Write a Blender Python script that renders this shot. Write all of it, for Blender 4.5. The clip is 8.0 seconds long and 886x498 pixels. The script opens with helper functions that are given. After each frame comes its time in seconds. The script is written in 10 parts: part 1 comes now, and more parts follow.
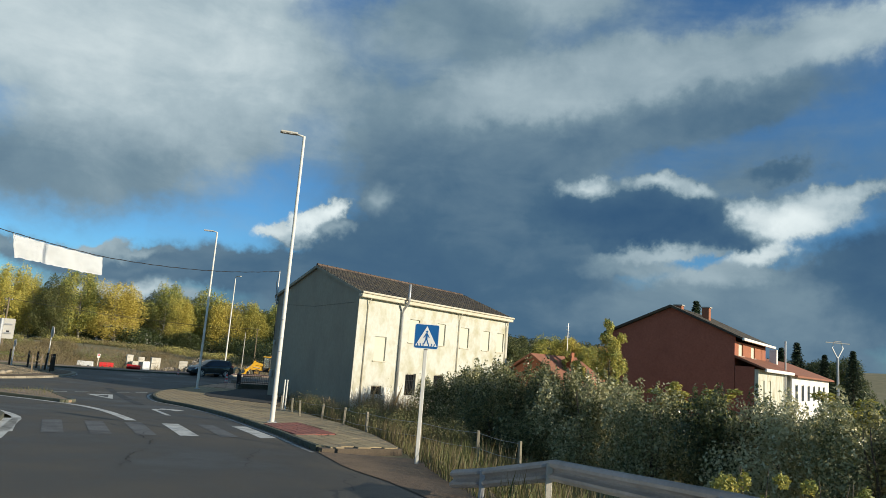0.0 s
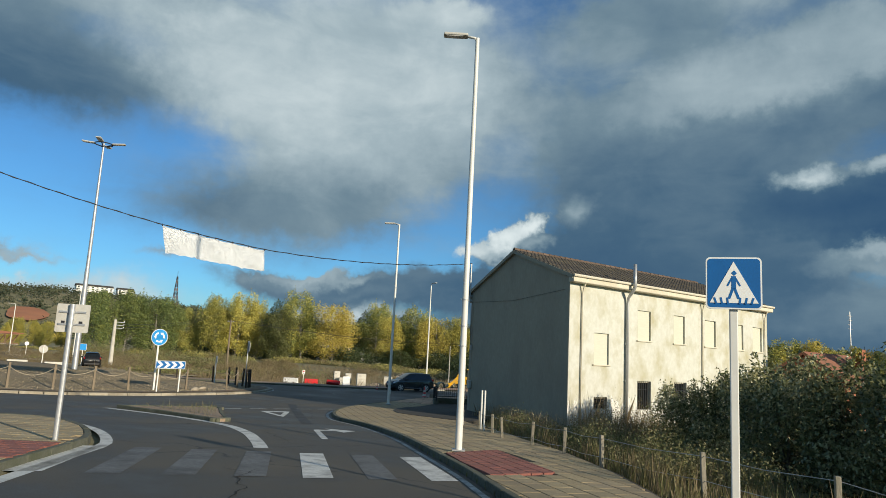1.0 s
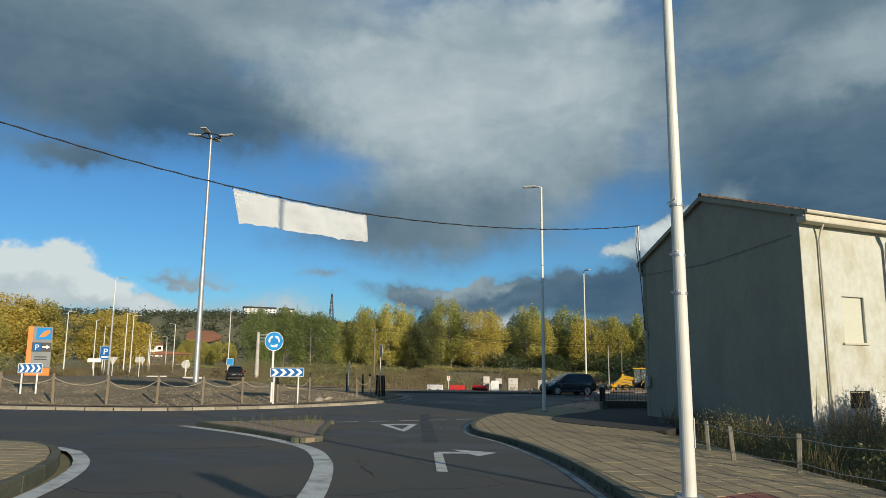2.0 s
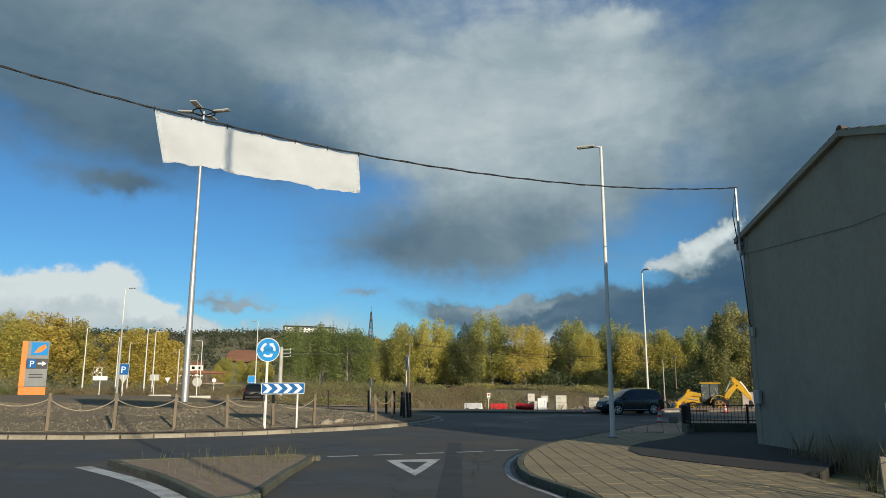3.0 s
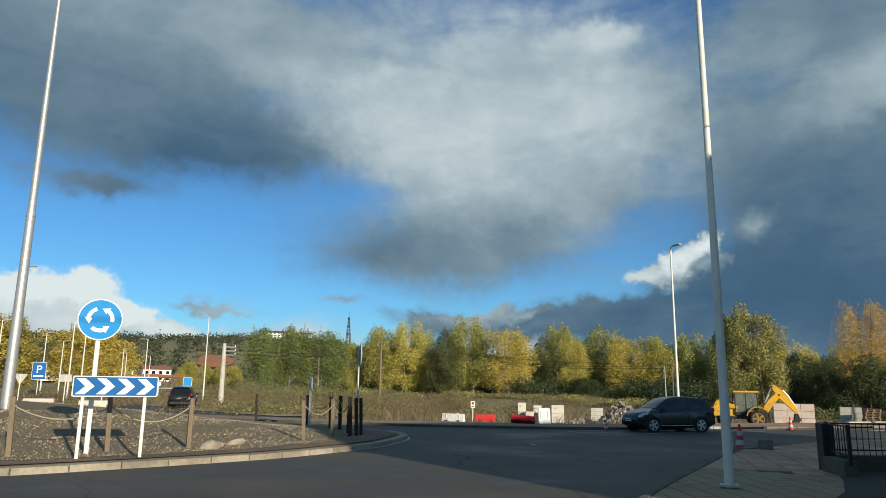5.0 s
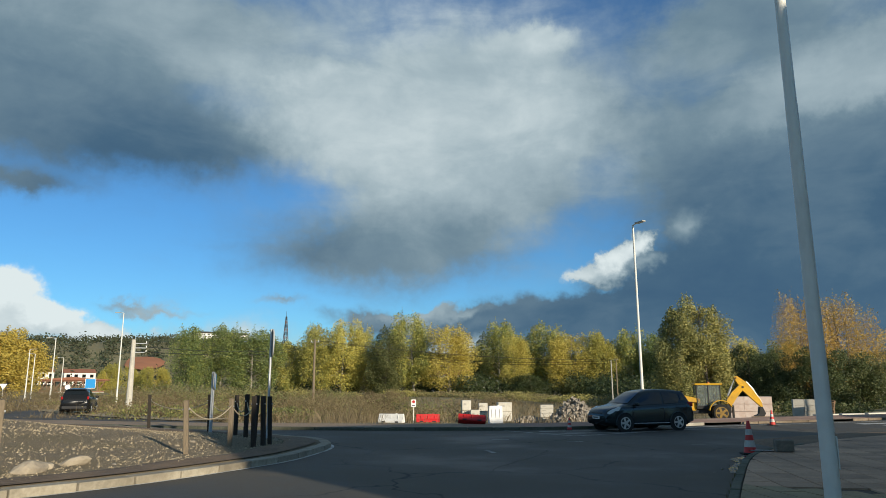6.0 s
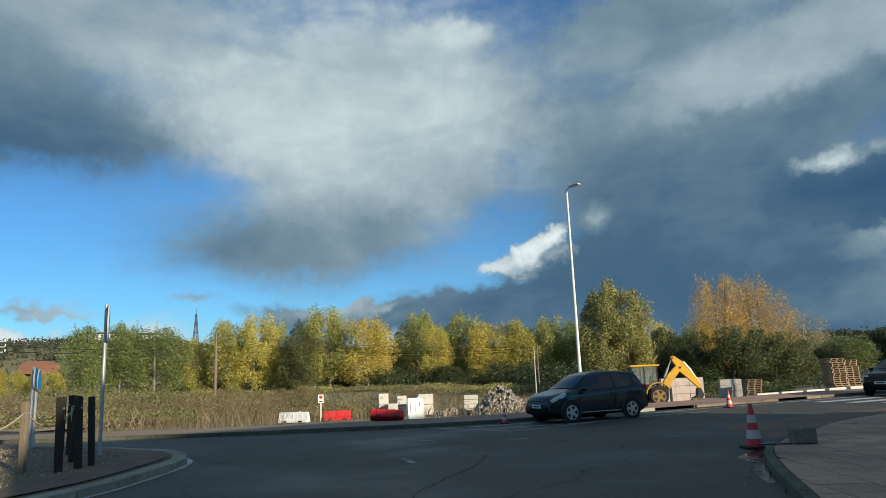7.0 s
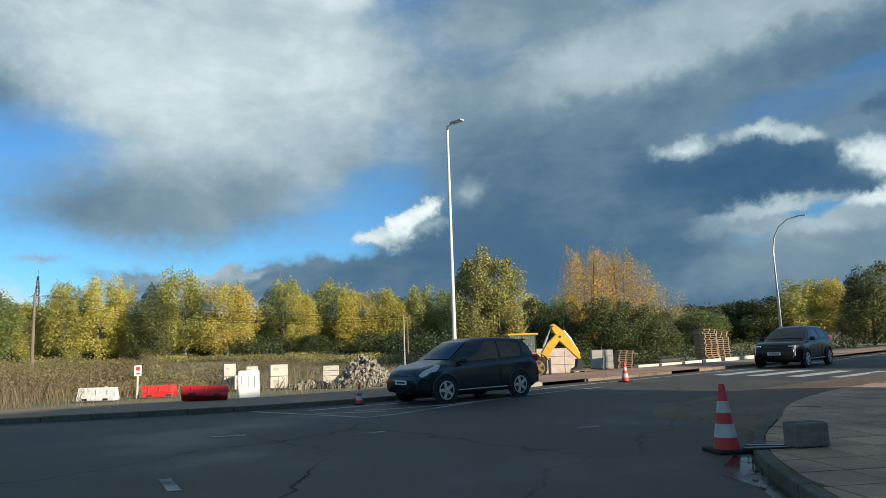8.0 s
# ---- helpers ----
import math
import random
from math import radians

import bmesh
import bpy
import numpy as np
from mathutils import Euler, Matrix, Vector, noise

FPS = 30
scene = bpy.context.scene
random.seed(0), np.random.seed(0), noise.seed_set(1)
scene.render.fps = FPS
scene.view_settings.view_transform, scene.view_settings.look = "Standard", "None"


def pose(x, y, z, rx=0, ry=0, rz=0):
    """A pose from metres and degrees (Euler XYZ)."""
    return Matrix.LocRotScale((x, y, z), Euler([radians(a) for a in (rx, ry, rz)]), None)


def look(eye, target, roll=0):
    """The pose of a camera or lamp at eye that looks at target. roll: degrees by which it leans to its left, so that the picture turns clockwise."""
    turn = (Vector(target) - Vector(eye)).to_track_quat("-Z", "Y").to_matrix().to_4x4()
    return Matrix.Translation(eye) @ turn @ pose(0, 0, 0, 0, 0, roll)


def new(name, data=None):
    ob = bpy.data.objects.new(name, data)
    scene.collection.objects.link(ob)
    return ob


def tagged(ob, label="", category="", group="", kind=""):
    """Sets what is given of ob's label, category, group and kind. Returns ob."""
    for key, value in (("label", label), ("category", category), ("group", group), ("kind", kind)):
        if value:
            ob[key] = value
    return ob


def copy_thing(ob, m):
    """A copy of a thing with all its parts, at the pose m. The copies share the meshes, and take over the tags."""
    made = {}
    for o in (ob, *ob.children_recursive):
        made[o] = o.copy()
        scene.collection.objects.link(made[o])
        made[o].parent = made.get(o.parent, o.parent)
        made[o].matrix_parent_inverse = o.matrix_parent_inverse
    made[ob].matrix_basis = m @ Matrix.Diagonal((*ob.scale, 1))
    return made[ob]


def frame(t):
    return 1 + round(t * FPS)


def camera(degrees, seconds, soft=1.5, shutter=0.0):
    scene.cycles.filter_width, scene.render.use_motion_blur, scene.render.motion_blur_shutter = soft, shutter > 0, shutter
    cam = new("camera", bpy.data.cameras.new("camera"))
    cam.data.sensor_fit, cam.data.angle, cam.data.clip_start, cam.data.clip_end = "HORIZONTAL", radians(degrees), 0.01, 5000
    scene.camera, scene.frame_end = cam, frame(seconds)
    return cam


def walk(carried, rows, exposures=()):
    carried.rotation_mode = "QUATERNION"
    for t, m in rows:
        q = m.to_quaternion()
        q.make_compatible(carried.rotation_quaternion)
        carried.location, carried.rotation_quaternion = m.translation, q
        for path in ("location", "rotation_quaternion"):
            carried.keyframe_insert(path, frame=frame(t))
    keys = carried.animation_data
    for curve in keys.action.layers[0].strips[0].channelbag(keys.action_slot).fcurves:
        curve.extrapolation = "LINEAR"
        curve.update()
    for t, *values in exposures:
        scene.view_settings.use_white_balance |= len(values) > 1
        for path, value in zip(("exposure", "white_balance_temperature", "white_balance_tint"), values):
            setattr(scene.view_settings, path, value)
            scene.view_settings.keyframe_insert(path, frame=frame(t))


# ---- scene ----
cam = camera(65.0, 8.0, soft=0.55)
PATH = [
    (0, (1.547, 1.06, 3.609), (1.453, 3.035, 3.914), 4.6),
    (0.5, (1.038, 5.32, 3.342), (0.657, 7.26, 3.647), 4.1),
    (1, (-0.022, 9.318, 3.033), (-0.676, 11.182, 3.342), 3.0),
    (1.5, (-1.467, 13.004, 2.746), (-2.356, 14.769, 3.056), 1.6),
    (2, (-3.045, 16.481, 2.504), (-4.072, 18.168, 2.82), 0.5),
    (3.5, (-8.362, 25.533, 2.182), (-9.487, 27.141, 2.566), 0.3),
    (4, (-10.005, 28.038, 2.098), (-11.133, 29.643, 2.492), 0.5),
    (5.5, (-14.34, 35.011, 1.852), (-15.347, 36.695, 2.24), 0.5),
    (6, (-15.632, 37.218, 1.771), (-16.556, 38.948, 2.16), -0.2),
    (6.5, (-16.814, 39.492, 1.703), (-17.644, 41.271, 2.087), -1.2),
    (7, (-17.723, 41.948, 1.611), (-18.435, 43.781, 1.977), -2.3),
    (7.5, (-18.456, 44.472, 1.505), (-19.012, 46.366, 1.826), -3.3),
    (8, (-18.968, 47.246, 1.522), (-19.341, 49.192, 1.792), -1.9),
]
walk(cam, [(t, look(eye, target, roll)) for t, eye, target, roll in PATH], exposures=[(0, 0.34), (1, 0.24), (2, 0.03), (3.5, 0.1), (4.2, 0.17), (5.5, 0.25), (7, 0.34), (8, 0.55)])

# ---- sun and sky ----
SUN_AZ, SUN_EL = -25.6, 14.8          # direction to the sun: degrees from +x, degrees above the ground
sun_way = Vector((math.cos(radians(SUN_AZ)) * math.cos(radians(SUN_EL)), math.sin(radians(SUN_AZ)) * math.cos(radians(SUN_EL)), math.sin(radians(SUN_EL))))
sun_data = bpy.data.lights.new("sun", "SUN")
sun_data.energy, sun_data.angle, sun_data.color = 4.7, radians(0.7), (1.0, 0.87, 0.66)
sun_ob = new("sun", sun_data)
sun_ob.matrix_world = look(sun_way * 200, (0, 0, 0))

world = bpy.data.worlds.new("sky")
scene.world = world
world.use_nodes = True
wn, wl = world.node_tree.nodes, world.node_tree.links
wn.clear()


def wnode(kind, **inputs):
    n = wn.new(kind)
    for k, v in inputs.items():
        n.inputs[int(k[1:]) if k[0] == "i" and k[1:].isdigit() else k].default_value = v
    return n


sky = wn.new("ShaderNodeTexSky")
sky.sky_type, sky.sun_disc = "NISHITA", False
sky.sun_elevation, sky.sun_rotation = radians(SUN_EL), radians(90 - SUN_AZ)
sky.altitude, sky.air_density, sky.dust_density, sky.ozone_density = 500, 1.0, 0.4, 2.0

# clouds: soft masses laid out by compass bearing (from +y, clockwise) and height above the horizon, both in degrees
coord = wn.new("ShaderNodeTexCoord")
sep = wn.new("ShaderNodeSeparateXYZ")
wl.new(coord.outputs["Generated"], sep.inputs[0])


def wmath(op, a, b=0.0, c=0.0, clamp=False):
    n = wn.new("ShaderNodeMath")
    n.operation, n.use_clamp = op, clamp
    for i, v in enumerate((a, b, c)):
        if isinstance(v, (int, float)):
            n.inputs[i].default_value = v
        else:
            wl.new(v, n.inputs[i])
    return n.outputs[0]


bearing = wmath("MULTIPLY", wmath("ARCTAN2", sep.outputs[0], sep.outputs[1]), 180 / math.pi)
height = wmath("MULTIPLY", wmath("ARCSINE", sep.outputs[2]), 180 / math.pi)
flat_way = wn.new("ShaderNodeCombineXYZ")
wl.new(bearing, flat_way.inputs[0])
wl.new(height, flat_way.inputs[1])


def wnoise(scale, detail, rough, distortion=0.0, squash=1.0, turn=0.0):
    mp = wn.new("ShaderNodeMapping")
    mp.inputs["Scale"].default_value = (1, squash, 1)
    mp.inputs["Rotation"].default_value = (0, 0, radians(turn))
    wl.new(flat_way.outputs[0], mp.inputs[0])
    n = wn.new("ShaderNodeTexNoise")
    n.inputs["Scale"].default_value, n.inputs["Detail"].default_value = scale, detail
    n.inputs["Roughness"].default_value, n.inputs["Distortion"].default_value = rough, distortion
    wl.new(mp.outputs[0], n.inputs[0])
    return n


warp_a = wnoise(0.09, 5, 0.6)
shift = wn.new("ShaderNodeVectorMath")
shift.operation = "MULTIPLY_ADD"
shift.inputs[1].default_value = (9.0, 4.5, 0)
wl.new(warp_a.outputs["Color"], shift.inputs[0])
off = wn.new("ShaderNodeVectorMath")
off.operation = "SUBTRACT"
wl.new(flat_way.outputs[0], off.inputs[0])
off.inputs[1].default_value = (4.5, 2.25, 0)
wl.new(off.outputs[0], shift.inputs[2])
warp_b = wnoise(0.55, 6, 0.62)
shift_b = wn.new("ShaderNodeVectorMath")
shift_b.operation = "MULTIPLY_ADD"
shift_b.inputs[1].default_value = (3.4, 2.2, 0)
wl.new(warp_b.outputs["Color"], shift_b.inputs[0])
off_b = wn.new("ShaderNodeVectorMath")
off_b.operation = "SUBTRACT"
off_b.inputs[1].default_value = (1.7, 1.1, 0)
wl.new(shift.outputs[0], off_b.inputs[0])
wl.new(off_b.outputs[0], shift_b.inputs[2])
fine_n = wnoise(0.14, 9, 0.6, 0.35, 1.5)
streak_n = wnoise(0.11, 6, 0.55, 0.6, 3.0, 32)
soft_n = wnoise(0.05, 4, 0.55, 0.2, 1.4)

sum_w, sum_ws = 0.03, 0.015


def cloud(az, el, wide, high, shade, weight=1.0, turn=0.0):
    """One mass of cloud: its middle, half-width and half-height, how light it is (0 slate, 1 white) and how dense."""
    global sum_w, sum_ws
    mp = wn.new("ShaderNodeMapping")
    mp.vector_type = "TEXTURE"
    mp.inputs["Location"].default_value = (az, el, 0)
    mp.inputs["Rotation"].default_value = (0, 0, radians(turn))
    mp.inputs["Scale"].default_value = (wide * 1.5, high * 1.5, 1)
    wl.new(shift_b.outputs[0], mp.inputs[0])
    gr = wn.new("ShaderNodeTexGradient")
    gr.gradient_type = "QUADRATIC_SPHERE"
    wl.new(mp.outputs[0], gr.inputs[0])
    w = gr.outputs["Fac"]
    sum_w = wmath("MULTIPLY_ADD", w, weight * 2, sum_w)
    sum_ws = wmath("MULTIPLY_ADD", w, weight * 2 * shade, sum_ws)


# the great white cloud and its grey trailing base
cloud(-28, 24, 15, 9, 0.8, 0.9)
cloud(-39, 21.5, 7, 4.5, 0.84, 0.7)
cloud(-27, 18.2, 9.5, 5.5, 0.86, 0.7)
cloud(-21, 21.5, 5, 4, 1.0, 0.7)
cloud(-17.2, 22.2, 3.6, 3.0, 0.92, 0.5)
cloud(-30.5, 20.0, 5, 2.5, 0.98, 0.5)
cloud(-38.5, 25.2, 3.5, 1.4, 0.98, 0.4)
cloud(-36, 11.0, 11, 3.6, 0.36, 0.5)
cloud(-27, 12.0, 8.5, 3.4, 0.44, 0.45)
cloud(-19, 15, 5, 3.0, 0.5, 0.25)
cloud(-20, 27.5, 4, 1.5, 0.9, 0.6)
# dark cloud on the left with a paler top
cloud(-60, 20.5, 17, 6, 0.32, 0.9)
cloud(-49, 18.5, 8, 3.0, 0.3, 0.5)
cloud(-51, 27.5, 14, 5.5, 0.6, 0.9)
cloud(-72, 27, 14, 6, 0.52, 1.0)
cloud(-61, 14.8, 5, 1.2, 0.4, 0.5)
# low bright bank and streaks on the left
cloud(-62, 5.0, 5.0, 1.7, 0.86, 1.5)
cloud(-60.4, 7.0, 2.2, 1.3, 1.15, 2.6)
cloud(-63.8, 6.8, 2.2, 1.2, 1.1, 2.4)
cloud(-57.2, 5.4, 2.0, 1.0, 1.12, 2.2)
cloud(-66.5, 5.8, 2.4, 1.2, 1.05, 2.0)
cloud(-54, 4.2, 3.5, 0.8, 1.0, 1.4)
cloud(-50, 3.2, 12, 2.0, 0.8, 0.8)
cloud(-52, 6.4, 3.0, 0.5, 0.62, 0.5)
cloud(-50, 6.0, 4, 0.4, 0.66, 0.4)
cloud(-41.0, 6.6, 3, 0.5, 0.6, 0.4)
cloud(-76, 5, 10, 3.4, 0.78, 1.0)
# long dark wedge over the trees
cloud(-24, 5.4, 11, 1.6, 0.3, 1.4, 4)
cloud(-31, 6.3, 4.0, 0.5, 0.78, 1.0, 6)
cloud(-26.5, 6.2, 2.6, 0.45, 0.75, 1.0, 5)
cloud(-33.5, 5.7, 4.5, 1.0, 0.4, 0.9)
cloud(-30, 5.9, 3.2, 0.6, 0.66, 1.0, 4)
cloud(-25, 5.2, 3.0, 0.5, 0.5, 0.8, 4)
cloud(-27, 3.0, 6, 1.1, 0.95, 1.2)
cloud(-12, 6.0, 9, 2.4, 0.18, 1.6, 8)
# bright heads above it
cloud(-15.6, 9.2, 1.7, 0.75, 0.85, 1.8, 8)
cloud(-13.4, 9.9, 1.3, 1.0, 1.08, 2.6)
cloud(-12.0, 10.7, 1.0, 0.8, 1.1, 2.4)
cloud(-14.4, 8.8, 1.6, 0.6, 0.7, 1.4)
cloud(-11.2, 9.3, 1.3, 0.7, 0.7, 1.4)
cloud(-8.3, 12.2, 1.8, 1.1, 0.74, 1.1, 25)
# slate storm mass on the right
cloud(0, 13, 13, 5.5, 0.3, 1.2)
cloud(-2, 7, 12, 4.5, 0.24, 1.4)
cloud(6, 8.0, 8, 3, 0.3, 0.8)
cloud(12.8, 11.9, 8.2, 2.2, 0.05, 2.6, -3)
cloud(18.6, 11.0, 3.4, 0.9, 0.06, 2.2, -8)
cloud(8.5, 14.4, 1.7, 0.9, 0.95, 1.9)
cloud(14.0, 14.8, 2.8, 0.7, 0.9, 1.6, 3)
cloud(17.4, 14.2, 1.5, 0.7, 0.92, 1.6)
cloud(24.2, 12.1, 3.8, 1.6, 1.02, 2.0, 6)
cloud(21.2, 12.9, 1.7, 1.0, 1.0, 2.0)
cloud(27.6, 13.4, 2.0, 0.9, 0.95, 1.8, 10)
cloud(21.6, 9.4, 2.6, 0.7, 0.95, 1.9, 10)
cloud(15.0, 9.3, 4.2, 0.7, 0.8, 1.3, 8)
cloud(18.6, 7.6, 4.0, 1.0, 0.74, 1.2, 6)
cloud(12, 8.0, 4.0, 0.8, 0.62, 1.0)
cloud(15, 4.8, 10, 2.2, 0.52, 1.2)
cloud(29.5, 7.4, 5, 3.2, 0.12, 1.9)
cloud(24.4, 15.6, 2.6, 0.7, 0.14, 1.2)
cloud(23.5, 5.6, 7, 3.6, 0.44, 1.5)
cloud(37, 12, 7, 9, 0.3, 1.2)
# pale streaked ceiling on the right
cloud(5, 1.2, 34, 3.4, 0.3, 1.6)
cloud(-1, 20.4, 8, 2.2, 0.7, 0.7, 4)
cloud(8, 22.8, 9.5, 2.8, 0.78, 0.9, 8)
cloud(19, 24.4, 10, 2.5, 0.72, 0.8, 5)
cloud(29, 24.6, 6, 1.8, 0.8, 0.8)
cloud(2, 17.2, 12, 2.2, 0.34, 1.0, 5)
cloud(17, 20.2, 12, 1.9, 0.32, 1.2, 8)
cloud(-3.5, 26.6, 7, 3.4, 0.44, 0.9)
cloud(6, 29.5, 10, 2.4, 0.66, 0.7)
# thin grey film between the masses
cloud(-14, 21, 10, 8, 0.62, 0.36)
cloud(8, 24, 24, 7, 0.54, 0.5)
cloud(22, 15, 15, 5.5, 0.4, 0.5)
cloud(-31, 14, 17, 7, 0.58, 0.32)
cloud(-6, 17, 9, 6, 0.36, 0.5)
# the rest of the sky, out of view
cloud(0, 58, 150, 18, 0.55, 1.0)
cloud(180, 58, 60, 18, 0.5, 1.0)
cloud(-180, 58, 60, 18, 0.5, 1.0)
cloud(-130, 30, 40, 22, 0.5, 1.0)
cloud(150, 34, 35, 20, 0.5, 0.8)
cloud(75, 28, 30, 12, 0.6, 0.8)

shade_mid = wmath("DIVIDE", sum_ws, sum_w)
dense = wmath("MULTIPLY_ADD", wmath("SUBTRACT", fine_n.outputs["Fac"], 0.5), 0.55, sum_w)
dense = wmath("MULTIPLY_ADD", wmath("SUBTRACT", streak_n.outputs["Fac"], 0.5), 0.5, dense)
cover = wn.new("ShaderNodeMapRange")
cover.interpolation_type = "SMOOTHSTEP"
cover.inputs["From Min"].default_value, cover.inputs["From Max"].default_value = 0.0, 1.0
wl.new(dense, cover.inputs[0])
shade = wmath("MULTIPLY_ADD", wmath("SUBTRACT", fine_n.outputs["Fac"], 0.5), 0.28, shade_mid)
shade = wmath("MULTIPLY_ADD", wmath("SUBTRACT", streak_n.outputs["Fac"], 0.5), 0.2, shade)
shade = wmath("MULTIPLY_ADD", wmath("SUBTRACT", soft_n.outputs["Fac"], 0.5), 0.4, shade)
tone = wn.new("ShaderNodeValToRGB")
els = tone.color_ramp.elements
els[0].position, els[0].color = 0.0, (0.028, 0.085, 0.18, 1)
els[1].position, els[1].color = 1.0, (0.77, 0.86, 0.87, 1)
for pos_, col_ in ((0.25, (0.068, 0.142, 0.226)), (0.5, (0.18, 0.272, 0.338)), (0.75, (0.395, 0.5, 0.55))):
    e_ = els.new(pos_)
    e_.color = (*col_, 1)
wl.new(shade, tone.inputs[0])
SKY_STRENGTH = 0.1
CLOUD_LIGHT = 0.8
lift = wn.new("ShaderNodeMixRGB")
lift.blend_type = "MULTIPLY"
lift.inputs[0].default_value = 1.0
lift.inputs[2].default_value = (CLOUD_LIGHT / SKY_STRENGTH, CLOUD_LIGHT / SKY_STRENGTH, CLOUD_LIGHT / SKY_STRENGTH, 1)
wl.new(tone.outputs[0], lift.inputs[1])
clear = wn.new("ShaderNodeMixRGB")
clear.blend_type = "MULTIPLY"
clear.inputs[0].default_value = 1.0
clear.inputs[2].default_value = (0.385, 0.755, 1.06, 1)
wl.new(sky.outputs[0], clear.inputs[1])
whole = wn.new("ShaderNodeMixRGB")
wl.new(cover.outputs[0], whole.inputs[0])
wl.new(clear.outputs[0], whole.inputs[1])
wl.new(lift.outputs[0], whole.inputs[2])
bg = wnode("ShaderNodeBackground", Strength=SKY_STRENGTH)
wout = wn.new("ShaderNodeOutputWorld")
wl.new(whole.outputs[0], bg.inputs[0])
wl.new(bg.outputs[0], wout.inputs[0])

# ---- materials ----
def nodes_of(m):
    m.use_nodes = True
    nt = m.node_tree
    return nt.nodes, nt.links, nt.nodes["Principled BSDF"]


def material(name, c1, c2=None, scale=8.0, rough=0.7, bump=0.0, metal=0.0, stain=None, stain_scale=0.6, stain_amount=0.5,
             vary=0.0, island=0.0, rough2=None, bump_scale=None, stretch=(1, 1, 1), detail=6.0, local=False, spec=0.5, deep=0.02):
    """Two-scale procedural surface: fine grain between c1 and c2, broad stains, relief, and variation from piece to piece."""
    m = bpy.data.materials.new(name)
    ns, ls, bsdf = nodes_of(m)
    c2 = c2 or tuple(v * 0.75 for v in c1)
    if local:
        src = ns.new("ShaderNodeTexCoord").outputs["Object"]
    else:
        src = ns.new("ShaderNodeNewGeometry").outputs["Position"]
    mapping = ns.new("ShaderNodeMapping")
    mapping.inputs["Scale"].default_value = stretch
    ls.new(src, mapping.inputs[0])
    fine = ns.new("ShaderNodeTexNoise")
    fine.inputs["Scale"].default_value, fine.inputs["Detail"].default_value, fine.inputs["Roughness"].default_value = scale, detail, 0.65
    ls.new(mapping.outputs[0], fine.inputs[0])
    ramp = ns.new("ShaderNodeValToRGB")
    ramp.color_ramp.elements[0].position, ramp.color_ramp.elements[1].position = 0.3, 0.7
    ramp.color_ramp.elements[0].color, ramp.color_ramp.elements[1].color = (*c1, 1), (*c2, 1)
    ls.new(fine.outputs["Fac"], ramp.inputs[0])
    colour = ramp.outputs[0]
    broad = ns.new("ShaderNodeTexNoise")
    broad.inputs["Scale"].default_value, broad.inputs["Detail"].default_value = stain_scale, 5
    broad.inputs["Roughness"].default_value = 0.6
    ls.new(mapping.outputs[0], broad.inputs[0])
    if stain:
        lim = ns.new("ShaderNodeMapRange")
        lim.inputs["From Min"].default_value, lim.inputs["From Max"].default_value = 0.45, 0.72
        lim.inputs["To Max"].default_value = stain_amount
        ls.new(broad.outputs["Fac"], lim.inputs[0])
        mix = ns.new("ShaderNodeMixRGB")
        mix.inputs[2].default_value = (*stain, 1)
        ls.new(lim.outputs[0], mix.inputs[0])
        ls.new(colour, mix.inputs[1])
        colour = mix.outputs[0]
    if vary or island:
        hsv = ns.new("ShaderNodeHueSaturation")
        rnd = ns.new("ShaderNodeObjectInfo").outputs["Random"] if vary else ns.new("ShaderNodeNewGeometry").outputs["Random Per Island"]
        val = ns.new("ShaderNodeMapRange")
        amount = vary or island
        val.inputs["To Min"].default_value, val.inputs["To Max"].default_value = 1 - amount, 1 + amount
        ls.new(rnd, val.inputs[0])
        ls.new(val.outputs[0], hsv.inputs["Value"])
        ls.new(colour, hsv.inputs["Color"])
        colour = hsv.outputs[0]
    ls.new(colour, bsdf.inputs["Base Color"])
    bsdf.inputs["Metallic"].default_value = metal
    bsdf.inputs["Specular IOR Level"].default_value = spec
    rr = ns.new("ShaderNodeMapRange")
    rr.inputs["From Min"].default_value, rr.inputs["From Max"].default_value = 0.35, 0.65
    rr.inputs["To Min"].default_value = rough
    rr.inputs["To Max"].default_value = rough2 if rough2 is not None else min(1.0, rough + 0.12)
    ls.new(broad.outputs["Fac"], rr.inputs[0])
    ls.new(rr.outputs[0], bsdf.inputs["Roughness"])
    if bump:
        b = ns.new("ShaderNodeBump")
        b.inputs["Strength"].default_value, b.inputs["Distance"].default_value = min(1.0, bump), deep
        if bump_scale:
            bn = ns.new("ShaderNodeTexNoise")
            bn.inputs["Scale"].default_value, bn.inputs["Detail"].default_value = bump_scale, 5
            ls.new(mapping.outputs[0], bn.inputs[0])
            ls.new(bn.outputs["Fac"], b.inputs["Height"])
        else:
            ls.new(fine.outputs["Fac"], b.inputs["Height"])
        ls.new(b.outputs[0], bsdf.inputs["Normal"])
    return m


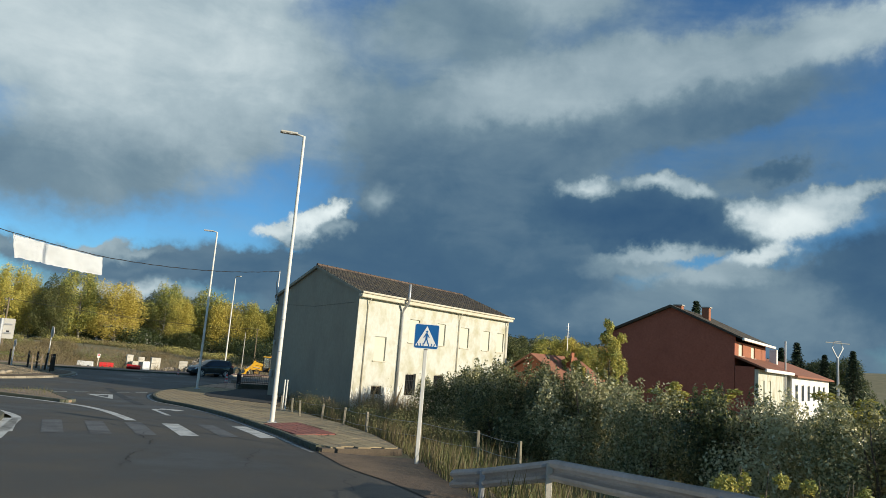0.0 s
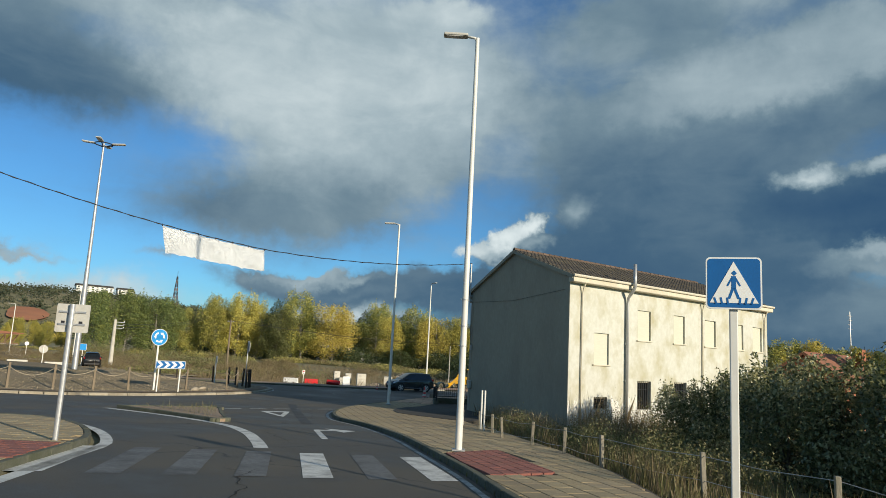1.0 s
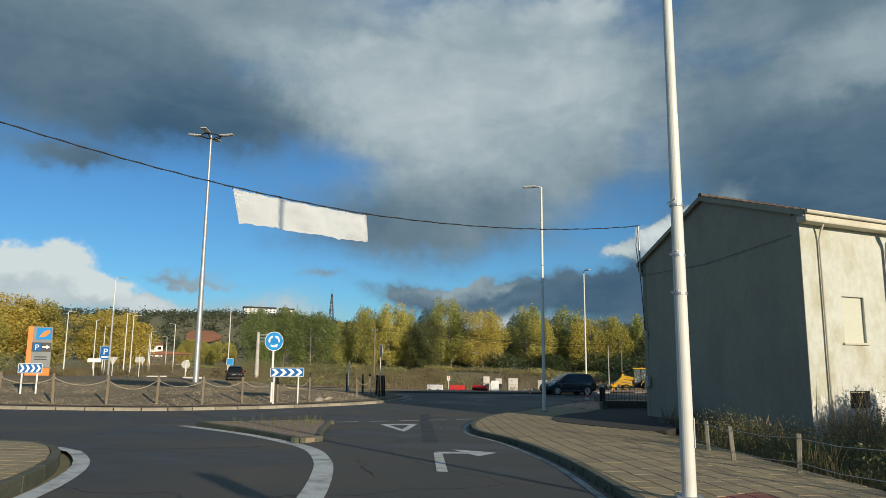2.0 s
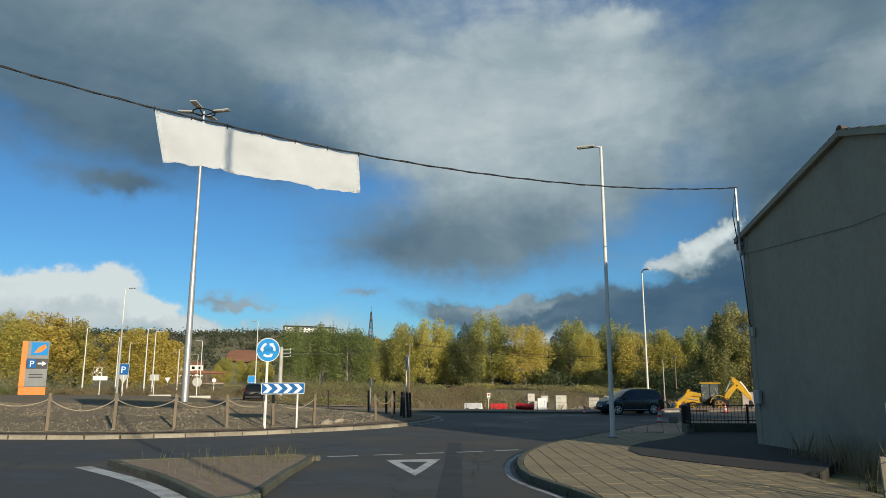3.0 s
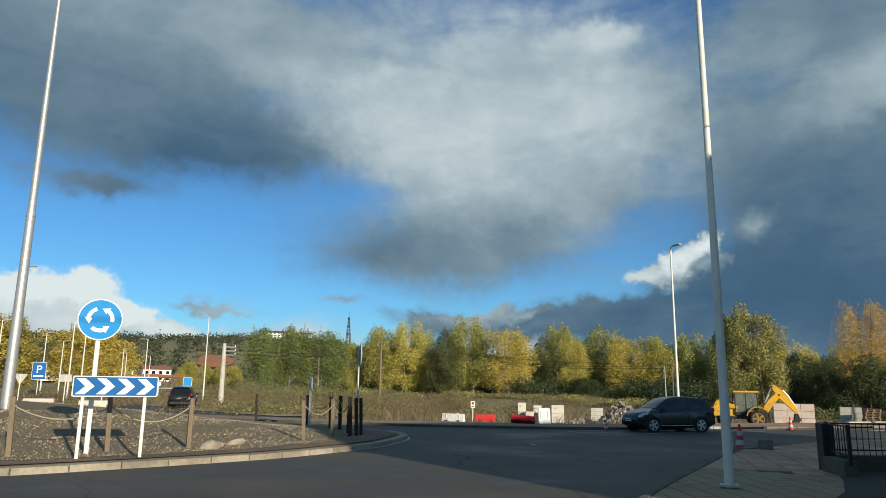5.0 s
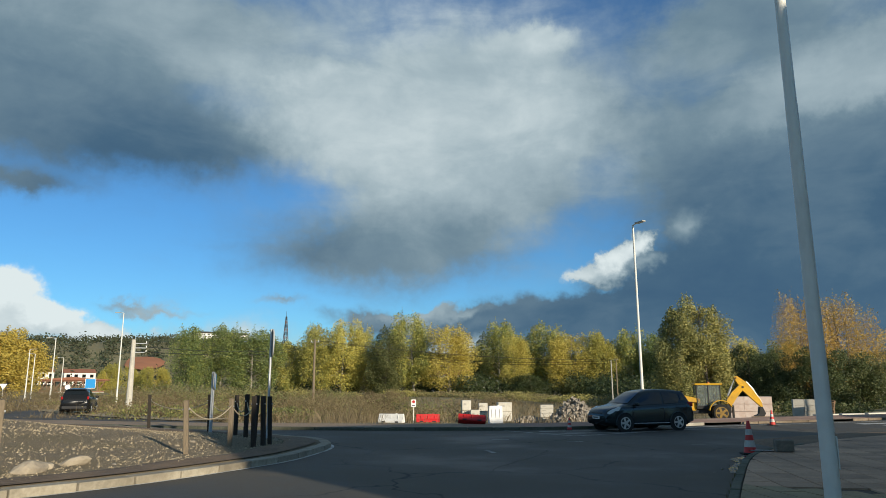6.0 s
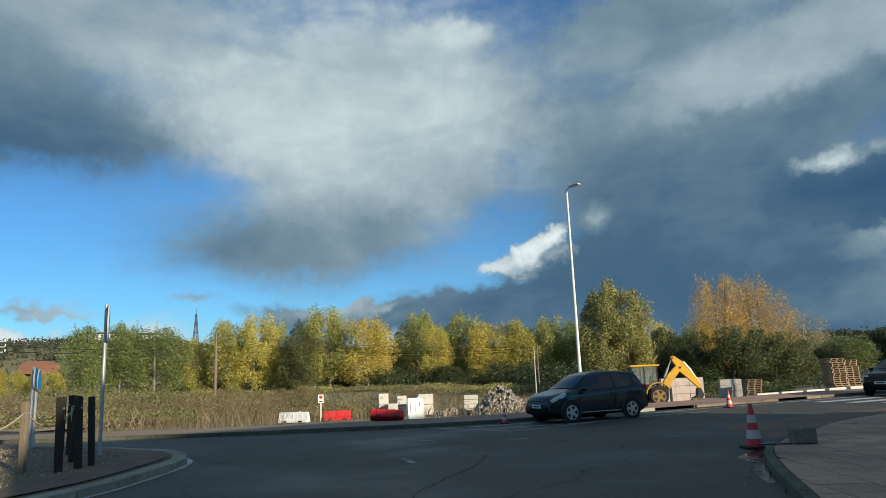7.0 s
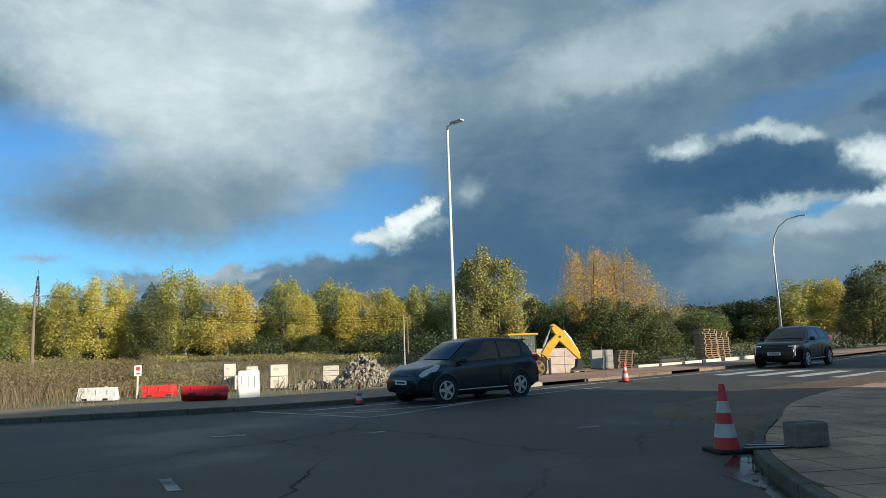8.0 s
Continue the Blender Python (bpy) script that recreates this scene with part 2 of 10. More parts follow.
def asphalt_material():
    """Dark worn asphalt with paler wheel tracks, patches, fine stone grain and thin cracks."""
    m = material("asphalt", (0.074, 0.067, 0.054), (0.041, 0.037, 0.03), scale=60, rough=0.55, rough2=0.85, bump=0.35, stain=(0.115, 0.1, 0.075), stain_scale=0.3, stain_amount=0.75)
    ns, ls, bsdf = nodes_of(m)
    base = bsdf.inputs["Base Color"].links[0].from_socket
    pos = ns.new("ShaderNodeNewGeometry").outputs["Position"]
    warp = ns.new("ShaderNodeTexNoise")
    warp.inputs["Scale"].default_value, warp.inputs["Detail"].default_value = 0.8, 4
    ls.new(pos, warp.inputs[0])
    add = ns.new("ShaderNodeVectorMath")
    add.operation = "MULTIPLY_ADD"
    add.inputs[1].default_value = (1.6, 1.6, 0)
    ls.new(warp.outputs["Color"], add.inputs[0])
    ls.new(pos, add.inputs[2])
    vor = ns.new("ShaderNodeTexVoronoi")
    vor.feature = "DISTANCE_TO_EDGE"
    vor.inputs["Scale"].default_value = 0.17
    ls.new(add.outputs[0], vor.inputs[0])
    line = ns.new("ShaderNodeMapRange")
    line.inputs["From Min"].default_value, line.inputs["From Max"].default_value = 0.0015, 0.007
    line.inputs["To Min"].default_value, line.inputs["To Max"].default_value = 0.9, 0.0
    ls.new(vor.outputs["Distance"], line.inputs[0])
    # cracks show only in places
    gate = ns.new("ShaderNodeTexNoise")
    gate.inputs["Scale"].default_value = 0.13
    ls.new(pos, gate.inputs[0])
    g2 = ns.new("ShaderNodeMapRange")
    g2.inputs["From Min"].default_value, g2.inputs["From Max"].default_value = 0.4, 0.52
    ls.new(gate.outputs["Fac"], g2.inputs[0])
    mul = ns.new("ShaderNodeMath")
    mul.operation = "MULTIPLY"
    ls.new(line.outputs[0], mul.inputs[0])
    ls.new(g2.outputs[0], mul.inputs[1])
    mix = ns.new("ShaderNodeMixRGB")
    mix.inputs[2].default_value = (0.012, 0.012, 0.012, 1)
    ls.new(mul.outputs[0], mix.inputs[0])
    ls.new(base, mix.inputs[1])
    ls.new(mix.outputs[0], bsdf.inputs["Base Color"])
    return m


def leaf_material(name, colours, rough=0.6):
    """Leaves whose colour runs along the given list from clump to clump and tree to tree."""
    m = bpy.data.materials.new(name)
    ns, ls, bsdf = nodes_of(m)
    rnd = ns.new("ShaderNodeNewGeometry").outputs["Random Per Island"]
    ob = ns.new("ShaderNodeObjectInfo").outputs["Random"]
    pos = ns.new("ShaderNodeTexNoise")
    pos.inputs["Scale"].default_value = 0.5
    ls.new(ns.new("ShaderNodeNewGeometry").outputs["Position"], pos.inputs[0])
    a = ns.new("ShaderNodeMath")
    a.operation = "MULTIPLY_ADD"
    a.inputs[1].default_value = 0.6
    ls.new(rnd, a.inputs[0])
    b = ns.new("ShaderNodeMath")
    b.operation = "MULTIPLY_ADD"
    b.inputs[1].default_value = 0.75
    ls.new(ob, b.inputs[0])
    ls.new(a.outputs[0], b.inputs[2])
    c = ns.new("ShaderNodeMath")
    c.operation = "MULTIPLY_ADD"
    c.inputs[1].default_value = 0.9
    ls.new(pos.outputs["Fac"], a.inputs[2])
    ls.new(b.outputs[0], c.inputs[0])
    c.inputs[2].default_value = -0.52
    ramp = ns.new("ShaderNodeValToRGB")
    els = ramp.color_ramp.elements
    els[0].position, els[1].position = 0.1, 0.9
    while len(els) < len(colours):
        els.new(0.5)
    for i, col in enumerate(colours):
        els[i].position = 0.1 + 0.8 * i / (len(colours) - 1)
        els[i].color = (*col, 1)
    ls.new(c.outputs[0], ramp.inputs[0])
    ls.new(ramp.outputs[0], bsdf.inputs["Base Color"])
    bsdf.inputs["Roughness"].default_value = rough
    bsdf.inputs["Subsurface Weight"].default_value = 0.0
    # thin leaves pass some of the light through
    tr = ns.new("ShaderNodeBsdfTranslucent")
    ls.new(ramp.outputs[0], tr.inputs["Color"])
    mx = ns.new("ShaderNodeMixShader")
    mx.inputs[0].default_value = 0.28
    ls.new(bsdf.outputs[0], mx.inputs[1])
    ls.new(tr.outputs[0], mx.inputs[2])
    ls.new(mx.outputs[0], ns["Material Output"].inputs["Surface"])
    return m


ASPHALT = asphalt_material()
PAINT = material("road_paint", (0.68, 0.68, 0.65), (0.46, 0.46, 0.43), scale=25, rough=0.6, bump=0.2, stain=(0.09, 0.09, 0.09), stain_scale=2.2, stain_amount=0.75)
PAINT_FADED = material("road_paint_faded", (0.5, 0.5, 0.47), (0.2, 0.2, 0.19), scale=9, rough=0.65, bump=0.2, stain=(0.06, 0.06, 0.06), stain_scale=2.0, stain_amount=0.85)
CRACK = material("road_crack", (0.012, 0.012, 0.012), (0.008, 0.008, 0.008), scale=20, rough=0.95)
PATCH = material("road_patch", (0.036, 0.037, 0.037), (0.024, 0.025, 0.025), scale=50, rough=0.6, rough2=0.85, bump=0.3, stain=(0.05, 0.05, 0.047), stain_scale=0.8)
PAINT_WORN = material("road_paint_worn", (0.16, 0.16, 0.155), (0.075, 0.075, 0.075), scale=14, rough=0.65, bump=0.2, stain=(0.05, 0.05, 0.05), stain_scale=1.6, stain_amount=0.9)
KERB = material("kerb_concrete", (0.48, 0.45, 0.38), (0.34, 0.32, 0.27), scale=14, rough=0.85, bump=0.4, stain=(0.12, 0.12, 0.09), stain_scale=1.1, stain_amount=0.7, vary=0.12)
KERB_WORN = material("kerb_worn", (0.38, 0.34, 0.265), (0.25, 0.22, 0.165), scale=12, rough=0.9, bump=0.5, stain=(0.12, 0.1, 0.07), stain_scale=0.8, stain_amount=0.75, vary=0.18)
KERB_EARTH = material("kerb_earthy", (0.25, 0.2, 0.15), (0.16, 0.125, 0.09), scale=9, rough=0.95, bump=0.6, stain=(0.09, 0.07, 0.05), stain_scale=0.9, stain_amount=0.8, vary=0.18)
KERB_DARK = material("kerb_mossy", (0.13, 0.13, 0.1), (0.07, 0.075, 0.05), scale=14, rough=0.9, bump=0.5, stain=(0.05, 0.06, 0.03), stain_scale=1.3, stain_amount=0.7, vary=0.12)
SLAB = material("paving_slab", (0.4, 0.315, 0.18), (0.27, 0.21, 0.12), scale=22, rough=0.8, bump=0.3, stain=(0.2, 0.16, 0.12), stain_scale=0.8, stain_amount=0.6, vary=0.16)
PAVER_WRAPPED = material("wrapped_pavers", (0.56, 0.44, 0.38), (0.46, 0.35, 0.3), scale=16, rough=0.45, bump=0.2, stain=(0.66, 0.6, 0.56), stain_scale=2.2, stain_amount=0.6)
SLAB_PINK = material("paving_slab_pink", (0.53, 0.345, 0.225), (0.38, 0.24, 0.155), scale=22, rough=0.8, bump=0.3, stain=(0.15, 0.105, 0.08), stain_scale=0.55, stain_amount=0.75, vary=0.16)
TACTILE = material("tactile_red", (0.3, 0.105, 0.08), (0.2, 0.075, 0.06), scale=20, rough=0.8, bump=0.3, stain=(0.16, 0.08, 0.06), stain_scale=1.2, stain_amount=0.6, vary=0.14)
DIRT = material("damp_dirt", (0.2, 0.135, 0.085), (0.1, 0.07, 0.045), scale=9, rough=0.85, bump=0.7, stain=(0.26, 0.18, 0.11), stain_scale=0.7, stain_amount=0.7, deep=0.05)
ASPHALT_OLD = material("asphalt_driveway", (0.05, 0.048, 0.044), (0.03, 0.029, 0.027), scale=45, rough=0.9, bump=0.5, stain=(0.075, 0.066, 0.05), stain_scale=0.9, stain_amount=0.6)
MORTAR = material("paving_bed", (0.12, 0.095, 0.07), (0.075, 0.06, 0.045), scale=30, rough=0.95, bump=0.4)
EARTH = material("earth", (0.36, 0.26, 0.18), (0.22, 0.16, 0.11), scale=7, rough=0.95, bump=0.7, stain=(0.28, 0.2, 0.13), stain_scale=0.35, stain_amount=0.7, deep=0.06)
RED_EARTH = material("red_earth", (0.4, 0.235, 0.175), (0.25, 0.15, 0.11), scale=7, rough=0.9, bump=0.6, stain=(0.5, 0.36, 0.25), stain_scale=0.4, stain_amount=0.7, deep=0.06)
GRAVEL = material("gravel", (0.29, 0.235, 0.155), (0.135, 0.105, 0.065), scale=34, rough=0.95, bump=0.9, stain=(0.2, 0.16, 0.08), stain_scale=0.6, stain_amount=0.7, deep=0.08)
MEADOW = material("meadow", (0.22, 0.19, 0.1), (0.13, 0.13, 0.06), scale=3, rough=0.95, bump=0.6, stain=(0.3, 0.24, 0.13), stain_scale=0.15, stain_amount=0.7)
PLASTER = material("plaster_cream", (0.6, 0.605, 0.54), (0.5, 0.5, 0.43), scale=9, rough=0.85, bump=0.2, stain=(0.33, 0.29, 0.18), stain_scale=1.3, stain_amount=0.9, stretch=(1, 1, 0.5))
def shade_band(m):
    """Plant shadow put into a wall's colour: paler lower part, ragged dripping upper edge."""
    ns, ls, bsdf = nodes_of(m)
    base = bsdf.inputs["Base Color"].links[0].from_socket
    tc = ns.new("ShaderNodeTexCoord").outputs["Object"]
    sp = ns.new("ShaderNodeSeparateXYZ")
    ls.new(tc, sp.inputs[0])
    mp = ns.new("ShaderNodeMapping")
    mp.inputs["Scale"].default_value = (3.0, 3.0, 0.25)
    ls.new(tc, mp.inputs[0])
    n = ns.new("ShaderNodeTexNoise")
    n.inputs["Scale"].default_value, n.inputs["Detail"].default_value = 1.4, 6
    ls.new(mp.outputs[0], n.inputs[0])
    a = ns.new("ShaderNodeMath")
    a.operation = "MULTIPLY_ADD"
    a.inputs[1].default_value = 2.6
    ls.new(n.outputs["Fac"], a.inputs[0])
    a.inputs[2].default_value = 0.9
    b = ns.new("ShaderNodeMath")
    b.operation = "LESS_THAN"
    ls.new(sp.outputs[2], b.inputs[0])
    ls.new(a.outputs[0], b.inputs[1])
    k = ns.new("ShaderNodeMath")
    k.operation = "MULTIPLY"
    k.inputs[1].default_value = 0.75
    ls.new(b.outputs[0], k.inputs[0])
    mix = ns.new("ShaderNodeMixRGB")
    mix.inputs[2].default_value = (0.72, 0.72, 0.69, 1)
    ls.new(k.outputs[0], mix.inputs[0])
    ls.new(base, mix.inputs[1])
    ls.new(mix.outputs[0], bsdf.inputs["Base Color"])
    return m


# stained plaster whose paler lower part stands in for the weeds' shadow
PLASTER_SHADE_BAND = shade_band(material("plaster_shade_band", (0.57, 0.575, 0.525), (0.48, 0.48, 0.42), scale=5, rough=0.85, bump=0.25, stain=(0.38, 0.355, 0.235), stain_scale=1.05, stain_amount=0.95, stretch=(1, 1, 0.85)))
# grey that carries the shade on the house's unlit sides; cement and pipes share it
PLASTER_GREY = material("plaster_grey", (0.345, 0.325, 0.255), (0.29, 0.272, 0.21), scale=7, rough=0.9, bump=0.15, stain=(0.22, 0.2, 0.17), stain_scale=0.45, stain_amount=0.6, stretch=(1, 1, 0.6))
WHITE_WALL = material("white_wall", (0.78, 0.77, 0.73), (0.7, 0.69, 0.65), scale=6, rough=0.85, bump=0.1, stain=(0.55, 0.52, 0.45), stain_scale=0.6)
TRIM_CREAM = material("trim_cream", (0.64, 0.6, 0.49), (0.54, 0.5, 0.4), scale=8, rough=0.8, stain=(0.4, 0.35, 0.25), stain_scale=0.9)
BRICK = material("brick_red", (0.38, 0.13, 0.085), (0.28, 0.092, 0.06), scale=6, rough=0.85, bump=0.2, stain=(0.24, 0.085, 0.06), stain_scale=0.5)
BRICK_LIGHT = material("brick_orange", (0.36, 0.14, 0.075), (0.28, 0.105, 0.06), scale=8, rough=0.85, bump=0.2, stain=(0.3, 0.12, 0.07), stain_scale=0.6)
ROOF = material("roof_tile_brown", (0.062, 0.054, 0.047), (0.036, 0.032, 0.029), scale=12, rough=0.9, bump=0.3, stain=(0.11, 0.095, 0.06), stain_scale=0.7, stain_amount=0.6, island=0.25)
ROOF_RIDGE = material("ridge_tile_brown", (0.14, 0.095, 0.07), (0.085, 0.062, 0.05), scale=12, rough=0.9, bump=0.3, island=0.3)
ROOF_RED = material("roof_tile_red", (0.3, 0.12, 0.07), (0.2, 0.085, 0.055), scale=10, rough=0.9, bump=0.3, stain=(0.15, 0.09, 0.06), stain_scale=0.7, island=0.25)
WHITE_METAL = material("white_painted_steel", (0.72, 0.71, 0.66), (0.66, 0.65, 0.6), scale=5, rough=0.4, stain=(0.5, 0.49, 0.46), stain_scale=1.2, stain_amount=0.4)
GALV = material("galvanised_steel", (0.5, 0.51, 0.52), (0.4, 0.41, 0.42), scale=14, rough=0.42, metal=0.55, stain=(0.3, 0.3, 0.3), stain_scale=1.5, stain_amount=0.5)
GREY_SIGN = material("sign_back_grey", (0.5, 0.49, 0.45), (0.42, 0.41, 0.38), scale=6, rough=0.6, stain=(0.3, 0.28, 0.24), stain_scale=2)
DARK_METAL = material("dark_metal", (0.03, 0.03, 0.033), (0.02, 0.02, 0.02), scale=10, rough=0.5, metal=0.3)
BLACK_RUBBER = material("black_rubber", (0.018, 0.018, 0.018), (0.012, 0.012, 0.012), scale=20, rough=0.8)
SIGN_BLUE = material("sign_blue", (0.012, 0.125, 0.37), (0.012, 0.11, 0.33), scale=4, rough=0.6, spec=0.2)
SIGN_CYAN = material("sign_light_blue", (0.02, 0.26, 0.62), (0.02, 0.235, 0.57), scale=4, rough=0.6, spec=0.2)
BLOCK_GREY = material("old_concrete_block", (0.26, 0.235, 0.19), (0.17, 0.155, 0.125), scale=18, rough=0.95, bump=0.5, stain=(0.1, 0.09, 0.07), stain_scale=4, stain_amount=0.6)
DULL_WHITE = material("dull_reflective_white", (0.6, 0.58, 0.54), (0.5, 0.48, 0.45), scale=12, rough=0.6, stain=(0.3, 0.28, 0.25), stain_scale=5, stain_amount=0.6)
SIGN_WHITE = material("sign_white", (0.82, 0.82, 0.8), (0.76, 0.76, 0.74), scale=4, rough=0.6, spec=0.2)
SIGN_BLACK = material("sign_black", (0.02, 0.02, 0.025), (0.015, 0.015, 0.02), scale=4, rough=0.5)
CLOTH = material("banner_cloth", (0.84, 0.86, 0.87), (0.81, 0.83, 0.84), scale=5, rough=0.7, stain=(0.73, 0.735, 0.73), stain_scale=1.4, stain_amount=0.5)
CABLE = material("cable_black", (0.012, 0.012, 0.013), rough=0.6)
WOOD_POST = material("weathered_wood", (0.23, 0.18, 0.12), (0.13, 0.105, 0.075), scale=12, rough=0.9, bump=0.4, stretch=(4, 4, 0.6), stain=(0.27, 0.22, 0.16), stain_scale=1.5)
POST_GREY = material("greyed_post", (0.3, 0.27, 0.21), (0.19, 0.175, 0.14), scale=14, rough=0.95, bump=0.4, stretch=(3, 3, 0.7), stain=(0.12, 0.13, 0.08), stain_scale=2)
WOOD_DARK = material("dark_wood", (0.035, 0.027, 0.02), (0.02, 0.016, 0.012), scale=12, rough=0.85, bump=0.4, stretch=(4, 4, 0.6))
ROPE = material("rope", (0.42, 0.36, 0.26), (0.3, 0.25, 0.18), scale=60, rough=0.95, bump=0.4)
BARK = material("bark", (0.17, 0.14, 0.11), (0.08, 0.065, 0.05), scale=6, rough=0.95, bump=0.6, stretch=(3, 3, 0.5))
BARK_PALE = material("bark_pale", (0.38, 0.35, 0.29), (0.22, 0.2, 0.165), scale=5, rough=0.9, bump=0.4, stretch=(2, 2, 1))
CONCRETE = material("concrete", (0.46, 0.44, 0.4), (0.36, 0.345, 0.31), scale=10, rough=0.9, bump=0.3, stain=(0.28, 0.26, 0.22), stain_scale=1.0)
CONCRETE_PALE = material("concrete_pale", (0.6, 0.57, 0.5), (0.5, 0.47, 0.41), scale=10, rough=0.9, bump=0.3, stain=(0.36, 0.33, 0.28), stain_scale=1.3, vary=0.1)
RED_PLASTIC = material("red_plastic", (0.6, 0.02, 0.02), (0.5, 0.015, 0.018), scale=5, rough=0.45, stain=(0.35, 0.03, 0.025), stain_scale=1.5)
WHITE_PLASTIC = material("white_plastic", (0.78, 0.78, 0.77), (0.7, 0.7, 0.69), scale=5, rough=0.45, stain=(0.5, 0.48, 0.44), stain_scale=1.5)
ORANGE_PLASTIC = material("cone_red", (0.66, 0.05, 0.045), (0.56, 0.035, 0.035), scale=6, rough=0.5, stain=(0.35, 0.05, 0.03), stain_scale=3)
YELLOW = material("machine_yellow", (0.72, 0.4, 0.015), (0.62, 0.33, 0.012), scale=4, rough=0.4, stain=(0.3, 0.19, 0.05), stain_scale=1.6, stain_amount=0.5)
GLASS_DARK = material("dark_glass", (0.008, 0.01, 0.012), (0.006, 0.008, 0.01), scale=3, rough=0.03, rough2=0.05, spec=0.6)
GLASS_CLEAR = material("clear_glass", (0.8, 0.87, 0.86), (0.76, 0.84, 0.83), scale=3, rough=0.02, rough2=0.04)
GLASS_CLEAR.node_tree.nodes["Principled BSDF"].inputs["Transmission Weight"].default_value = 0.9
CAR_GREY = material("car_paint_grey", (0.04, 0.055, 0.062), (0.034, 0.048, 0.055), scale=300, rough=0.2, rough2=0.26, metal=0.7)
CAR_BLACK = material("car_paint_black", (0.016, 0.017, 0.019), (0.013, 0.014, 0.016), scale=300, rough=0.18, rough2=0.28, metal=0.3)
ALLOY = material("alloy", (0.55, 0.56, 0.57), (0.48, 0.49, 0.5), scale=8, rough=0.35, metal=0.8)
LAMP_CLEAR = material("lamp_lens", (0.75, 0.76, 0.77), (0.65, 0.66, 0.67), scale=20, rough=0.1)
LAMP_RED = material("tail_lamp", (0.4, 0.01, 0.01), rough=0.15)
ORANGE_SIGN = material("totem_orange", (0.8, 0.22, 0.02), (0.72, 0.19, 0.02), scale=4, rough=0.5)
GREY_SIGN_DARK = material("totem_grey", (0.2, 0.21, 0.21), (0.17, 0.18, 0.18), scale=4, rough=0.5)
PALLET_WOOD = material("pallet_wood", (0.3, 0.2, 0.12), (0.19, 0.13, 0.085), scale=10, rough=0.9, bump=0.3, stretch=(1, 1, 3), stain=(0.36, 0.27, 0.18), stain_scale=2, vary=0.2)
ROCK = material("rock", (0.36, 0.31, 0.24), (0.22, 0.19, 0.15), scale=6, rough=0.95, bump=0.6, stain=(0.45, 0.38, 0.27), stain_scale=2.0, vary=0.2)
RUBBLE = material("rubble", (0.36, 0.32, 0.27), (0.19, 0.165, 0.135), scale=5, rough=0.95, bump=0.6, island=0.35)
SHUTTER = material("shutter_cream", (0.58, 0.575, 0.48), (0.52, 0.51, 0.42), scale=3, rough=0.7, stretch=(1, 1, 14))
RUST = material("rusty_steel", (0.26, 0.15, 0.1), (0.19, 0.105, 0.07), scale=9, rough=0.8)
LEAF_POPLAR = leaf_material("poplar_leaves", [(0.158, 0.203, 0.063), (0.300, 0.315, 0.083), (0.465, 0.427, 0.102), (0.630, 0.525, 0.120)])
LEAF_OLIVE = leaf_material("olive_leaves", [(0.128, 0.177, 0.060), (0.225, 0.262, 0.075), (0.352, 0.352, 0.093), (0.540, 0.465, 0.112)])
LEAF_GREEN = leaf_material("green_leaves", [(0.038, 0.058, 0.02), (0.062, 0.088, 0.029), (0.098, 0.118, 0.038), (0.15, 0.155, 0.052)])
LEAF_ALDER = leaf_material("alder_leaves", [(0.098, 0.119, 0.042), (0.168, 0.182, 0.063), (0.266, 0.259, 0.087), (0.392, 0.350, 0.112)])
LEAF_ORANGE = leaf_material("orange_leaves", [(0.25, 0.19, 0.05), (0.41, 0.29, 0.06), (0.52, 0.33, 0.065), (0.58, 0.37, 0.085)])
LEAF_GOLDEN = leaf_material("golden_leaves", [(0.27, 0.24, 0.06), (0.43, 0.35, 0.07), (0.53, 0.4, 0.08), (0.58, 0.44, 0.1)])
LEAF_PALE = leaf_material("pale_leaves", [(0.2, 0.18, 0.09), (0.32, 0.28, 0.14), (0.44, 0.38, 0.2), (0.5, 0.42, 0.22)])
LEAF_HEDGE = leaf_material("hedge_leaves", [(0.048, 0.066, 0.026), (0.1, 0.12, 0.048), (0.22, 0.225, 0.1), (0.4, 0.38, 0.2), (0.6, 0.57, 0.36)], rough=0.34)
LEAF_YELLOW = leaf_material("yellow_leaves", [(0.23, 0.24, 0.065), (0.37, 0.345, 0.078), (0.49, 0.42, 0.09), (0.56, 0.45, 0.1)])
LEAF_CONIFER = leaf_material("conifer_needles", [(0.022, 0.04, 0.024), (0.035, 0.06, 0.032), (0.055, 0.08, 0.042)])
LEAF_DRY = leaf_material("dry_grass_blades", [(0.125, 0.1, 0.058), (0.2, 0.155, 0.09), (0.28, 0.215, 0.125), (0.36, 0.285, 0.17)])
LEAF_GRASS = leaf_material("grass_blades", [(0.05, 0.085, 0.02), (0.085, 0.12, 0.03), (0.13, 0.14, 0.045), (0.19, 0.16, 0.07)])
LEAF_VERGE = leaf_material("verge_leaves", [(0.06, 0.085, 0.03), (0.11, 0.125, 0.045), (0.18, 0.165, 0.07), (0.26, 0.22, 0.11)])
LEAF_BRAMBLE = leaf_material("bramble_leaves", [(0.138, 0.098, 0.057), (0.207, 0.161, 0.081), (0.276, 0.218, 0.103), (0.172, 0.184, 0.069)])
FOREST = leaf_material("far_forest", [(0.03, 0.05, 0.034), (0.04, 0.062, 0.036), (0.055, 0.075, 0.042), (0.085, 0.09, 0.05)], rough=0.9)

from mathutils import geometry

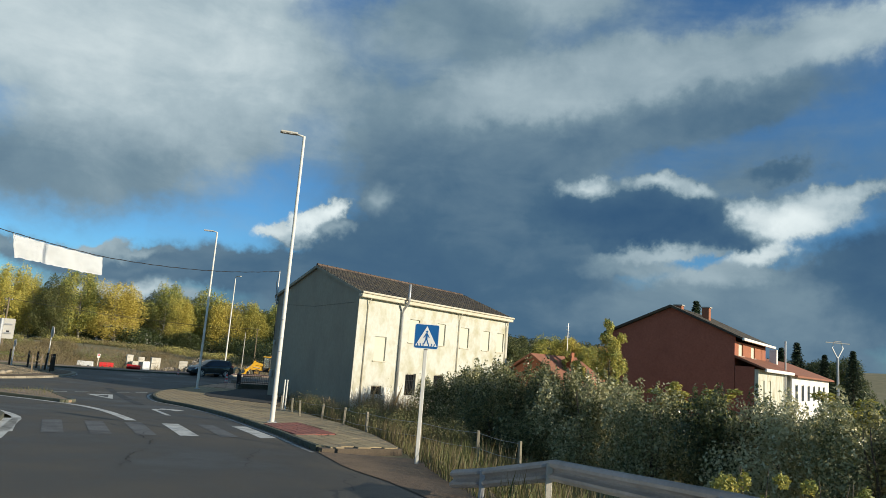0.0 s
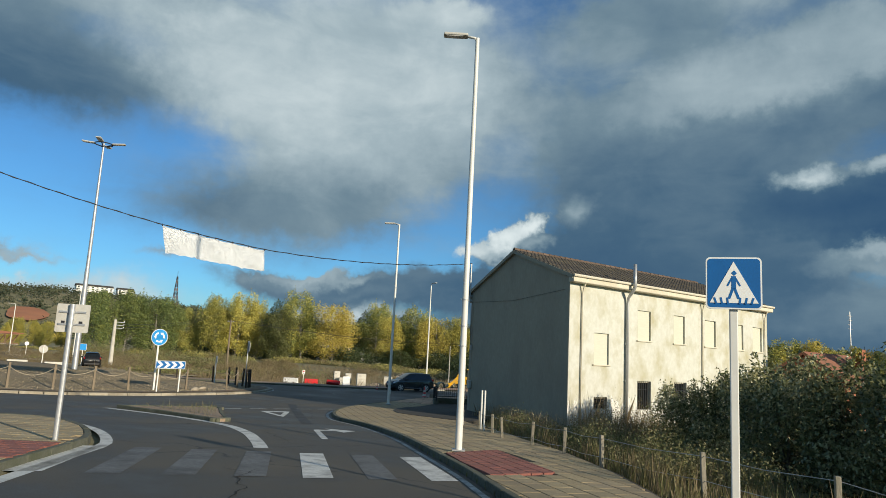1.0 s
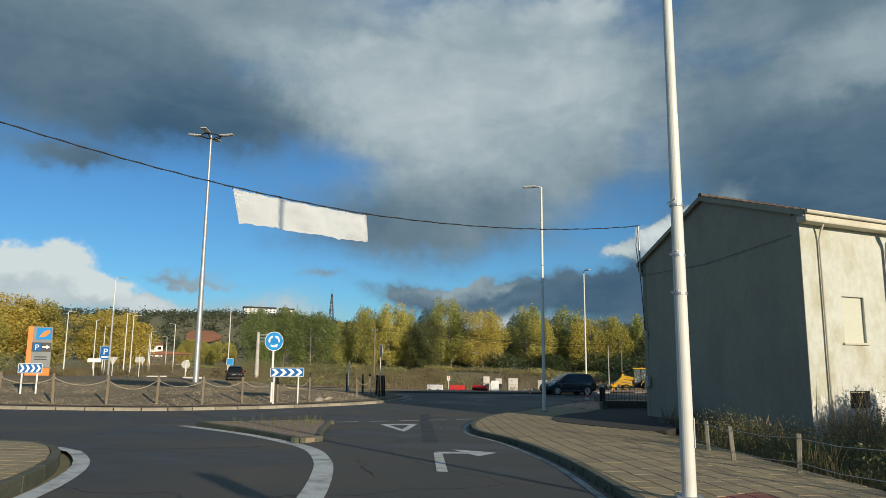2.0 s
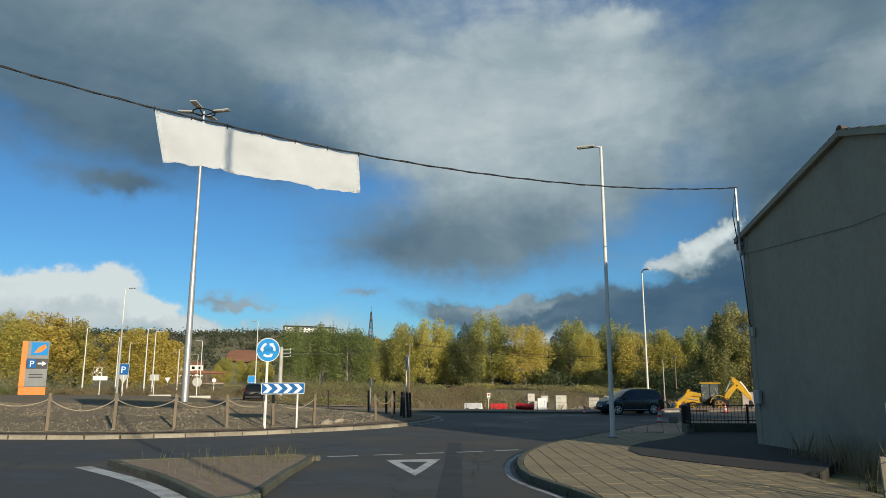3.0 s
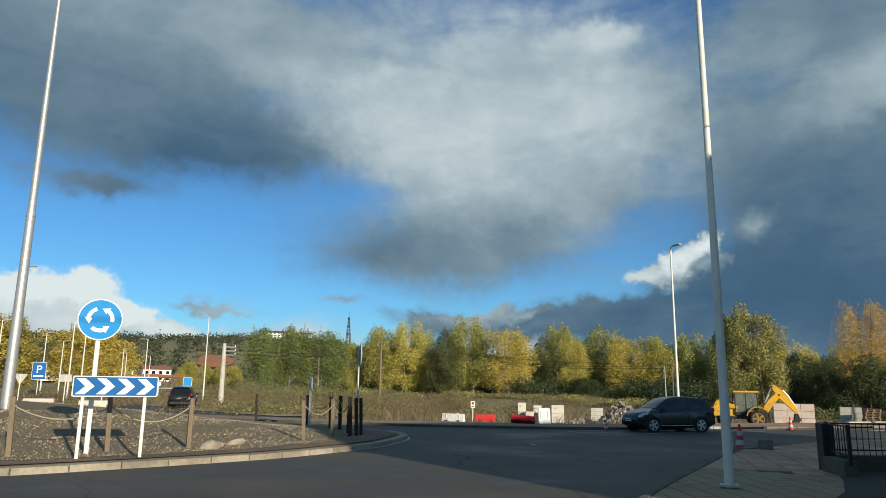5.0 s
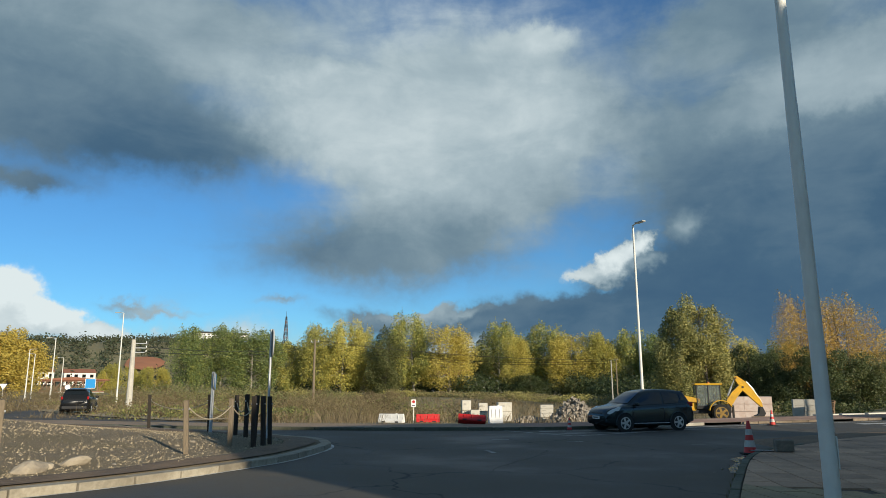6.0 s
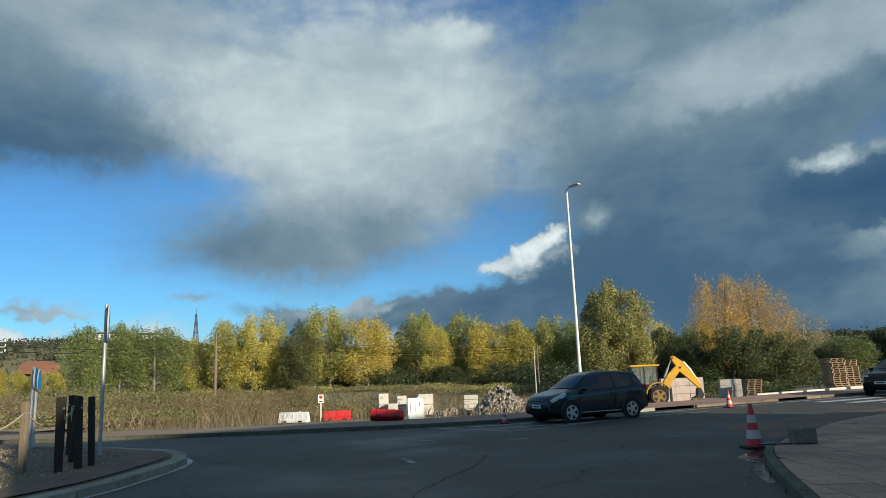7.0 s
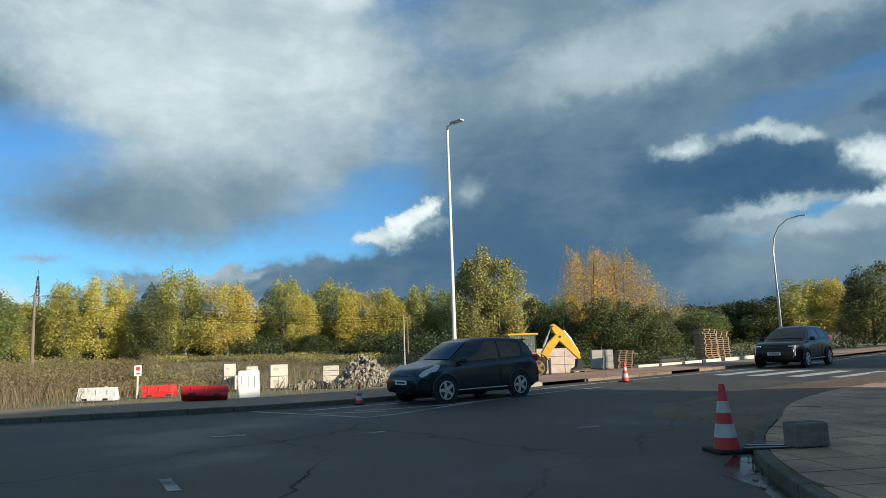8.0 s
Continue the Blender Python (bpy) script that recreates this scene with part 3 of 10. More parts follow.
# ---- mesh kit ----
def add_box(bm, size, at=(0, 0, 0), m=None, bevel=0.0):
    """A box, its edges rounded by bevel, into bm."""
    res = bmesh.ops.create_cube(bm, size=1.0, matrix=(m or Matrix()) @ Matrix.Translation(at) @ Matrix.Diagonal((*size, 1)))
    if bevel:
        es = list({e for v in res["verts"] for e in v.link_edges})
        bmesh.ops.bevel(bm, geom=es, offset=bevel, segments=2, profile=0.5, affect="EDGES", clamp_overlap=True)
    return bm


def add_rod(bm, a, b, r1, r2=None, sides=10, caps=True):
    """A tapered rod from a to b."""
    a, b = Vector(a), Vector(b)
    d = b - a
    m = Matrix.Translation((a + b) / 2) @ d.to_track_quat("Z", "Y").to_matrix().to_4x4()
    bmesh.ops.create_cone(bm, cap_ends=caps, segments=sides, radius1=r1, radius2=r1 if r2 is None else r2, depth=d.length, matrix=m)
    return bm


def add_tube(bm, pts, radii, sides=8):
    """A tube along points, with a radius for each."""
    pts = [Vector(p) for p in pts]
    if isinstance(radii, (int, float)):
        radii = [radii] * len(pts)
    rings = []
    for i, p in enumerate(pts):
        d = (pts[min(i + 1, len(pts) - 1)] - pts[max(i - 1, 0)]).normalized()
        q = d.to_track_quat("Z", "Y")
        rings.append([bm.verts.new(p + q @ Vector((math.cos(2 * math.pi * k / sides) * radii[i], math.sin(2 * math.pi * k / sides) * radii[i], 0))) for k in range(sides)])
    for r0, r1 in zip(rings, rings[1:]):
        for k in range(sides):
            bm.faces.new((r0[k], r0[(k + 1) % sides], r1[(k + 1) % sides], r1[k]))
    bm.faces.new(rings[0][::-1])
    bm.faces.new(rings[-1])
    return bm


def add_prism(bm, outline, z0, z1, m=None):
    """An upright prism over a plan outline, or turned by m."""
    m = m or Matrix()
    lo = [bm.verts.new(m @ Vector((x, y, z0))) for x, y in outline]
    hi = [bm.verts.new(m @ Vector((x, y, z1))) for x, y in outline]
    n = len(outline)
    bm.faces.new(lo[::-1])
    bm.faces.new(hi)
    for i in range(n):
        bm.faces.new((lo[i], lo[(i + 1) % n], hi[(i + 1) % n], hi[i]))
    return bm


def mesh_of(name, bm, material_, smooth=False):
    bmesh.ops.recalc_face_normals(bm, faces=bm.faces)
    me = bpy.data.meshes.new(name)
    bm.to_mesh(me)
    bm.free()
    me.materials.append(material_)
    if smooth:
        me.shade_smooth()
    return me


def part(name, bm, material_, parent, label="", smooth=False):
    """Links a bmesh as one mesh object under a thing or a part."""
    ob = new(name, mesh_of(name, bm, material_, smooth))
    ob.parent = parent
    return tagged(ob, label)


def piece(name, me, parent, m):
    """One of many alike pieces that share a mesh."""
    ob = new(name, me)
    ob.parent = parent
    ob.matrix_basis = m
    return ob


def thing(name, label, category, m, group="", kind=""):
    ob = new(name)
    ob.empty_display_size = 0.2
    ob.matrix_basis = m
    return tagged(ob, label, category, group, kind)


def solid(name, bm, material_, label, category, m=None, group="", kind="", smooth=False):
    ob = new(name, mesh_of(name, bm, material_, smooth))
    if m is not None:
        ob.matrix_basis = m
    return tagged(ob, label, category, group, kind)


def B():
    return bmesh.new()


def smoothstep(a, b, v):
    v = min(1.0, max(0.0, (v - a) / (b - a)))
    return v * v * (3 - 2 * v)


# ---- lie of the land ----
Y_KNOTS = (-40, -10, 0, 5, 10, 16, 22, 26, 30, 35, 40, 46, 50, 400)
Z_KNOTS = (5.2, 2.85, 2.1, 1.83, 1.52, 1.12, 0.92, 0.75, 0.56, 0.36, 0.25, 0.17, 0.13, 0.12)
FAR_KERB = [(75, 190), (20, 122), (-0.4, 95.5), (-8.8, 82.9), (-13.4, 77.5), (-18.4, 71.6), (-20.2, 69.4), (-22.3, 66.3), (-25.6, 63.1), (-29.6, 61.0), (-34.6, 59.2), (-45, 57), (-95, 52)]


def g(x, y):
    """Height of the road."""
    return float(np.interp(y, Y_KNOTS, Z_KNOTS))


FAR_BACK = FAR_KERB[::-1]


def far_depth(x, y):
    """How far a place lies beyond the far kerb."""
    return y - float(np.interp(x, [p[0] for p in FAR_BACK], [p[1] for p in FAR_BACK]))


FALL_D, FALL_Z = (0.5, 6, 15, 28, 40, 60, 120), (0, 0.1, 0.38, 0.98, 1.3, 1.5, 1.7)


def land(x, y):
    """Height of the open ground: falls away beside the road and towards the river."""
    z = g(x, y)
    edge = float(np.interp(y, (0, 20, 40, 60), (3.5, 1.5, -4.0, 2.0)))
    z -= 0.75 * smoothstep(0, 5, x - edge) * (1 - smoothstep(55, 66, y)) * smoothstep(-30, 5, y)
    d = far_depth(x, y)
    if d > 0:
        z -= float(np.interp(d, FALL_D, FALL_Z)) * float(np.interp(x, (-110, -70, -45, -14, -4, 8), (0.3, 0.45, 1, 1, 0.5, 0.3)))
    return z


def sheet(name, outline, dz, material_, skirt=0.0, kind="structure", label="", category="", parent=None, crown=None):
    """A surface over a plan outline that follows the road's fall; skirt: depth of its edges."""
    bm = B()
    pts = [Vector(p) for i, p in enumerate(outline) if (Vector(p) - Vector(outline[i - 1])).length > 1e-4]
    co, _, fs, _, _, _ = geometry.delaunay_2d_cdt(pts, [(i, (i + 1) % len(pts)) for i in range(len(pts))], [], 0, 1e-5)
    vs = [bm.verts.new((c.x, c.y, 0)) for c in co]
    for f in fs:
        mid_ = sum((co[i] for i in f), Vector((0, 0))) / len(f)
        if inside(tuple(mid_), outline):
            bm.faces.new([vs[i] for i in f])
    bmesh.ops.delete(bm, geom=[v for v in bm.verts if not v.link_faces], context="VERTS")
    ys = [p[1] for p in outline]
    cuts = set(k for k in Y_KNOTS)
    for k in cuts:
        if min(ys) < k < max(ys):
            bmesh.ops.bisect_plane(bm, geom=bm.verts[:] + bm.edges[:] + bm.faces[:], plane_co=(0, k, 0), plane_no=(0, 1, 0))
    for v in bm.verts:
        v.co.z = g(v.co.x, v.co.y) + dz + (crown(v.co.x, v.co.y) if crown else 0)
    if skirt:
        edges = [e for e in bm.edges if e.is_boundary]
        res = bmesh.ops.extrude_edge_only(bm, edges=edges)
        for v in [q for q in res["geom"] if isinstance(q, bmesh.types.BMVert)]:
            v.co.z -= skirt
    me = bpy.data.meshes.new(name)
    bmesh.ops.recalc_face_normals(bm, faces=bm.faces)
    bm.to_mesh(me)
    bm.free()
    me.materials.append(material_)
    ob = new(name, me)
    ob.parent = parent
    if parent is None:
        tagged(ob, label, category, "", kind)
    return ob


def inside(p, poly):
    x, y = p
    hit_ = False
    for (x0, y0), (x1, y1) in zip(poly, poly[1:] + poly[:1]):
        if (y0 > y) != (y1 > y) and x < (x1 - x0) * (y - y0) / (y1 - y0) + x0:
            hit_ = not hit_
    return hit_


def shrink(poly, d):
    """The outline moved inwards by d (anticlockwise) along the corners' bisectors."""
    out, n = [], len(poly)
    for i in range(n):
        p0, p1, p2 = (Vector(poly[i - 1]), Vector(poly[i]), Vector(poly[(i + 1) % n]))
        a, b = (p1 - p0).normalized(), (p2 - p1).normalized()
        t = (a + b)
        t = t.normalized() if t.length > 1e-6 else a
        nrm = Vector((-t.y, t.x))
        out.append(tuple(p1 + nrm * d))
    return out


def smooth_line(pts, step=0.6):
    """A Catmull-Rom line through plan points, with points about step apart."""
    pts = [Vector(p) for p in pts]
    ext = [pts[0] * 2 - pts[1]] + pts + [pts[-1] * 2 - pts[-2]]
    out = []
    for i in range(1, len(ext) - 2):
        p0, p1, p2, p3 = ext[i - 1:i + 3]
        n = max(1, int((p2 - p1).length / step))
        for k in range(n):
            t = k / n
            out.append(tuple(0.5 * (2 * p1 + (p2 - p0) * t + (2 * p0 - 5 * p1 + 4 * p2 - p3) * t * t + (3 * p1 - p0 - 3 * p2 + p3) * t ** 3)))
    out.append(tuple(pts[-1]))
    return out


def ribbon(name, pts, w, dz, material_, label, category, side=0.0, parent=None):
    """A painted line of width w along plan points, lying on the road."""
    bm = B()
    prev = None
    for i, p in enumerate(pts):
        p = Vector(p)
        d = (Vector(pts[min(i + 1, len(pts) - 1)]) - Vector(pts[max(i - 1, 0)])).normalized()
        nrm = Vector((-d.y, d.x))
        a, b = p + nrm * (side + w / 2), p + nrm * (side - w / 2)
        pair = (bm.verts.new((a.x, a.y, g(a.x, a.y) + dz)), bm.verts.new((b.x, b.y, g(b.x, b.y) + dz)))
        if prev:
            bm.faces.new((prev[1], pair[1], pair[0], prev[0]))
        prev = pair
    ob = new(name, mesh_of(name, bm, material_))
    ob.parent = parent
    if parent is None:
        tagged(ob, label, category, "", "structure")
    return ob

# ---- ground, road and pavements ----
def ground_sheet():
    """One sheet of open land out to the horizon, finer near the walk."""
    xs = [-3000, -1500, -800, -450, -300, -220, -160] + list(range(-130, 61, 5)) + [80, 120, 200, 350, 700, 1500, 3000]
    ys = [-3000, -1000, -400, -150, -70, -40] + list(range(-20, 131, 5)) + [150, 180, 220, 300, 450, 800, 1500, 3000]
    bm = B()
    grid = []
    for y in ys:
        row = []
        for x in xs:
            z = land(x, min(max(y, -40), 400)) - 0.07
            d = far_depth(x, y)
            if 45 < y and d > 15:
                z += 0.1 * noise.noise((x * 0.06, y * 0.06, 0))
            row.append(bm.verts.new((x, y, z)))
        grid.append(row)
    for j in range(len(ys) - 1):
        for i in range(len(xs) - 1):
            bm.faces.new((grid[j][i], grid[j][i + 1], grid[j + 1][i + 1], grid[j + 1][i]))
    return solid("ground", bm, MEADOW, "dry autumn meadow of yellowed grass and weeds", "ground", kind="structure", smooth=True)


ground_sheet()

RIGHT_KERB = smooth_line([(-1.9, 18.7), (-2.72, 20.07), (-3.71, 21.88), (-5.65, 25.14), (-8.2, 29.3), (-10.9, 32.75), (-12.9, 34.7), (-14.2, 36.6), (-15.3, 38.9), (-16.1, 41.4), (-16.6, 44.4), (-16.9, 47.7), (-17.1, 50.6), (-17.25, 53.5), (-17.2, 55.4), (-16.9, 56.9), (-16.3, 58.6), (-15.4, 61.2), (-13.8, 64.0), (-11.4, 67.0), (-5.0, 74.6), (3.0, 84.5), (20, 106)], 0.6)
LEFT_KERB = smooth_line([(-6.2, 8), (-8.0, 14.8), (-8.76, 16.66), (-9.31, 17.66), (-10.42, 19.7), (-11.2, 21.0), (-12.9, 22.6), (-14.6, 23.7), (-16.1, 24.2), (-17.7, 23.5), (-24, 18.5), (-40, 8)], 0.6)
ROAD = [(2.9, -40), (2.8, 5), (2.5, 11), (1.6, 15), (0.35, 18.6)] + RIGHT_KERB + [(75, 172)] + FAR_KERB[:-1] + [(-95, 52), (-95, -4), (-40, 8)] + LEFT_KERB[::-1] + [(-5.2, 0), (-4.6, -40)]
sheet("road", ROAD, 0.0, ASPHALT, label="dark worn asphalt road with fine cracks", category="road")


def kerb_mesh(material_, length=1.0, width=0.14, height=0.3):
    bm = B()
    add_box(bm, (length - 0.015, width, height), (0, 0, -height / 2), bevel=0.018)
    return mesh_of("kerbstone", bm, material_)


def kerb_row(parent, pts, me, top, length=1.0, inset=0.07, most=400):
    """Kerbstones laid end to end along plan points; the road lies on their right."""
    lengths = [0.0]
    for a, b in zip(pts, pts[1:]):
        lengths.append(lengths[-1] + (Vector(b) - Vector(a)).length)
    xs, ys = [p[0] for p in pts], [p[1] for p in pts]
    n = min(most, int(lengths[-1] / length))
    for i in range(n):
        s0, s1 = i * length, (i + 1) * length
        a = Vector((np.interp(s0, lengths, xs), np.interp(s0, lengths, ys)))
        b = Vector((np.interp(s1, lengths, xs), np.interp(s1, lengths, ys)))
        mid, d = (a + b) / 2, (b - a).normalized()
        nrm = Vector((-d.y, d.x)) * inset
        za, zb = g(*a), g(*b)
        m = Matrix.Translation((mid.x + nrm.x, mid.y + nrm.y, (za + zb) / 2 + top + random.uniform(-0.006, 0.006)))
        m = m @ Matrix.Rotation(math.atan2(d.y, d.x) + random.uniform(-0.01, 0.01), 4, "Z") @ Matrix.Rotation(-math.atan2(zb - za, length), 4, "Y")
        piece("kerbstone", me, parent, m)


def slab_mesh(material_, sx, sy, t=0.05):
    bm = B()
    add_box(bm, (sx - 0.024, sy - 0.024, t), (0, 0, -t / 2), bevel=0.004)
    return mesh_of("slab", bm, material_)


def clip_cell(u, v, hx, hy, outline):
    """A slab's rectangle sawn off along the edges of the outline that cross it."""
    area = sum(p.x * q.y - q.x * p.y for p, q in zip(outline, outline[1:] + outline[:1]))
    sign = 1 if area > 0 else -1
    mid_, reach = Vector((u, v)), math.hypot(hx, hy)
    shape = [Vector((u - hx, v - hy)), Vector((u + hx, v - hy)), Vector((u + hx, v + hy)), Vector((u - hx, v + hy))]
    for p, q in zip(outline, outline[1:] + outline[:1]):
        d = q - p
        if d.length < 1e-6:
            continue
        k = min(1, max(0, (mid_ - p).dot(d) / d.length_squared))
        if (p + d * k - mid_).length > reach:
            continue
        out = []
        for a, b in zip(shape, shape[1:] + shape[:1]):
            sa, sb = sign * (d.x * (a.y - p.y) - d.y * (a.x - p.x)), sign * (d.x * (b.y - p.y) - d.y * (b.x - p.x))
            if sa >= 0:
                out.append(a)
            if (sa >= 0) != (sb >= 0):
                out.append(a.lerp(b, sa / (sa - sb)))
        shape = out
        if len(shape) < 3:
            return None
    size = abs(sum(a.x * b.y - b.x * a.y for a, b in zip(shape, shape[1:] + shape[:1]))) / 2
    return shape if size > 0.03 * hx * hy * 4 else None


def pave(parent, poly, turn, sx, sy, material_, top, near, most=300, holes=(), stagger=True):
    """Slabs over a plan outline in rows turned by some degrees; the nearest to `near` are pieces of their own, the rest one mesh."""
    rot = Matrix.Rotation(radians(turn), 2)
    inv = rot.transposed()
    loc = [inv @ Vector(p) for p in poly]
    x0, x1 = min(p.x for p in loc), max(p.x for p in loc)
    y0, y1 = min(p.y for p in loc), max(p.y for p in loc)
    cells, cut = [], []
    j = 0
    v = y0 + sy / 2
    while v < y1:
        u = x0 + sx / 2 + (sx / 2 if j % 2 and stagger else 0)
        while u < x1:
            p = rot @ Vector((u, v))
            if inside(tuple(p), poly) and all(inside(tuple(rot @ Vector((u + a * sx * 0.4, v + b * sy * 0.4))), poly) for a in (-1, 1) for b in (-1, 1)):
                if not any(inside(tuple(p), h) for h in holes):
                    cells.append(p)
            else:
                shape = clip_cell(u, v, sx / 2 - 0.012, sy / 2 - 0.012, loc)
                if shape:
                    q = rot @ (sum(shape, Vector((0, 0))) / len(shape))
                    if inside(tuple(q), poly) and not any(inside(tuple(q), h) for h in holes):
                        cut.append(shape)
            u += sx
        v += sy
        j += 1
    cells.sort(key=lambda p: (p - Vector(near)).length)
    me = slab_mesh(material_, sx, sy)
    for p in cells[:most]:
        tilt = math.atan2(g(p.x, p.y + 0.5) - g(p.x, p.y - 0.5), 1.0)
        m = Matrix.Translation((p.x, p.y, g(*p) + top + random.uniform(-0.0015, 0.0015))) @ Matrix.Rotation(tilt, 4, "X") @ Matrix.Rotation(radians(turn), 4, "Z")
        piece("slab", me, parent, m)
    if cells[most:] or cut:
        verts, faces = [], []
        for shape in cut:
            k, n_ = len(verts), len(shape)
            dz = random.uniform(-0.0015, 0.0015)
            for low in (0, 0.05):
                for c_ in shape:
                    q = rot @ c_
                    verts.append((q.x, q.y, g(q.x, q.y) + top + dz - low))
            faces += [tuple(range(k, k + n_))] + [(k + i, k + n_ + i, k + n_ + (i + 1) % n_, k + (i + 1) % n_) for i in range(n_)]
        for p in cells[most:]:
            k = len(verts)
            dz = random.uniform(-0.0015, 0.0015)
            for a, b in ((-1, -1), (1, -1), (1, 1), (-1, 1)):
                q = rot @ Vector((a * (sx / 2 - 0.012), b * (sy / 2 - 0.012))) + p
                verts.append((q.x, q.y, g(q.x, q.y) + top + dz))
            for a, b in ((-1, -1), (1, -1), (1, 1), (-1, 1)):
                q = rot @ Vector((a * (sx / 2 - 0.012), b * (sy / 2 - 0.012))) + p
                verts.append((q.x, q.y, g(q.x, q.y) + top - 0.05))
            faces += [(k, k + 1, k + 2, k + 3)] + [(k + i, k + 4 + i, k + 4 + (i + 1) % 4, k + (i + 1) % 4) for i in range(4)]
        me2 = bpy.data.meshes.new("paving")
        me2.from_pydata(verts, [], faces)
        me2.materials.append(material_)
        ob = new("paving", me2)
        ob.parent = parent
        tagged(ob, kind="stuff")


# pavement between the road and the cream house, and on round the corner
PAVE_INNER = [(15, 100), (-2.0, 79.5), (-8.6, 71.0), (-11.0, 66.2), (-12.6, 62), (-13.2, 58), (-13.6, 52.0), (-12.2, 46.2), (-10.75, 42.5), (-8.4, 38.0), (-5.94, 34.2), (-3.08, 28.8), (-1.21, 24.1), (0.03, 20.2)]
PAVE_RIGHT = RIGHT_KERB[:-1] + PAVE_INNER
pavement = sheet("pavement", shrink(PAVE_RIGHT[::-1], 0.05), 0.098, MORTAR, skirt=0.3, label="tan slab pavement with mossy kerb along the road", category="pavement")
PAVE_LEFT = shrink(LEFT_KERB, 0.3) + [(-42, 2), (-30, -5), (-8, 2)]
pavement_left = sheet("pavement_left", shrink(PAVE_LEFT, 0.05), 0.098, MORTAR, skirt=0.3, label="tan slab pavement corner with red tactile paving", category="pavement")

# driveway of old asphalt between the slabs and the yard
FORECOURT = [(-8.6, 38.8), (-9.5, 38.7), (-10.45, 39.1), (-11.7, 39.75), (-12.7, 40.35), (-13.45, 41.5), (-13.95, 43.0), (-14.1, 44.8), (-13.95, 46.6), (-14.1, 48.6), (-14.35, 50.45), (-8.6, 53.9)]
sheet("forecourt", FORECOURT, 0.142, ASPHALT_OLD, skirt=0.3, label="dark old asphalt driveway beside the house", category="driveway")

# raised earth island between the two lanes
SPLIT = [(-20.3, 30.9), (-17.0, 29.9), (-14.2, 28.7), (-14.3, 29.4), (-16.4, 32.0), (-18.6, 34.9), (-19.2, 35.3)]
splitter = sheet("traffic_island", SPLIT, 0.1, EARTH, skirt=0.25, label="low triangular traffic island of bare earth", category="traffic island")

# central island: a gravel mound behind a kerb
ISLAND_LINE = smooth_line([(-62, 27), (-52, 24.2), (-43, 24.3), (-36, 27.0), (-31.5, 30.6), (-28.5, 34.4), (-27.0, 38.3), (-26.2, 42.5), (-25.9, 45.6), (-26.3, 49.5), (-27.0, 51.8), (-27.8, 53.5), (-28.8, 54.5), (-30.3, 55.2), (-36, 56.2), (-46, 57), (-58, 55)], 0.6)
ISLAND_EDGE = shrink(ISLAND_LINE, 0.36)
ISLAND_MID = Vector((-44, 42.5))


def mound(x, y, f):
    """Height on the island: f is 1 at its edge and 0 at its middle."""
    return g(x, y) + 0.13 + 0.95 * smoothstep(0.0, 0.75, 1 - f) + (0.05 * noise.noise((x * 0.5, y * 0.5, 3)) if f < 0.97 else 0)


def island_fraction(x, y):
    a = Vector((x, y)) - ISLAND_MID
    best = 0.01
    for p, q in zip(ISLAND_EDGE, ISLAND_EDGE[1:] + ISLAND_EDGE[:1]):
        p, q = Vector(p) - ISLAND_MID, Vector(q) - ISLAND_MID
        e = q - p
        det = a.x * -e.y + e.x * a.y
        if abs(det) < 1e-9:
            continue
        s = (p.x * -e.y + e.x * p.y) / det
        u = (a.x * p.y - a.y * p.x) / det
        if s > 0 and -1e-6 <= u <= 1 + 1e-6:
            best = max(best, 1 / s)
    return best


def on_island(x, y):
    return mound(x, y, island_fraction(x, y))


def island():
    bm = B()
    fs = [1.0, 0.985, 0.965, 0.94, 0.91, 0.87, 0.82, 0.76, 0.68, 0.58, 0.46, 0.32, 0.16]
    rings = []
    for f in fs:
        ring = []
        for p in ISLAND_EDGE:
            q = ISLAND_MID + (Vector(p) - ISLAND_MID) * f
            ring.append(bm.verts.new((q.x, q.y, mound(q.x, q.y, f))))
        rings.append(ring)
    n = len(ISLAND_EDGE)
    low = [bm.verts.new((v.co.x, v.co.y, v.co.z - 0.3)) for v in rings[0]]
    for a, b in zip([low] + rings, rings):
        for i in range(n):
            bm.faces.new((a[i], a[(i + 1) % n], b[(i + 1) % n], b[i]))
    bm.faces.new(rings[-1])
    return solid("central_island", bm, GRAVEL, "gravel and earth mound of the roundabout's central island", "traffic island", kind="structure", smooth=True)


isle = island()
# smooth bare earth margin just inside the kerb
bm = B()
rings_ = []
for f in (0.992, 0.98, 0.962, 0.948, 0.94):
    row = []
    for k, p in enumerate(ISLAND_EDGE):
        f_ = f - (0.008 * noise.noise((p[0] * 0.8, p[1] * 0.8, 9)) if f < 0.96 else 0)
        q = ISLAND_MID + (Vector(p) - ISLAND_MID) * f_
        row.append(bm.verts.new((q.x, q.y, mound(q.x, q.y, f_) + (0.025 if f > 0.942 else -0.05))))
    rings_.append(row)
for a, b in zip(rings_, rings_[1:]):
    for i in range(len(ISLAND_EDGE)):
        j = (i + 1) % len(ISLAND_EDGE)
        bm.faces.new((a[i], a[j], b[j], b[i]))
solid("earth_margin", bm, DIRT, "smooth brown earth margin inside the island kerb", "ground", kind="structure", smooth=True)

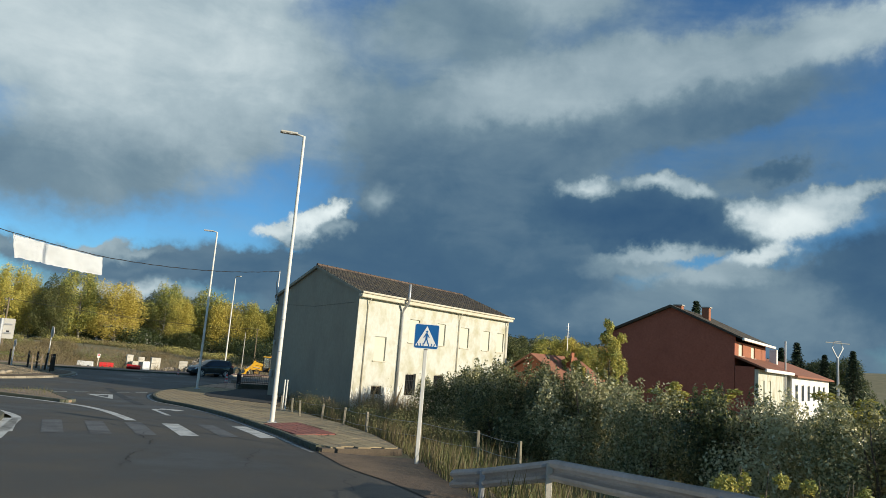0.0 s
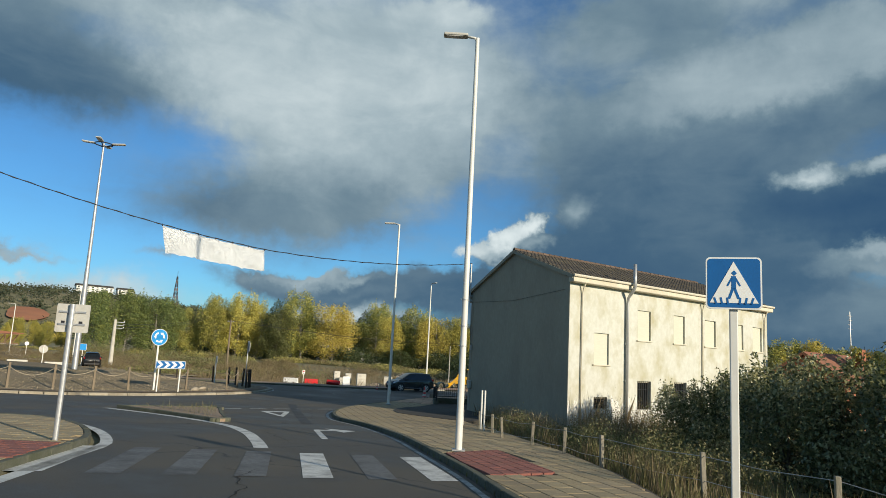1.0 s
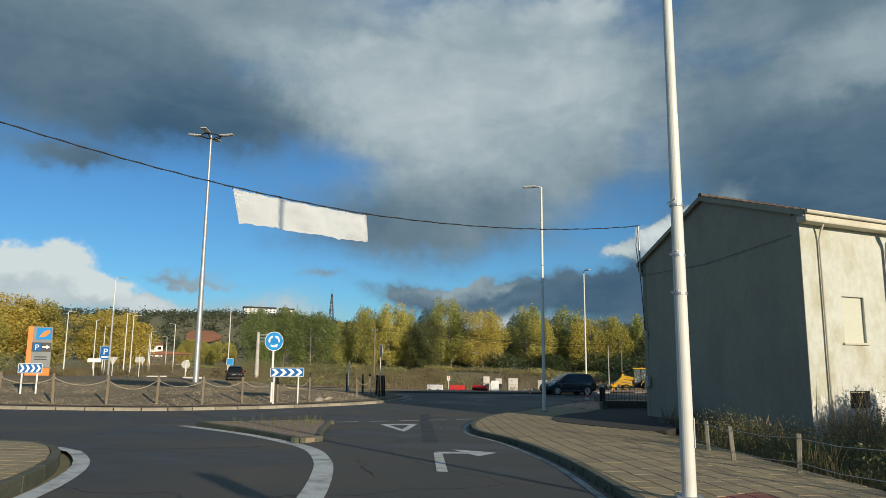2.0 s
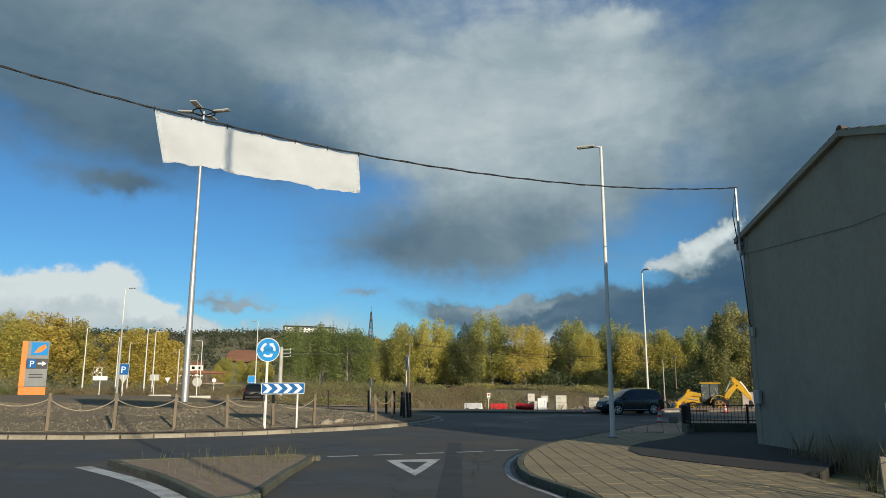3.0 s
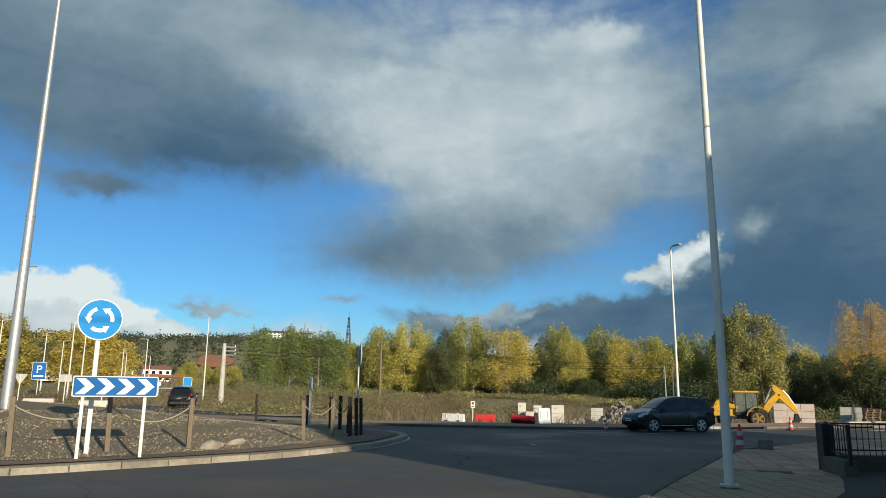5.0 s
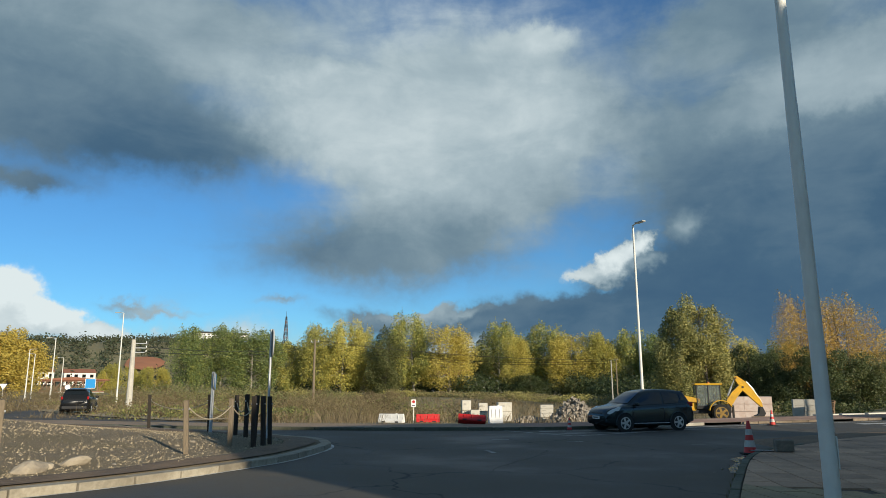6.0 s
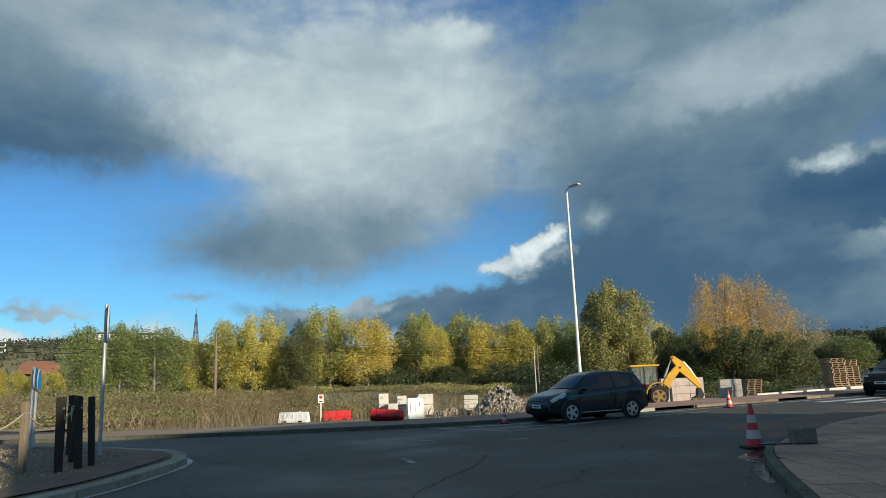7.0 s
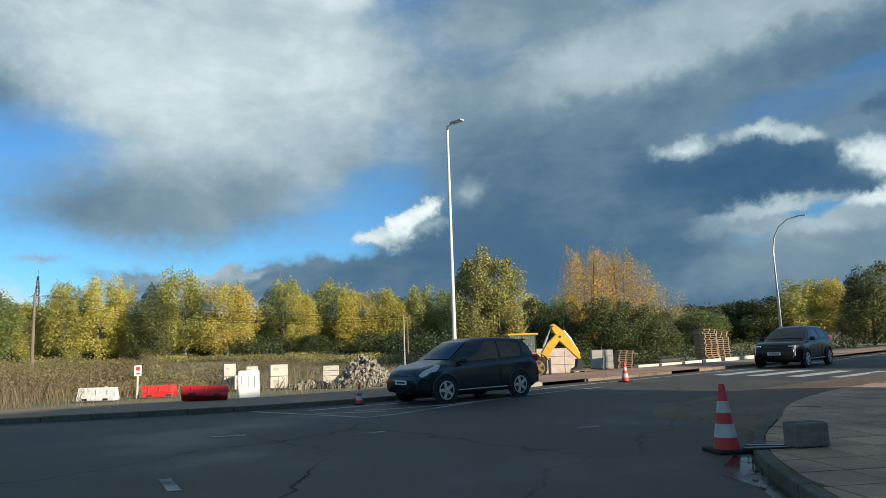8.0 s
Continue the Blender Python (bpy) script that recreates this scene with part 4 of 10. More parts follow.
# bare earth along the unfinished corner of the pavement
corner_edge = [p for p in RIGHT_KERB if 57.2 < p[1] < 80]
outer_edge = []
for i, p in enumerate(corner_edge):
    q = corner_edge[min(i + 1, len(corner_edge) - 1)] if i < len(corner_edge) - 1 else (p[0] + (p[0] - corner_edge[i - 1][0]), p[1] + (p[1] - corner_edge[i - 1][1]))
    d_ = (Vector(q) - Vector(p)).normalized()
    w_ = 2.3 * smoothstep(0, 5, i) + 0.25 * noise.noise((p[0] * 0.7, p[1] * 0.7, 5))
    outer_edge.append((p[0] - d_.y * w_, p[1] + d_.x * w_))
bm = B()
rows_ = []
for p, q in zip(corner_edge, outer_edge):
    row = []
    for k in range(6):
        f = -0.3 + 1.3 * k / 5
        x, y = p[0] + (q[0] - p[0]) * f, p[1] + (q[1] - p[1]) * f
        row.append(bm.verts.new((x, y, g(x, y) + (0.1 * (1 - max(0, f)) ** 0.7 + 0.03 * noise.noise((x * 1.3, y * 1.3, 2)) + 0.015 if k < 5 else -0.02))))
    rows_.append(row)
for a, b in zip(rows_, rows_[1:]):
    for k in range(5):
        bm.faces.new((a[k], a[k + 1], b[k + 1], b[k]))
solid("earth_edge", bm, DIRT, "bare brown earth along the unfinished pavement edge", "ground", kind="structure", smooth=True)

# dirt spread over the asphalt where the pavement ends
sheet("verge_dirt", [(-2.0, 18.75), (-1.0, 16.6), (0.2, 14.6), (1.2, 12.4), (1.9, 9.0), (2.9, 8.8), (2.7, 11.5), (2.0, 15.0), (0.5, 19.0), (-0.9, 18.9)], 0.014, DIRT, label="brown dirt and gravel where the pavement ends", category="ground")

# wet asphalt in the gutter at the corner
WET = material("wet_asphalt", (0.03, 0.027, 0.023), (0.02, 0.018, 0.016), scale=30, rough=0.06, rough2=0.4, stain=(0.05, 0.044, 0.035), stain_scale=2.2, stain_amount=0.6)
edge_ = [p for p in RIGHT_KERB if 51.5 < p[1] < 56.6]
wet_out = [(p[0] - 0.12 - 0.34 * (0.5 + 0.9 * noise.noise((p[1] * 0.9, 2.0, 0))) * smoothstep(51.5, 54, p[1]) * smoothstep(56.6, 55.6, p[1]), p[1]) for p in edge_]
sheet("wet_gutter", [(p[0] - 0.02, p[1]) for p in edge_] + wet_out[::-1], 0.004, WET, label="wet dark asphalt along the gutter", category="puddle")

# earth strip and reddish new pavement beyond the far kerb
STRIP = [p for p in FAR_KERB]
strip_out = [(p[0] - 3.0, p[1] + 4.2) for p in FAR_KERB]
strip_pairs = list(zip(smooth_line(STRIP, 2.0), smooth_line(strip_out, 2.0)))


def earth_strip(pairs, material_, label):
    bm = B()
    prev = None
    for (x0, y0), (x1, y1) in pairs:
        n_ = 9
        row = []
        for k in range(n_):
            x, y = x0 + (x1 - x0) * k / (n_ - 1), y0 + (y1 - y0) * k / (n_ - 1)
            z = g(x, y) + 0.1 + 0.03 * noise.noise((x * 0.9, y * 0.9, 3)) * (k > 0) if k < n_ - 3 else land(x, y) + (0.06 - 0.05 * (k - n_ + 3))
            row.append(bm.verts.new((x, y, z)))
        if prev:
            for k in range(n_ - 1):
                bm.faces.new((prev[k], row[k], row[k + 1], prev[k + 1]))
        prev = row
    solid("earth_strip", bm, material_, label, "ground", kind="structure", smooth=True)


cut = next(i for i, q in enumerate(strip_pairs) if q[0][0] < -25)
earth_strip(strip_pairs[:cut + 1], RED_EARTH, "strip of reddish earth and broken paving beside the far kerb")
earth_strip(strip_pairs[cut:], EARTH, "strip of bare brown earth beside the far kerb")


# ---- paint on the road ----
def decal(name, quads, material_, label, category, dz=0.006, parent=None):
    bm = B()
    for q in quads:
        bm.faces.new([bm.verts.new((x, y, g(x, y) + dz)) for x, y in q])
    bmesh.ops.subdivide_edges(bm, edges=bm.edges[:], cuts=2, use_grid_fill=True)
    for v in bm.verts:
        v.co.z = g(v.co.x, v.co.y) + dz
    ob = new(name, mesh_of(name, bm, material_))
    for p in ob.data.polygons:
        if p.normal.z < 0:
            ob.data.flip_normals()
            break
    return tagged(ob, label, category, "", "structure")


for k in range(-4, 3):
    a = Vector((-5.84, 19.66)) + Vector((0.885, 0.62)) * k
    w, l = Vector((0.37, 0.35)), Vector((-1.86, 3.08))
    solid_paint = k in (0, 2, -4)
    decal("zebra_stripe", [[tuple(a), tuple(a + w), tuple(a + w + l), tuple(a + l)]], PAINT if solid_paint else PAINT_WORN, "white zebra stripe painted on the asphalt" if solid_paint else "worn grey zebra stripe on the asphalt", "road marking")
for i in range(5):
    p = Vector((-19.1, 35.75)).lerp(Vector((-16.4, 41.35)), (i + 0.06) / 5)
    q = Vector((-19.1, 35.75)).lerp(Vector((-16.4, 41.35)), (i + 0.72) / 5)
    ribbon("give_way_dash", [tuple(p), tuple(q)], 0.16, 0.006, PAINT, "white dash of the give-way line", "road marking")
tri = [Vector((-17.5, 36.18)), Vector((-16.66, 37.25)), Vector((-15.0, 34.0))]
mid = sum(tri, Vector((0, 0))) / 3
quads = []
for a, b in zip(tri, tri[1:] + tri[:1]):
    ia, ib = mid + (a - mid) * 0.5, mid + (b - mid) * 0.5
    quads.append([tuple(a), tuple(b), tuple(ib), tuple(ia)])
decal("give_way_triangle", quads, PAINT, "white give-way triangle painted on the road", "road marking")
ARROW_A, ARROW_B, ARROW_TIP = Vector((-9.06, 26.4)), Vector((-10.9, 29.25)), Vector((-10.05, 30.3))
d1 = (ARROW_B - ARROW_A).normalized()
n1 = Vector((-d1.y, d1.x)) * 0.09
d2 = (ARROW_TIP - ARROW_B).normalized()
n2 = Vector((-d2.y, d2.x))
neck = ARROW_TIP - d2 * 0.75
decal("turn_arrow", [[tuple(ARROW_A - n1), tuple(ARROW_B - n1), tuple(ARROW_B + n1), tuple(ARROW_A + n1)],
                     [tuple(ARROW_B - n2 * 0.2), tuple(neck - n2 * 0.2), tuple(neck + n2 * 0.2), tuple(ARROW_B + n2 * 0.2)],
                     [tuple(neck - n2 * 0.75), tuple(ARROW_TIP), tuple(neck + n2 * 0.75), tuple(neck)]], PAINT, "white right-turn arrow painted on the road", "road marking")
ribbon("edge_line", RIGHT_KERB[:40], 0.12, 0.006, PAINT_FADED, "thin white line along the kerb", "road marking", side=0.2)
ribbon("island_line", ISLAND_LINE, 0.15, 0.006, PAINT, "white line round the central island", "road marking", side=0.06)
ribbon("nose_line", smooth_line([(-20.4, 30.4), (-17.0, 29.6), (-13.6, 28.1), (-11.5, 26.3), (-9.8, 24.3), (-8.75, 22.9)]), 0.32, 0.006, PAINT, "broad white line round the nose of the island", "road marking")
ribbon("nose_line", smooth_line([(-18.9, 35.5), (-16.3, 32.2), (-13.9, 29.0)]), 0.16, 0.006, PAINT, "thin white line beside the traffic island", "road marking", side=-0.3)
ribbon("pavement_line", LEFT_KERB[8:30], 0.24, 0.006, PAINT, "white line round the pavement corner", "road marking", side=-0.0)
ribbon("exit_edge_line", [(p[0] + 0.55, p[1] - 0.75) for p in smooth_line(FAR_KERB[1:9], 1.0)], 0.13, 0.006, PAINT, "white edge line along the far kerb", "road marking")
# worn hatching beside the far kerb and remnants of old dashes
ribbon("hatch_line", smooth_line([(-26.4, 62.3), (-24.5, 61.35), (-23.2, 60.7), (-21.6, 63.6), (-20.3, 65.9), (-18.4, 68.2)], 0.8), 0.14, 0.006, PAINT_FADED, "faded white hatching line near the far kerb", "road marking")
ribbon("hatch_line", smooth_line([(-23.9, 62.1), (-23.0, 62.5), (-22.04, 63.24), (-20.8, 65.0)], 0.8), 0.14, 0.006, PAINT_FADED, "faded white hatching line near the far kerb", "road marking")
ribbon("hatch_line", [(-24.6, 61.6), (-23.1, 61.9)], 0.14, 0.006, PAINT_FADED, "faded white hatching bar near the far kerb", "road marking")
for (x0, y0), (x1, y1) in (((-23.6, 54.5), (-23.1, 53.9)), ((-19.1, 58.75), (-18.75, 58.95)), ((-22.6, 58.2), (-22.2, 58.5)), ((-25.0, 58.0), (-24.5, 58.2))):
    ribbon("old_dash", [(x0, y0), (x1, y1)], 0.13, 0.006, PAINT_FADED, "worn remnant of a white dash on the asphalt", "road marking")


def crack(a, b, seed, w=0.03):
    """An open crack: a thin ragged dark line in the asphalt."""
    rng = np.random.default_rng(seed)
    a, b = Vector(a), Vector(b)
    n = max(6, int((b - a).length / 0.16))
    nrm = Vector((-(b - a).y, (b - a).x)).normalized()
    off, pts, half = 0.0, [], []
    for i in range(n + 1):
        off += rng.normal() * 0.05
        off *= 0.9
        pts.append(a.lerp(b, i / n) + nrm * off)
        half.append(w * 0.55 * rng.uniform(0.25, 0.9) * min(1, 3 * min(i, n - i) / n + 0.15))
    bm = B()
    prev = None
    for p, h in zip(pts, half):
        q = (bm.verts.new((p.x + nrm.x * h, p.y + nrm.y * h, g(p.x, p.y) + 0.009)), bm.verts.new((p.x - nrm.x * h, p.y - nrm.y * h, g(p.x, p.y) + 0.009)))
        if prev:
            bm.faces.new((prev[0], prev[1], q[1], q[0]))
        prev = q
    solid("road_crack", bm, CRACK, "ragged dark crack in the asphalt", "crack", kind="structure")


for i, (a, b, w) in enumerate((((-21.4, 49.5), (-22.2, 56.2), 0.03), ((-22.2, 56.2), (-24.8, 58.6), 0.02), ((-6.9, 20.0), (-5.4, 17.0), 0.035), ((-6.7, 19.5), (-7.4, 19.9), 0.02), ((-5.4, 17.0), (-4.4, 13.0), 0.03), ((-9.0, 24.5), (-11.6, 27.6), 0.02), ((-2.5, 14.5), (-3.6, 19.0), 0.02), ((-13.0, 33.0), (-18.4, 41.5), 0.02))):
    crack(a, b, 60 + i, w)
# sealed repair strips
for pts_, w_ in (([(-12.5, 31.5), (-15.2, 35.6), (-19.4, 42.0)], 0.4),):
    ribbon("road_patch", smooth_line(pts_, 0.6), w_, 0.004, PATCH, "darker repair strip in the asphalt", "road patch")
# zebra over the exit road
for k in range(6):
    a = Vector((-14.6, 73.2)) + Vector((0.78, -0.72)) * k * 1.25
    w, l = Vector((0.42, -0.38)), Vector((2.5, 2.9))
    decal("exit_zebra_stripe", [[tuple(a), tuple(a + w), tuple(a + w + l), tuple(a + l)]], PAINT, "white zebra stripe on the exit road", "road marking")

# ---- cream house ----
def wall_with_openings(w, h, t, holes, top=None):
    """A wall in the xz plane, x 0..w, from y=0 back to t, with openings (x0, z0, x1, z1) cut through. top: outline points above h."""
    bm = B()
    xs = sorted({0.0, w, *[v for q in holes for v in (q[0], q[2])]})
    zs = sorted({0.0, h, *[v for q in holes for v in (q[1], q[3])]})

    def solid_cell(i, j):
        if not (0 <= i < len(xs) - 1 and 0 <= j < len(zs) - 1):
            return False
        cx, cz = (xs[i] + xs[i + 1]) / 2, (zs[j] + zs[j + 1]) / 2
        return not any(q[0] < cx < q[2] and q[1] < cz < q[3] for q in holes)
    cache = {}

    def V(x, y, z):
        k = (round(x, 4), round(y, 4), round(z, 4))
        if k not in cache:
            cache[k] = bm.verts.new(k)
        return cache[k]
    for i in range(len(xs) - 1):
        for j in range(len(zs) - 1):
            if not solid_cell(i, j):
                continue
            a, b, c, d = xs[i], xs[i + 1], zs[j], zs[j + 1]
            bm.faces.new((V(a, 0, c), V(b, 0, c), V(b, 0, d), V(a, 0, d)))
            bm.faces.new((V(a, t, c), V(a, t, d), V(b, t, d), V(b, t, c)))
            if not solid_cell(i - 1, j):
                bm.faces.new((V(a, 0, c), V(a, 0, d), V(a, t, d), V(a, t, c)))
            if not solid_cell(i + 1, j):
                bm.faces.new((V(b, 0, c), V(b, t, c), V(b, t, d), V(b, 0, d)))
            if not solid_cell(i, j - 1):
                bm.faces.new((V(a, 0, c), V(a, t, c), V(b, t, c), V(b, 0, c)))
            if not solid_cell(i, j + 1):
                bm.faces.new((V(a, 0, d), V(b, 0, d), V(b, t, d), V(a, t, d)))
    return bm


def tile_roof(length, run, rise, overhang, pitch=0.24):
    """One slope of rounded tiles in courses: x along the eave, y up the slope from 0."""
    verts, faces = [], []
    slope = math.hypot(run, rise)
    n, rows = int(length / pitch), max(3, int(slope / 0.4))
    for i in range(n):
        for r in range(rows):
            k = len(verts)
            x0, x1 = i * pitch, (i + 1) * pitch
            s0, s1 = r / rows, (r + 1.12) / rows
            lift0, lift1 = 0.035, 0.0
            for s, lf in ((s0, lift0), (min(s1, 1.02), lift1)):
                y, z = run * s, rise * s
                for q in range(4):
                    a = math.pi * q / 3
                    verts.append((x0 + (x1 - x0) * (0.5 - 0.5 * math.cos(a)), y, z + lf + 0.055 * math.sin(a)))
            for q in range(3):
                faces.append((k + q, k + q + 1, k + 5 + q, k + 4 + q))
            faces.append((k, k + 3, k + 2, k + 1))
    return verts, faces


HOUSE_U, HOUSE_V = Vector((0.833, -0.553, 0)), Vector((0.553, 0.833, 0))
HOUSE_L, HOUSE_W = 15.9, 10.0
H_BASE, H_EAVE, H_RIDGE = -0.75, 6.7, 8.32
HOUSE_SKEW = 0.302          # the gable runs askew to the long wall


def cream_house():
    # local frame: x along the long lit wall away from the road, y into the house, z up; origin at the near lit corner
    origin = Vector((-4.49, 38.26, H_BASE))
    m = Matrix.Translation(origin) @ Matrix(((HOUSE_V.x, -HOUSE_U.x, 0, 0), (HOUSE_V.y, -HOUSE_U.y, 0, 0), (0, 0, 1, 0), (0, 0, 0, 1)))
    house = thing("house", "cream two-storey house with stained plaster, bricked-in windows and tiled roof", "house", m)
    eave = H_EAVE - H_BASE
    ridge = H_RIDGE - H_BASE
    wins = [(1.57, 3.85, 2.54, 5.18), (4.53, 5.03, 5.49, 6.38), (7.27, 5.03, 8.17, 6.36), (9.88, 5.02, 10.85, 6.32), (12.55, 5.0, 13.45, 6.3), (14.4, 4.98, 15.34, 6.28)]
    low = [(1.6, 2.0, 2.47, 2.49), (4.52, 1.96, 5.51, 3.21), (7.3, 1.96, 8.3, 3.21), (5.24, 0.08, 6.3, 0.64)]
    front = part("wall", wall_with_openings(HOUSE_L, eave, 0.3, wins + low), PLASTER_SHADE_BAND, house, "stained cream plaster wall with a ragged plant shadow painted below")
    for x0, z0, x1, z1 in wins:
        bm = B()
        add_box(bm, (x1 - x0, 0.12, z1 - z0), ((x0 + x1) / 2, 0.15, (z0 + z1) / 2))
        w = part("window", bm, SHUTTER, house, "bricked-in window opening")
        bm = B()
        add_box(bm, (x1 - x0 + 0.16, 0.1, 0.06), ((x0 + x1) / 2, -0.02, z0 - 0.03), bevel=0.01)
        part("sill", bm, TRIM_CREAM, w)
    for x0, z0, x1, z1 in low:
        bm = B()
        add_box(bm, (x1 - x0, 0.02, z1 - z0), ((x0 + x1) / 2, 0.2, (z0 + z1) / 2))
        w = part("window", bm, GLASS_DARK, house, "dark ground-floor window")
        n = max(3, int((x1 - x0) / 0.13))
        for i in range(n):
            bm = B()
            x = x0 + (i + 0.5) * (x1 - x0) / n
            add_rod(bm, (x, 0.04, z0), (x, 0.04, z1), 0.012, sides=6)
            part("bar", bm, DARK_METAL, w)
        for f in (0.3, 0.7):
            bm = B()
            add_box(bm, (x1 - x0, 0.03, 0.02), ((x0 + x1) / 2, 0.04, z0 + f * (z1 - z0)))
            part("bar", bm, DARK_METAL, w)
        bm = B()
        for a, b in (((x0 + 0.03, z0), (x0 + 0.03, z1)), ((x1 - 0.03, z0), (x1 - 0.03, z1))):
            add_box(bm, (0.05, 0.05, z1 - z0), (a[0], 0.16, (z0 + z1) / 2))
        add_box(bm, (x1 - x0, 0.05, 0.05), ((x0 + x1) / 2, 0.16, z1 - 0.03))
        part("window_frame", bm, TRIM_CREAM, w)
    # back wall, its shade put into the grey plaster colour
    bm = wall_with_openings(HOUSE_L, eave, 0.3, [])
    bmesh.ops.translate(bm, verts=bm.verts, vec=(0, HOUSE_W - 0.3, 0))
    part("wall", bm, PLASTER_GREY, house, "plaster wall with its shade put into a grey colour")
    # gables, coloured greyer than the sunlit front to carry their shade
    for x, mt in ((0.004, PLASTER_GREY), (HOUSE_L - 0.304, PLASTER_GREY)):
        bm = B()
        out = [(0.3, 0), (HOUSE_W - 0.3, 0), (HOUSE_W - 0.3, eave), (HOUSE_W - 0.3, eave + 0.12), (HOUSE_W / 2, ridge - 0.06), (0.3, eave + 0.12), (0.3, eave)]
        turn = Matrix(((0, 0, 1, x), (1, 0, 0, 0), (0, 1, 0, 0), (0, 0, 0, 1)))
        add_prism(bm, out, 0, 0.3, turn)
        part("gable_wall", bm, mt, house, "plain plaster gable, coloured grey for the shade on it")
    # end faces of the long walls on the road side, greyed for shade
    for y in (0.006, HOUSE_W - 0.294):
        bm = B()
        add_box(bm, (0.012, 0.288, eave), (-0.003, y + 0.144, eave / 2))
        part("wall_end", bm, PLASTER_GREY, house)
    # roof: two tiled slopes, boards and ridge
    run, rise = HOUSE_W / 2 + 0.35, (ridge - eave) * (HOUSE_W / 2 + 0.35) / (HOUSE_W / 2)
    roof = part("roof", add_prism(B(), [(-0.28, eave - 0.06), (HOUSE_W / 2, ridge), (HOUSE_W + 0.28, eave - 0.06), (HOUSE_W + 0.28, eave + 0.04), (HOUSE_W / 2, ridge + 0.1), (-0.28, eave + 0.04)], -0.12, HOUSE_L + 0.12,
                                   Matrix(((0, 0, 1, 0), (1, 0, 0, 0), (0, 1, 0, 0), (0, 0, 0, 1)))), ROOF, house, "weathered dark brown tiled roof")
    v, f = tile_roof(HOUSE_L + 0.3, run, rise, 0.3)
    for flip in (False, True):
        me = bpy.data.meshes.new("tiles")
        if flip:
            pts = [(x - 0.15, HOUSE_W + 0.35 - y, z + eave - 0.03) for x, y, z in v]
            fs = [q[::-1] for q in f]
        else:
            pts = [(x - 0.15, y - 0.35, z + eave - 0.03) for x, y, z in v]
            fs = f
        me.from_pydata(pts, [], fs)
        me.materials.append(ROOF)
        ob = new("tiles", me)
        ob.parent = roof
        tagged(ob, kind="stuff")
    bm = B()
    for i in range(int(HOUSE_L / 0.4)):
        add_rod(bm, (i * 0.4 - 0.1, HOUSE_W / 2, ridge + 0.12), (i * 0.4 + 0.34, HOUSE_W / 2, ridge + 0.12), 0.12, 0.1, sides=8)
    part("ridge", bm, ROOF_RIDGE, roof, "dull reddish brown ridge tiles")
    # cornice and downpipes on the lit side
    bm = B()
    add_box(bm, (HOUSE_L + 0.2, 0.4, 0.22), (HOUSE_L / 2, -0.19, eave - 0.17), bevel=0.04)
    part("cornice", bm, TRIM_CREAM, house, "cream moulded cornice under the eave")
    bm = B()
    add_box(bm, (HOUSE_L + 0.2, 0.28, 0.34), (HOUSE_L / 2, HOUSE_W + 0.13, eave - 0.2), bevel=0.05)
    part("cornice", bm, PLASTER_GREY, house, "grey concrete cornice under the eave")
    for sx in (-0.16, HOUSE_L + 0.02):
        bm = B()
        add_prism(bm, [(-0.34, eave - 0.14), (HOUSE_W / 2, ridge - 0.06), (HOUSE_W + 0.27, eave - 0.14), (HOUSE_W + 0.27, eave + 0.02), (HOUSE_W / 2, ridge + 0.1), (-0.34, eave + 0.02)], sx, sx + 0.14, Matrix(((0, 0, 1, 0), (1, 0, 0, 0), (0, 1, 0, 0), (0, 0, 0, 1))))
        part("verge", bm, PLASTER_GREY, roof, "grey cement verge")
    bm = B()
    add_rod(bm, (-0.12, -0.44, eave - 0.02), (HOUSE_L + 0.12, -0.44, eave - 0.02), 0.06, sides=8)
    part("gutter", bm, TRIM_CREAM, house)
    for x in (0.73, 9.6, HOUSE_L - 0.35):
        bm = B()
        add_tube(bm, [(x, -0.4, eave - 0.1), (x, -0.16, eave - 0.45), (x, -0.07, eave - 0.7), (x, -0.07, 0.5)], 0.035)
        part("downpipe", bm, TRIM_CREAM, house, "thin cream downpipe", smooth=True)
    bm = B()
    add_tube(bm, [(3.68, -0.62, eave + 0.85), (3.68, -0.62, eave - 0.15), (3.68, -0.5, eave - 0.3), (3.68, -0.16, eave - 0.62), (3.68, -0.12, eave - 0.85), (3.68, -0.12, 0.6)], [0.09, 0.09, 0.09, 0.075, 0.07, 0.07])
    flue = part("flue_pipe", bm, GALV, house, "grey metal flue pipe rising past the eave", smooth=True)
    for z in (1.6, 3.2, 4.8):
        bm = B()
        add_box(bm, (0.2, 0.08, 0.05), (3.68, -0.06, z))
        part("pipe_clamp", bm, GALV, flue)
    # cable brackets, junction boxes and the wire mast on the road-side end
    bm = B()
    add_box(bm, (0.16, 0.3, 0.42), (-0.1, HOUSE_W - 0.32, 2.46), bevel=0.03)
    part("meter_box", bm, GREY_SIGN, house, "grey meter box on the wall")
    bm = B()
    add_box(bm, (0.12, 0.12, 0.28), (-0.07, HOUSE_W - 0.3, 4.43), bevel=0.02)
    part("junction_box", bm, GREY_SIGN, house)
    bm = B()
    add_rod(bm, (-0.15, HOUSE_W - 0.05, eave - 0.6), (-0.15, HOUSE_W - 0.05, eave + 1.62), 0.05, sides=8)
    add_box(bm, (0.2, 0.12, 0.12), (-0.08, HOUSE_W - 0.05, eave - 0.5))
    add_box(bm, (0.2, 0.12, 0.12), (-0.08, HOUSE_W - 0.05, eave - 0.2))
    part("wire_mast", bm, GALV, house, "galvanised mast holding the overhead cable")
    bm = B()
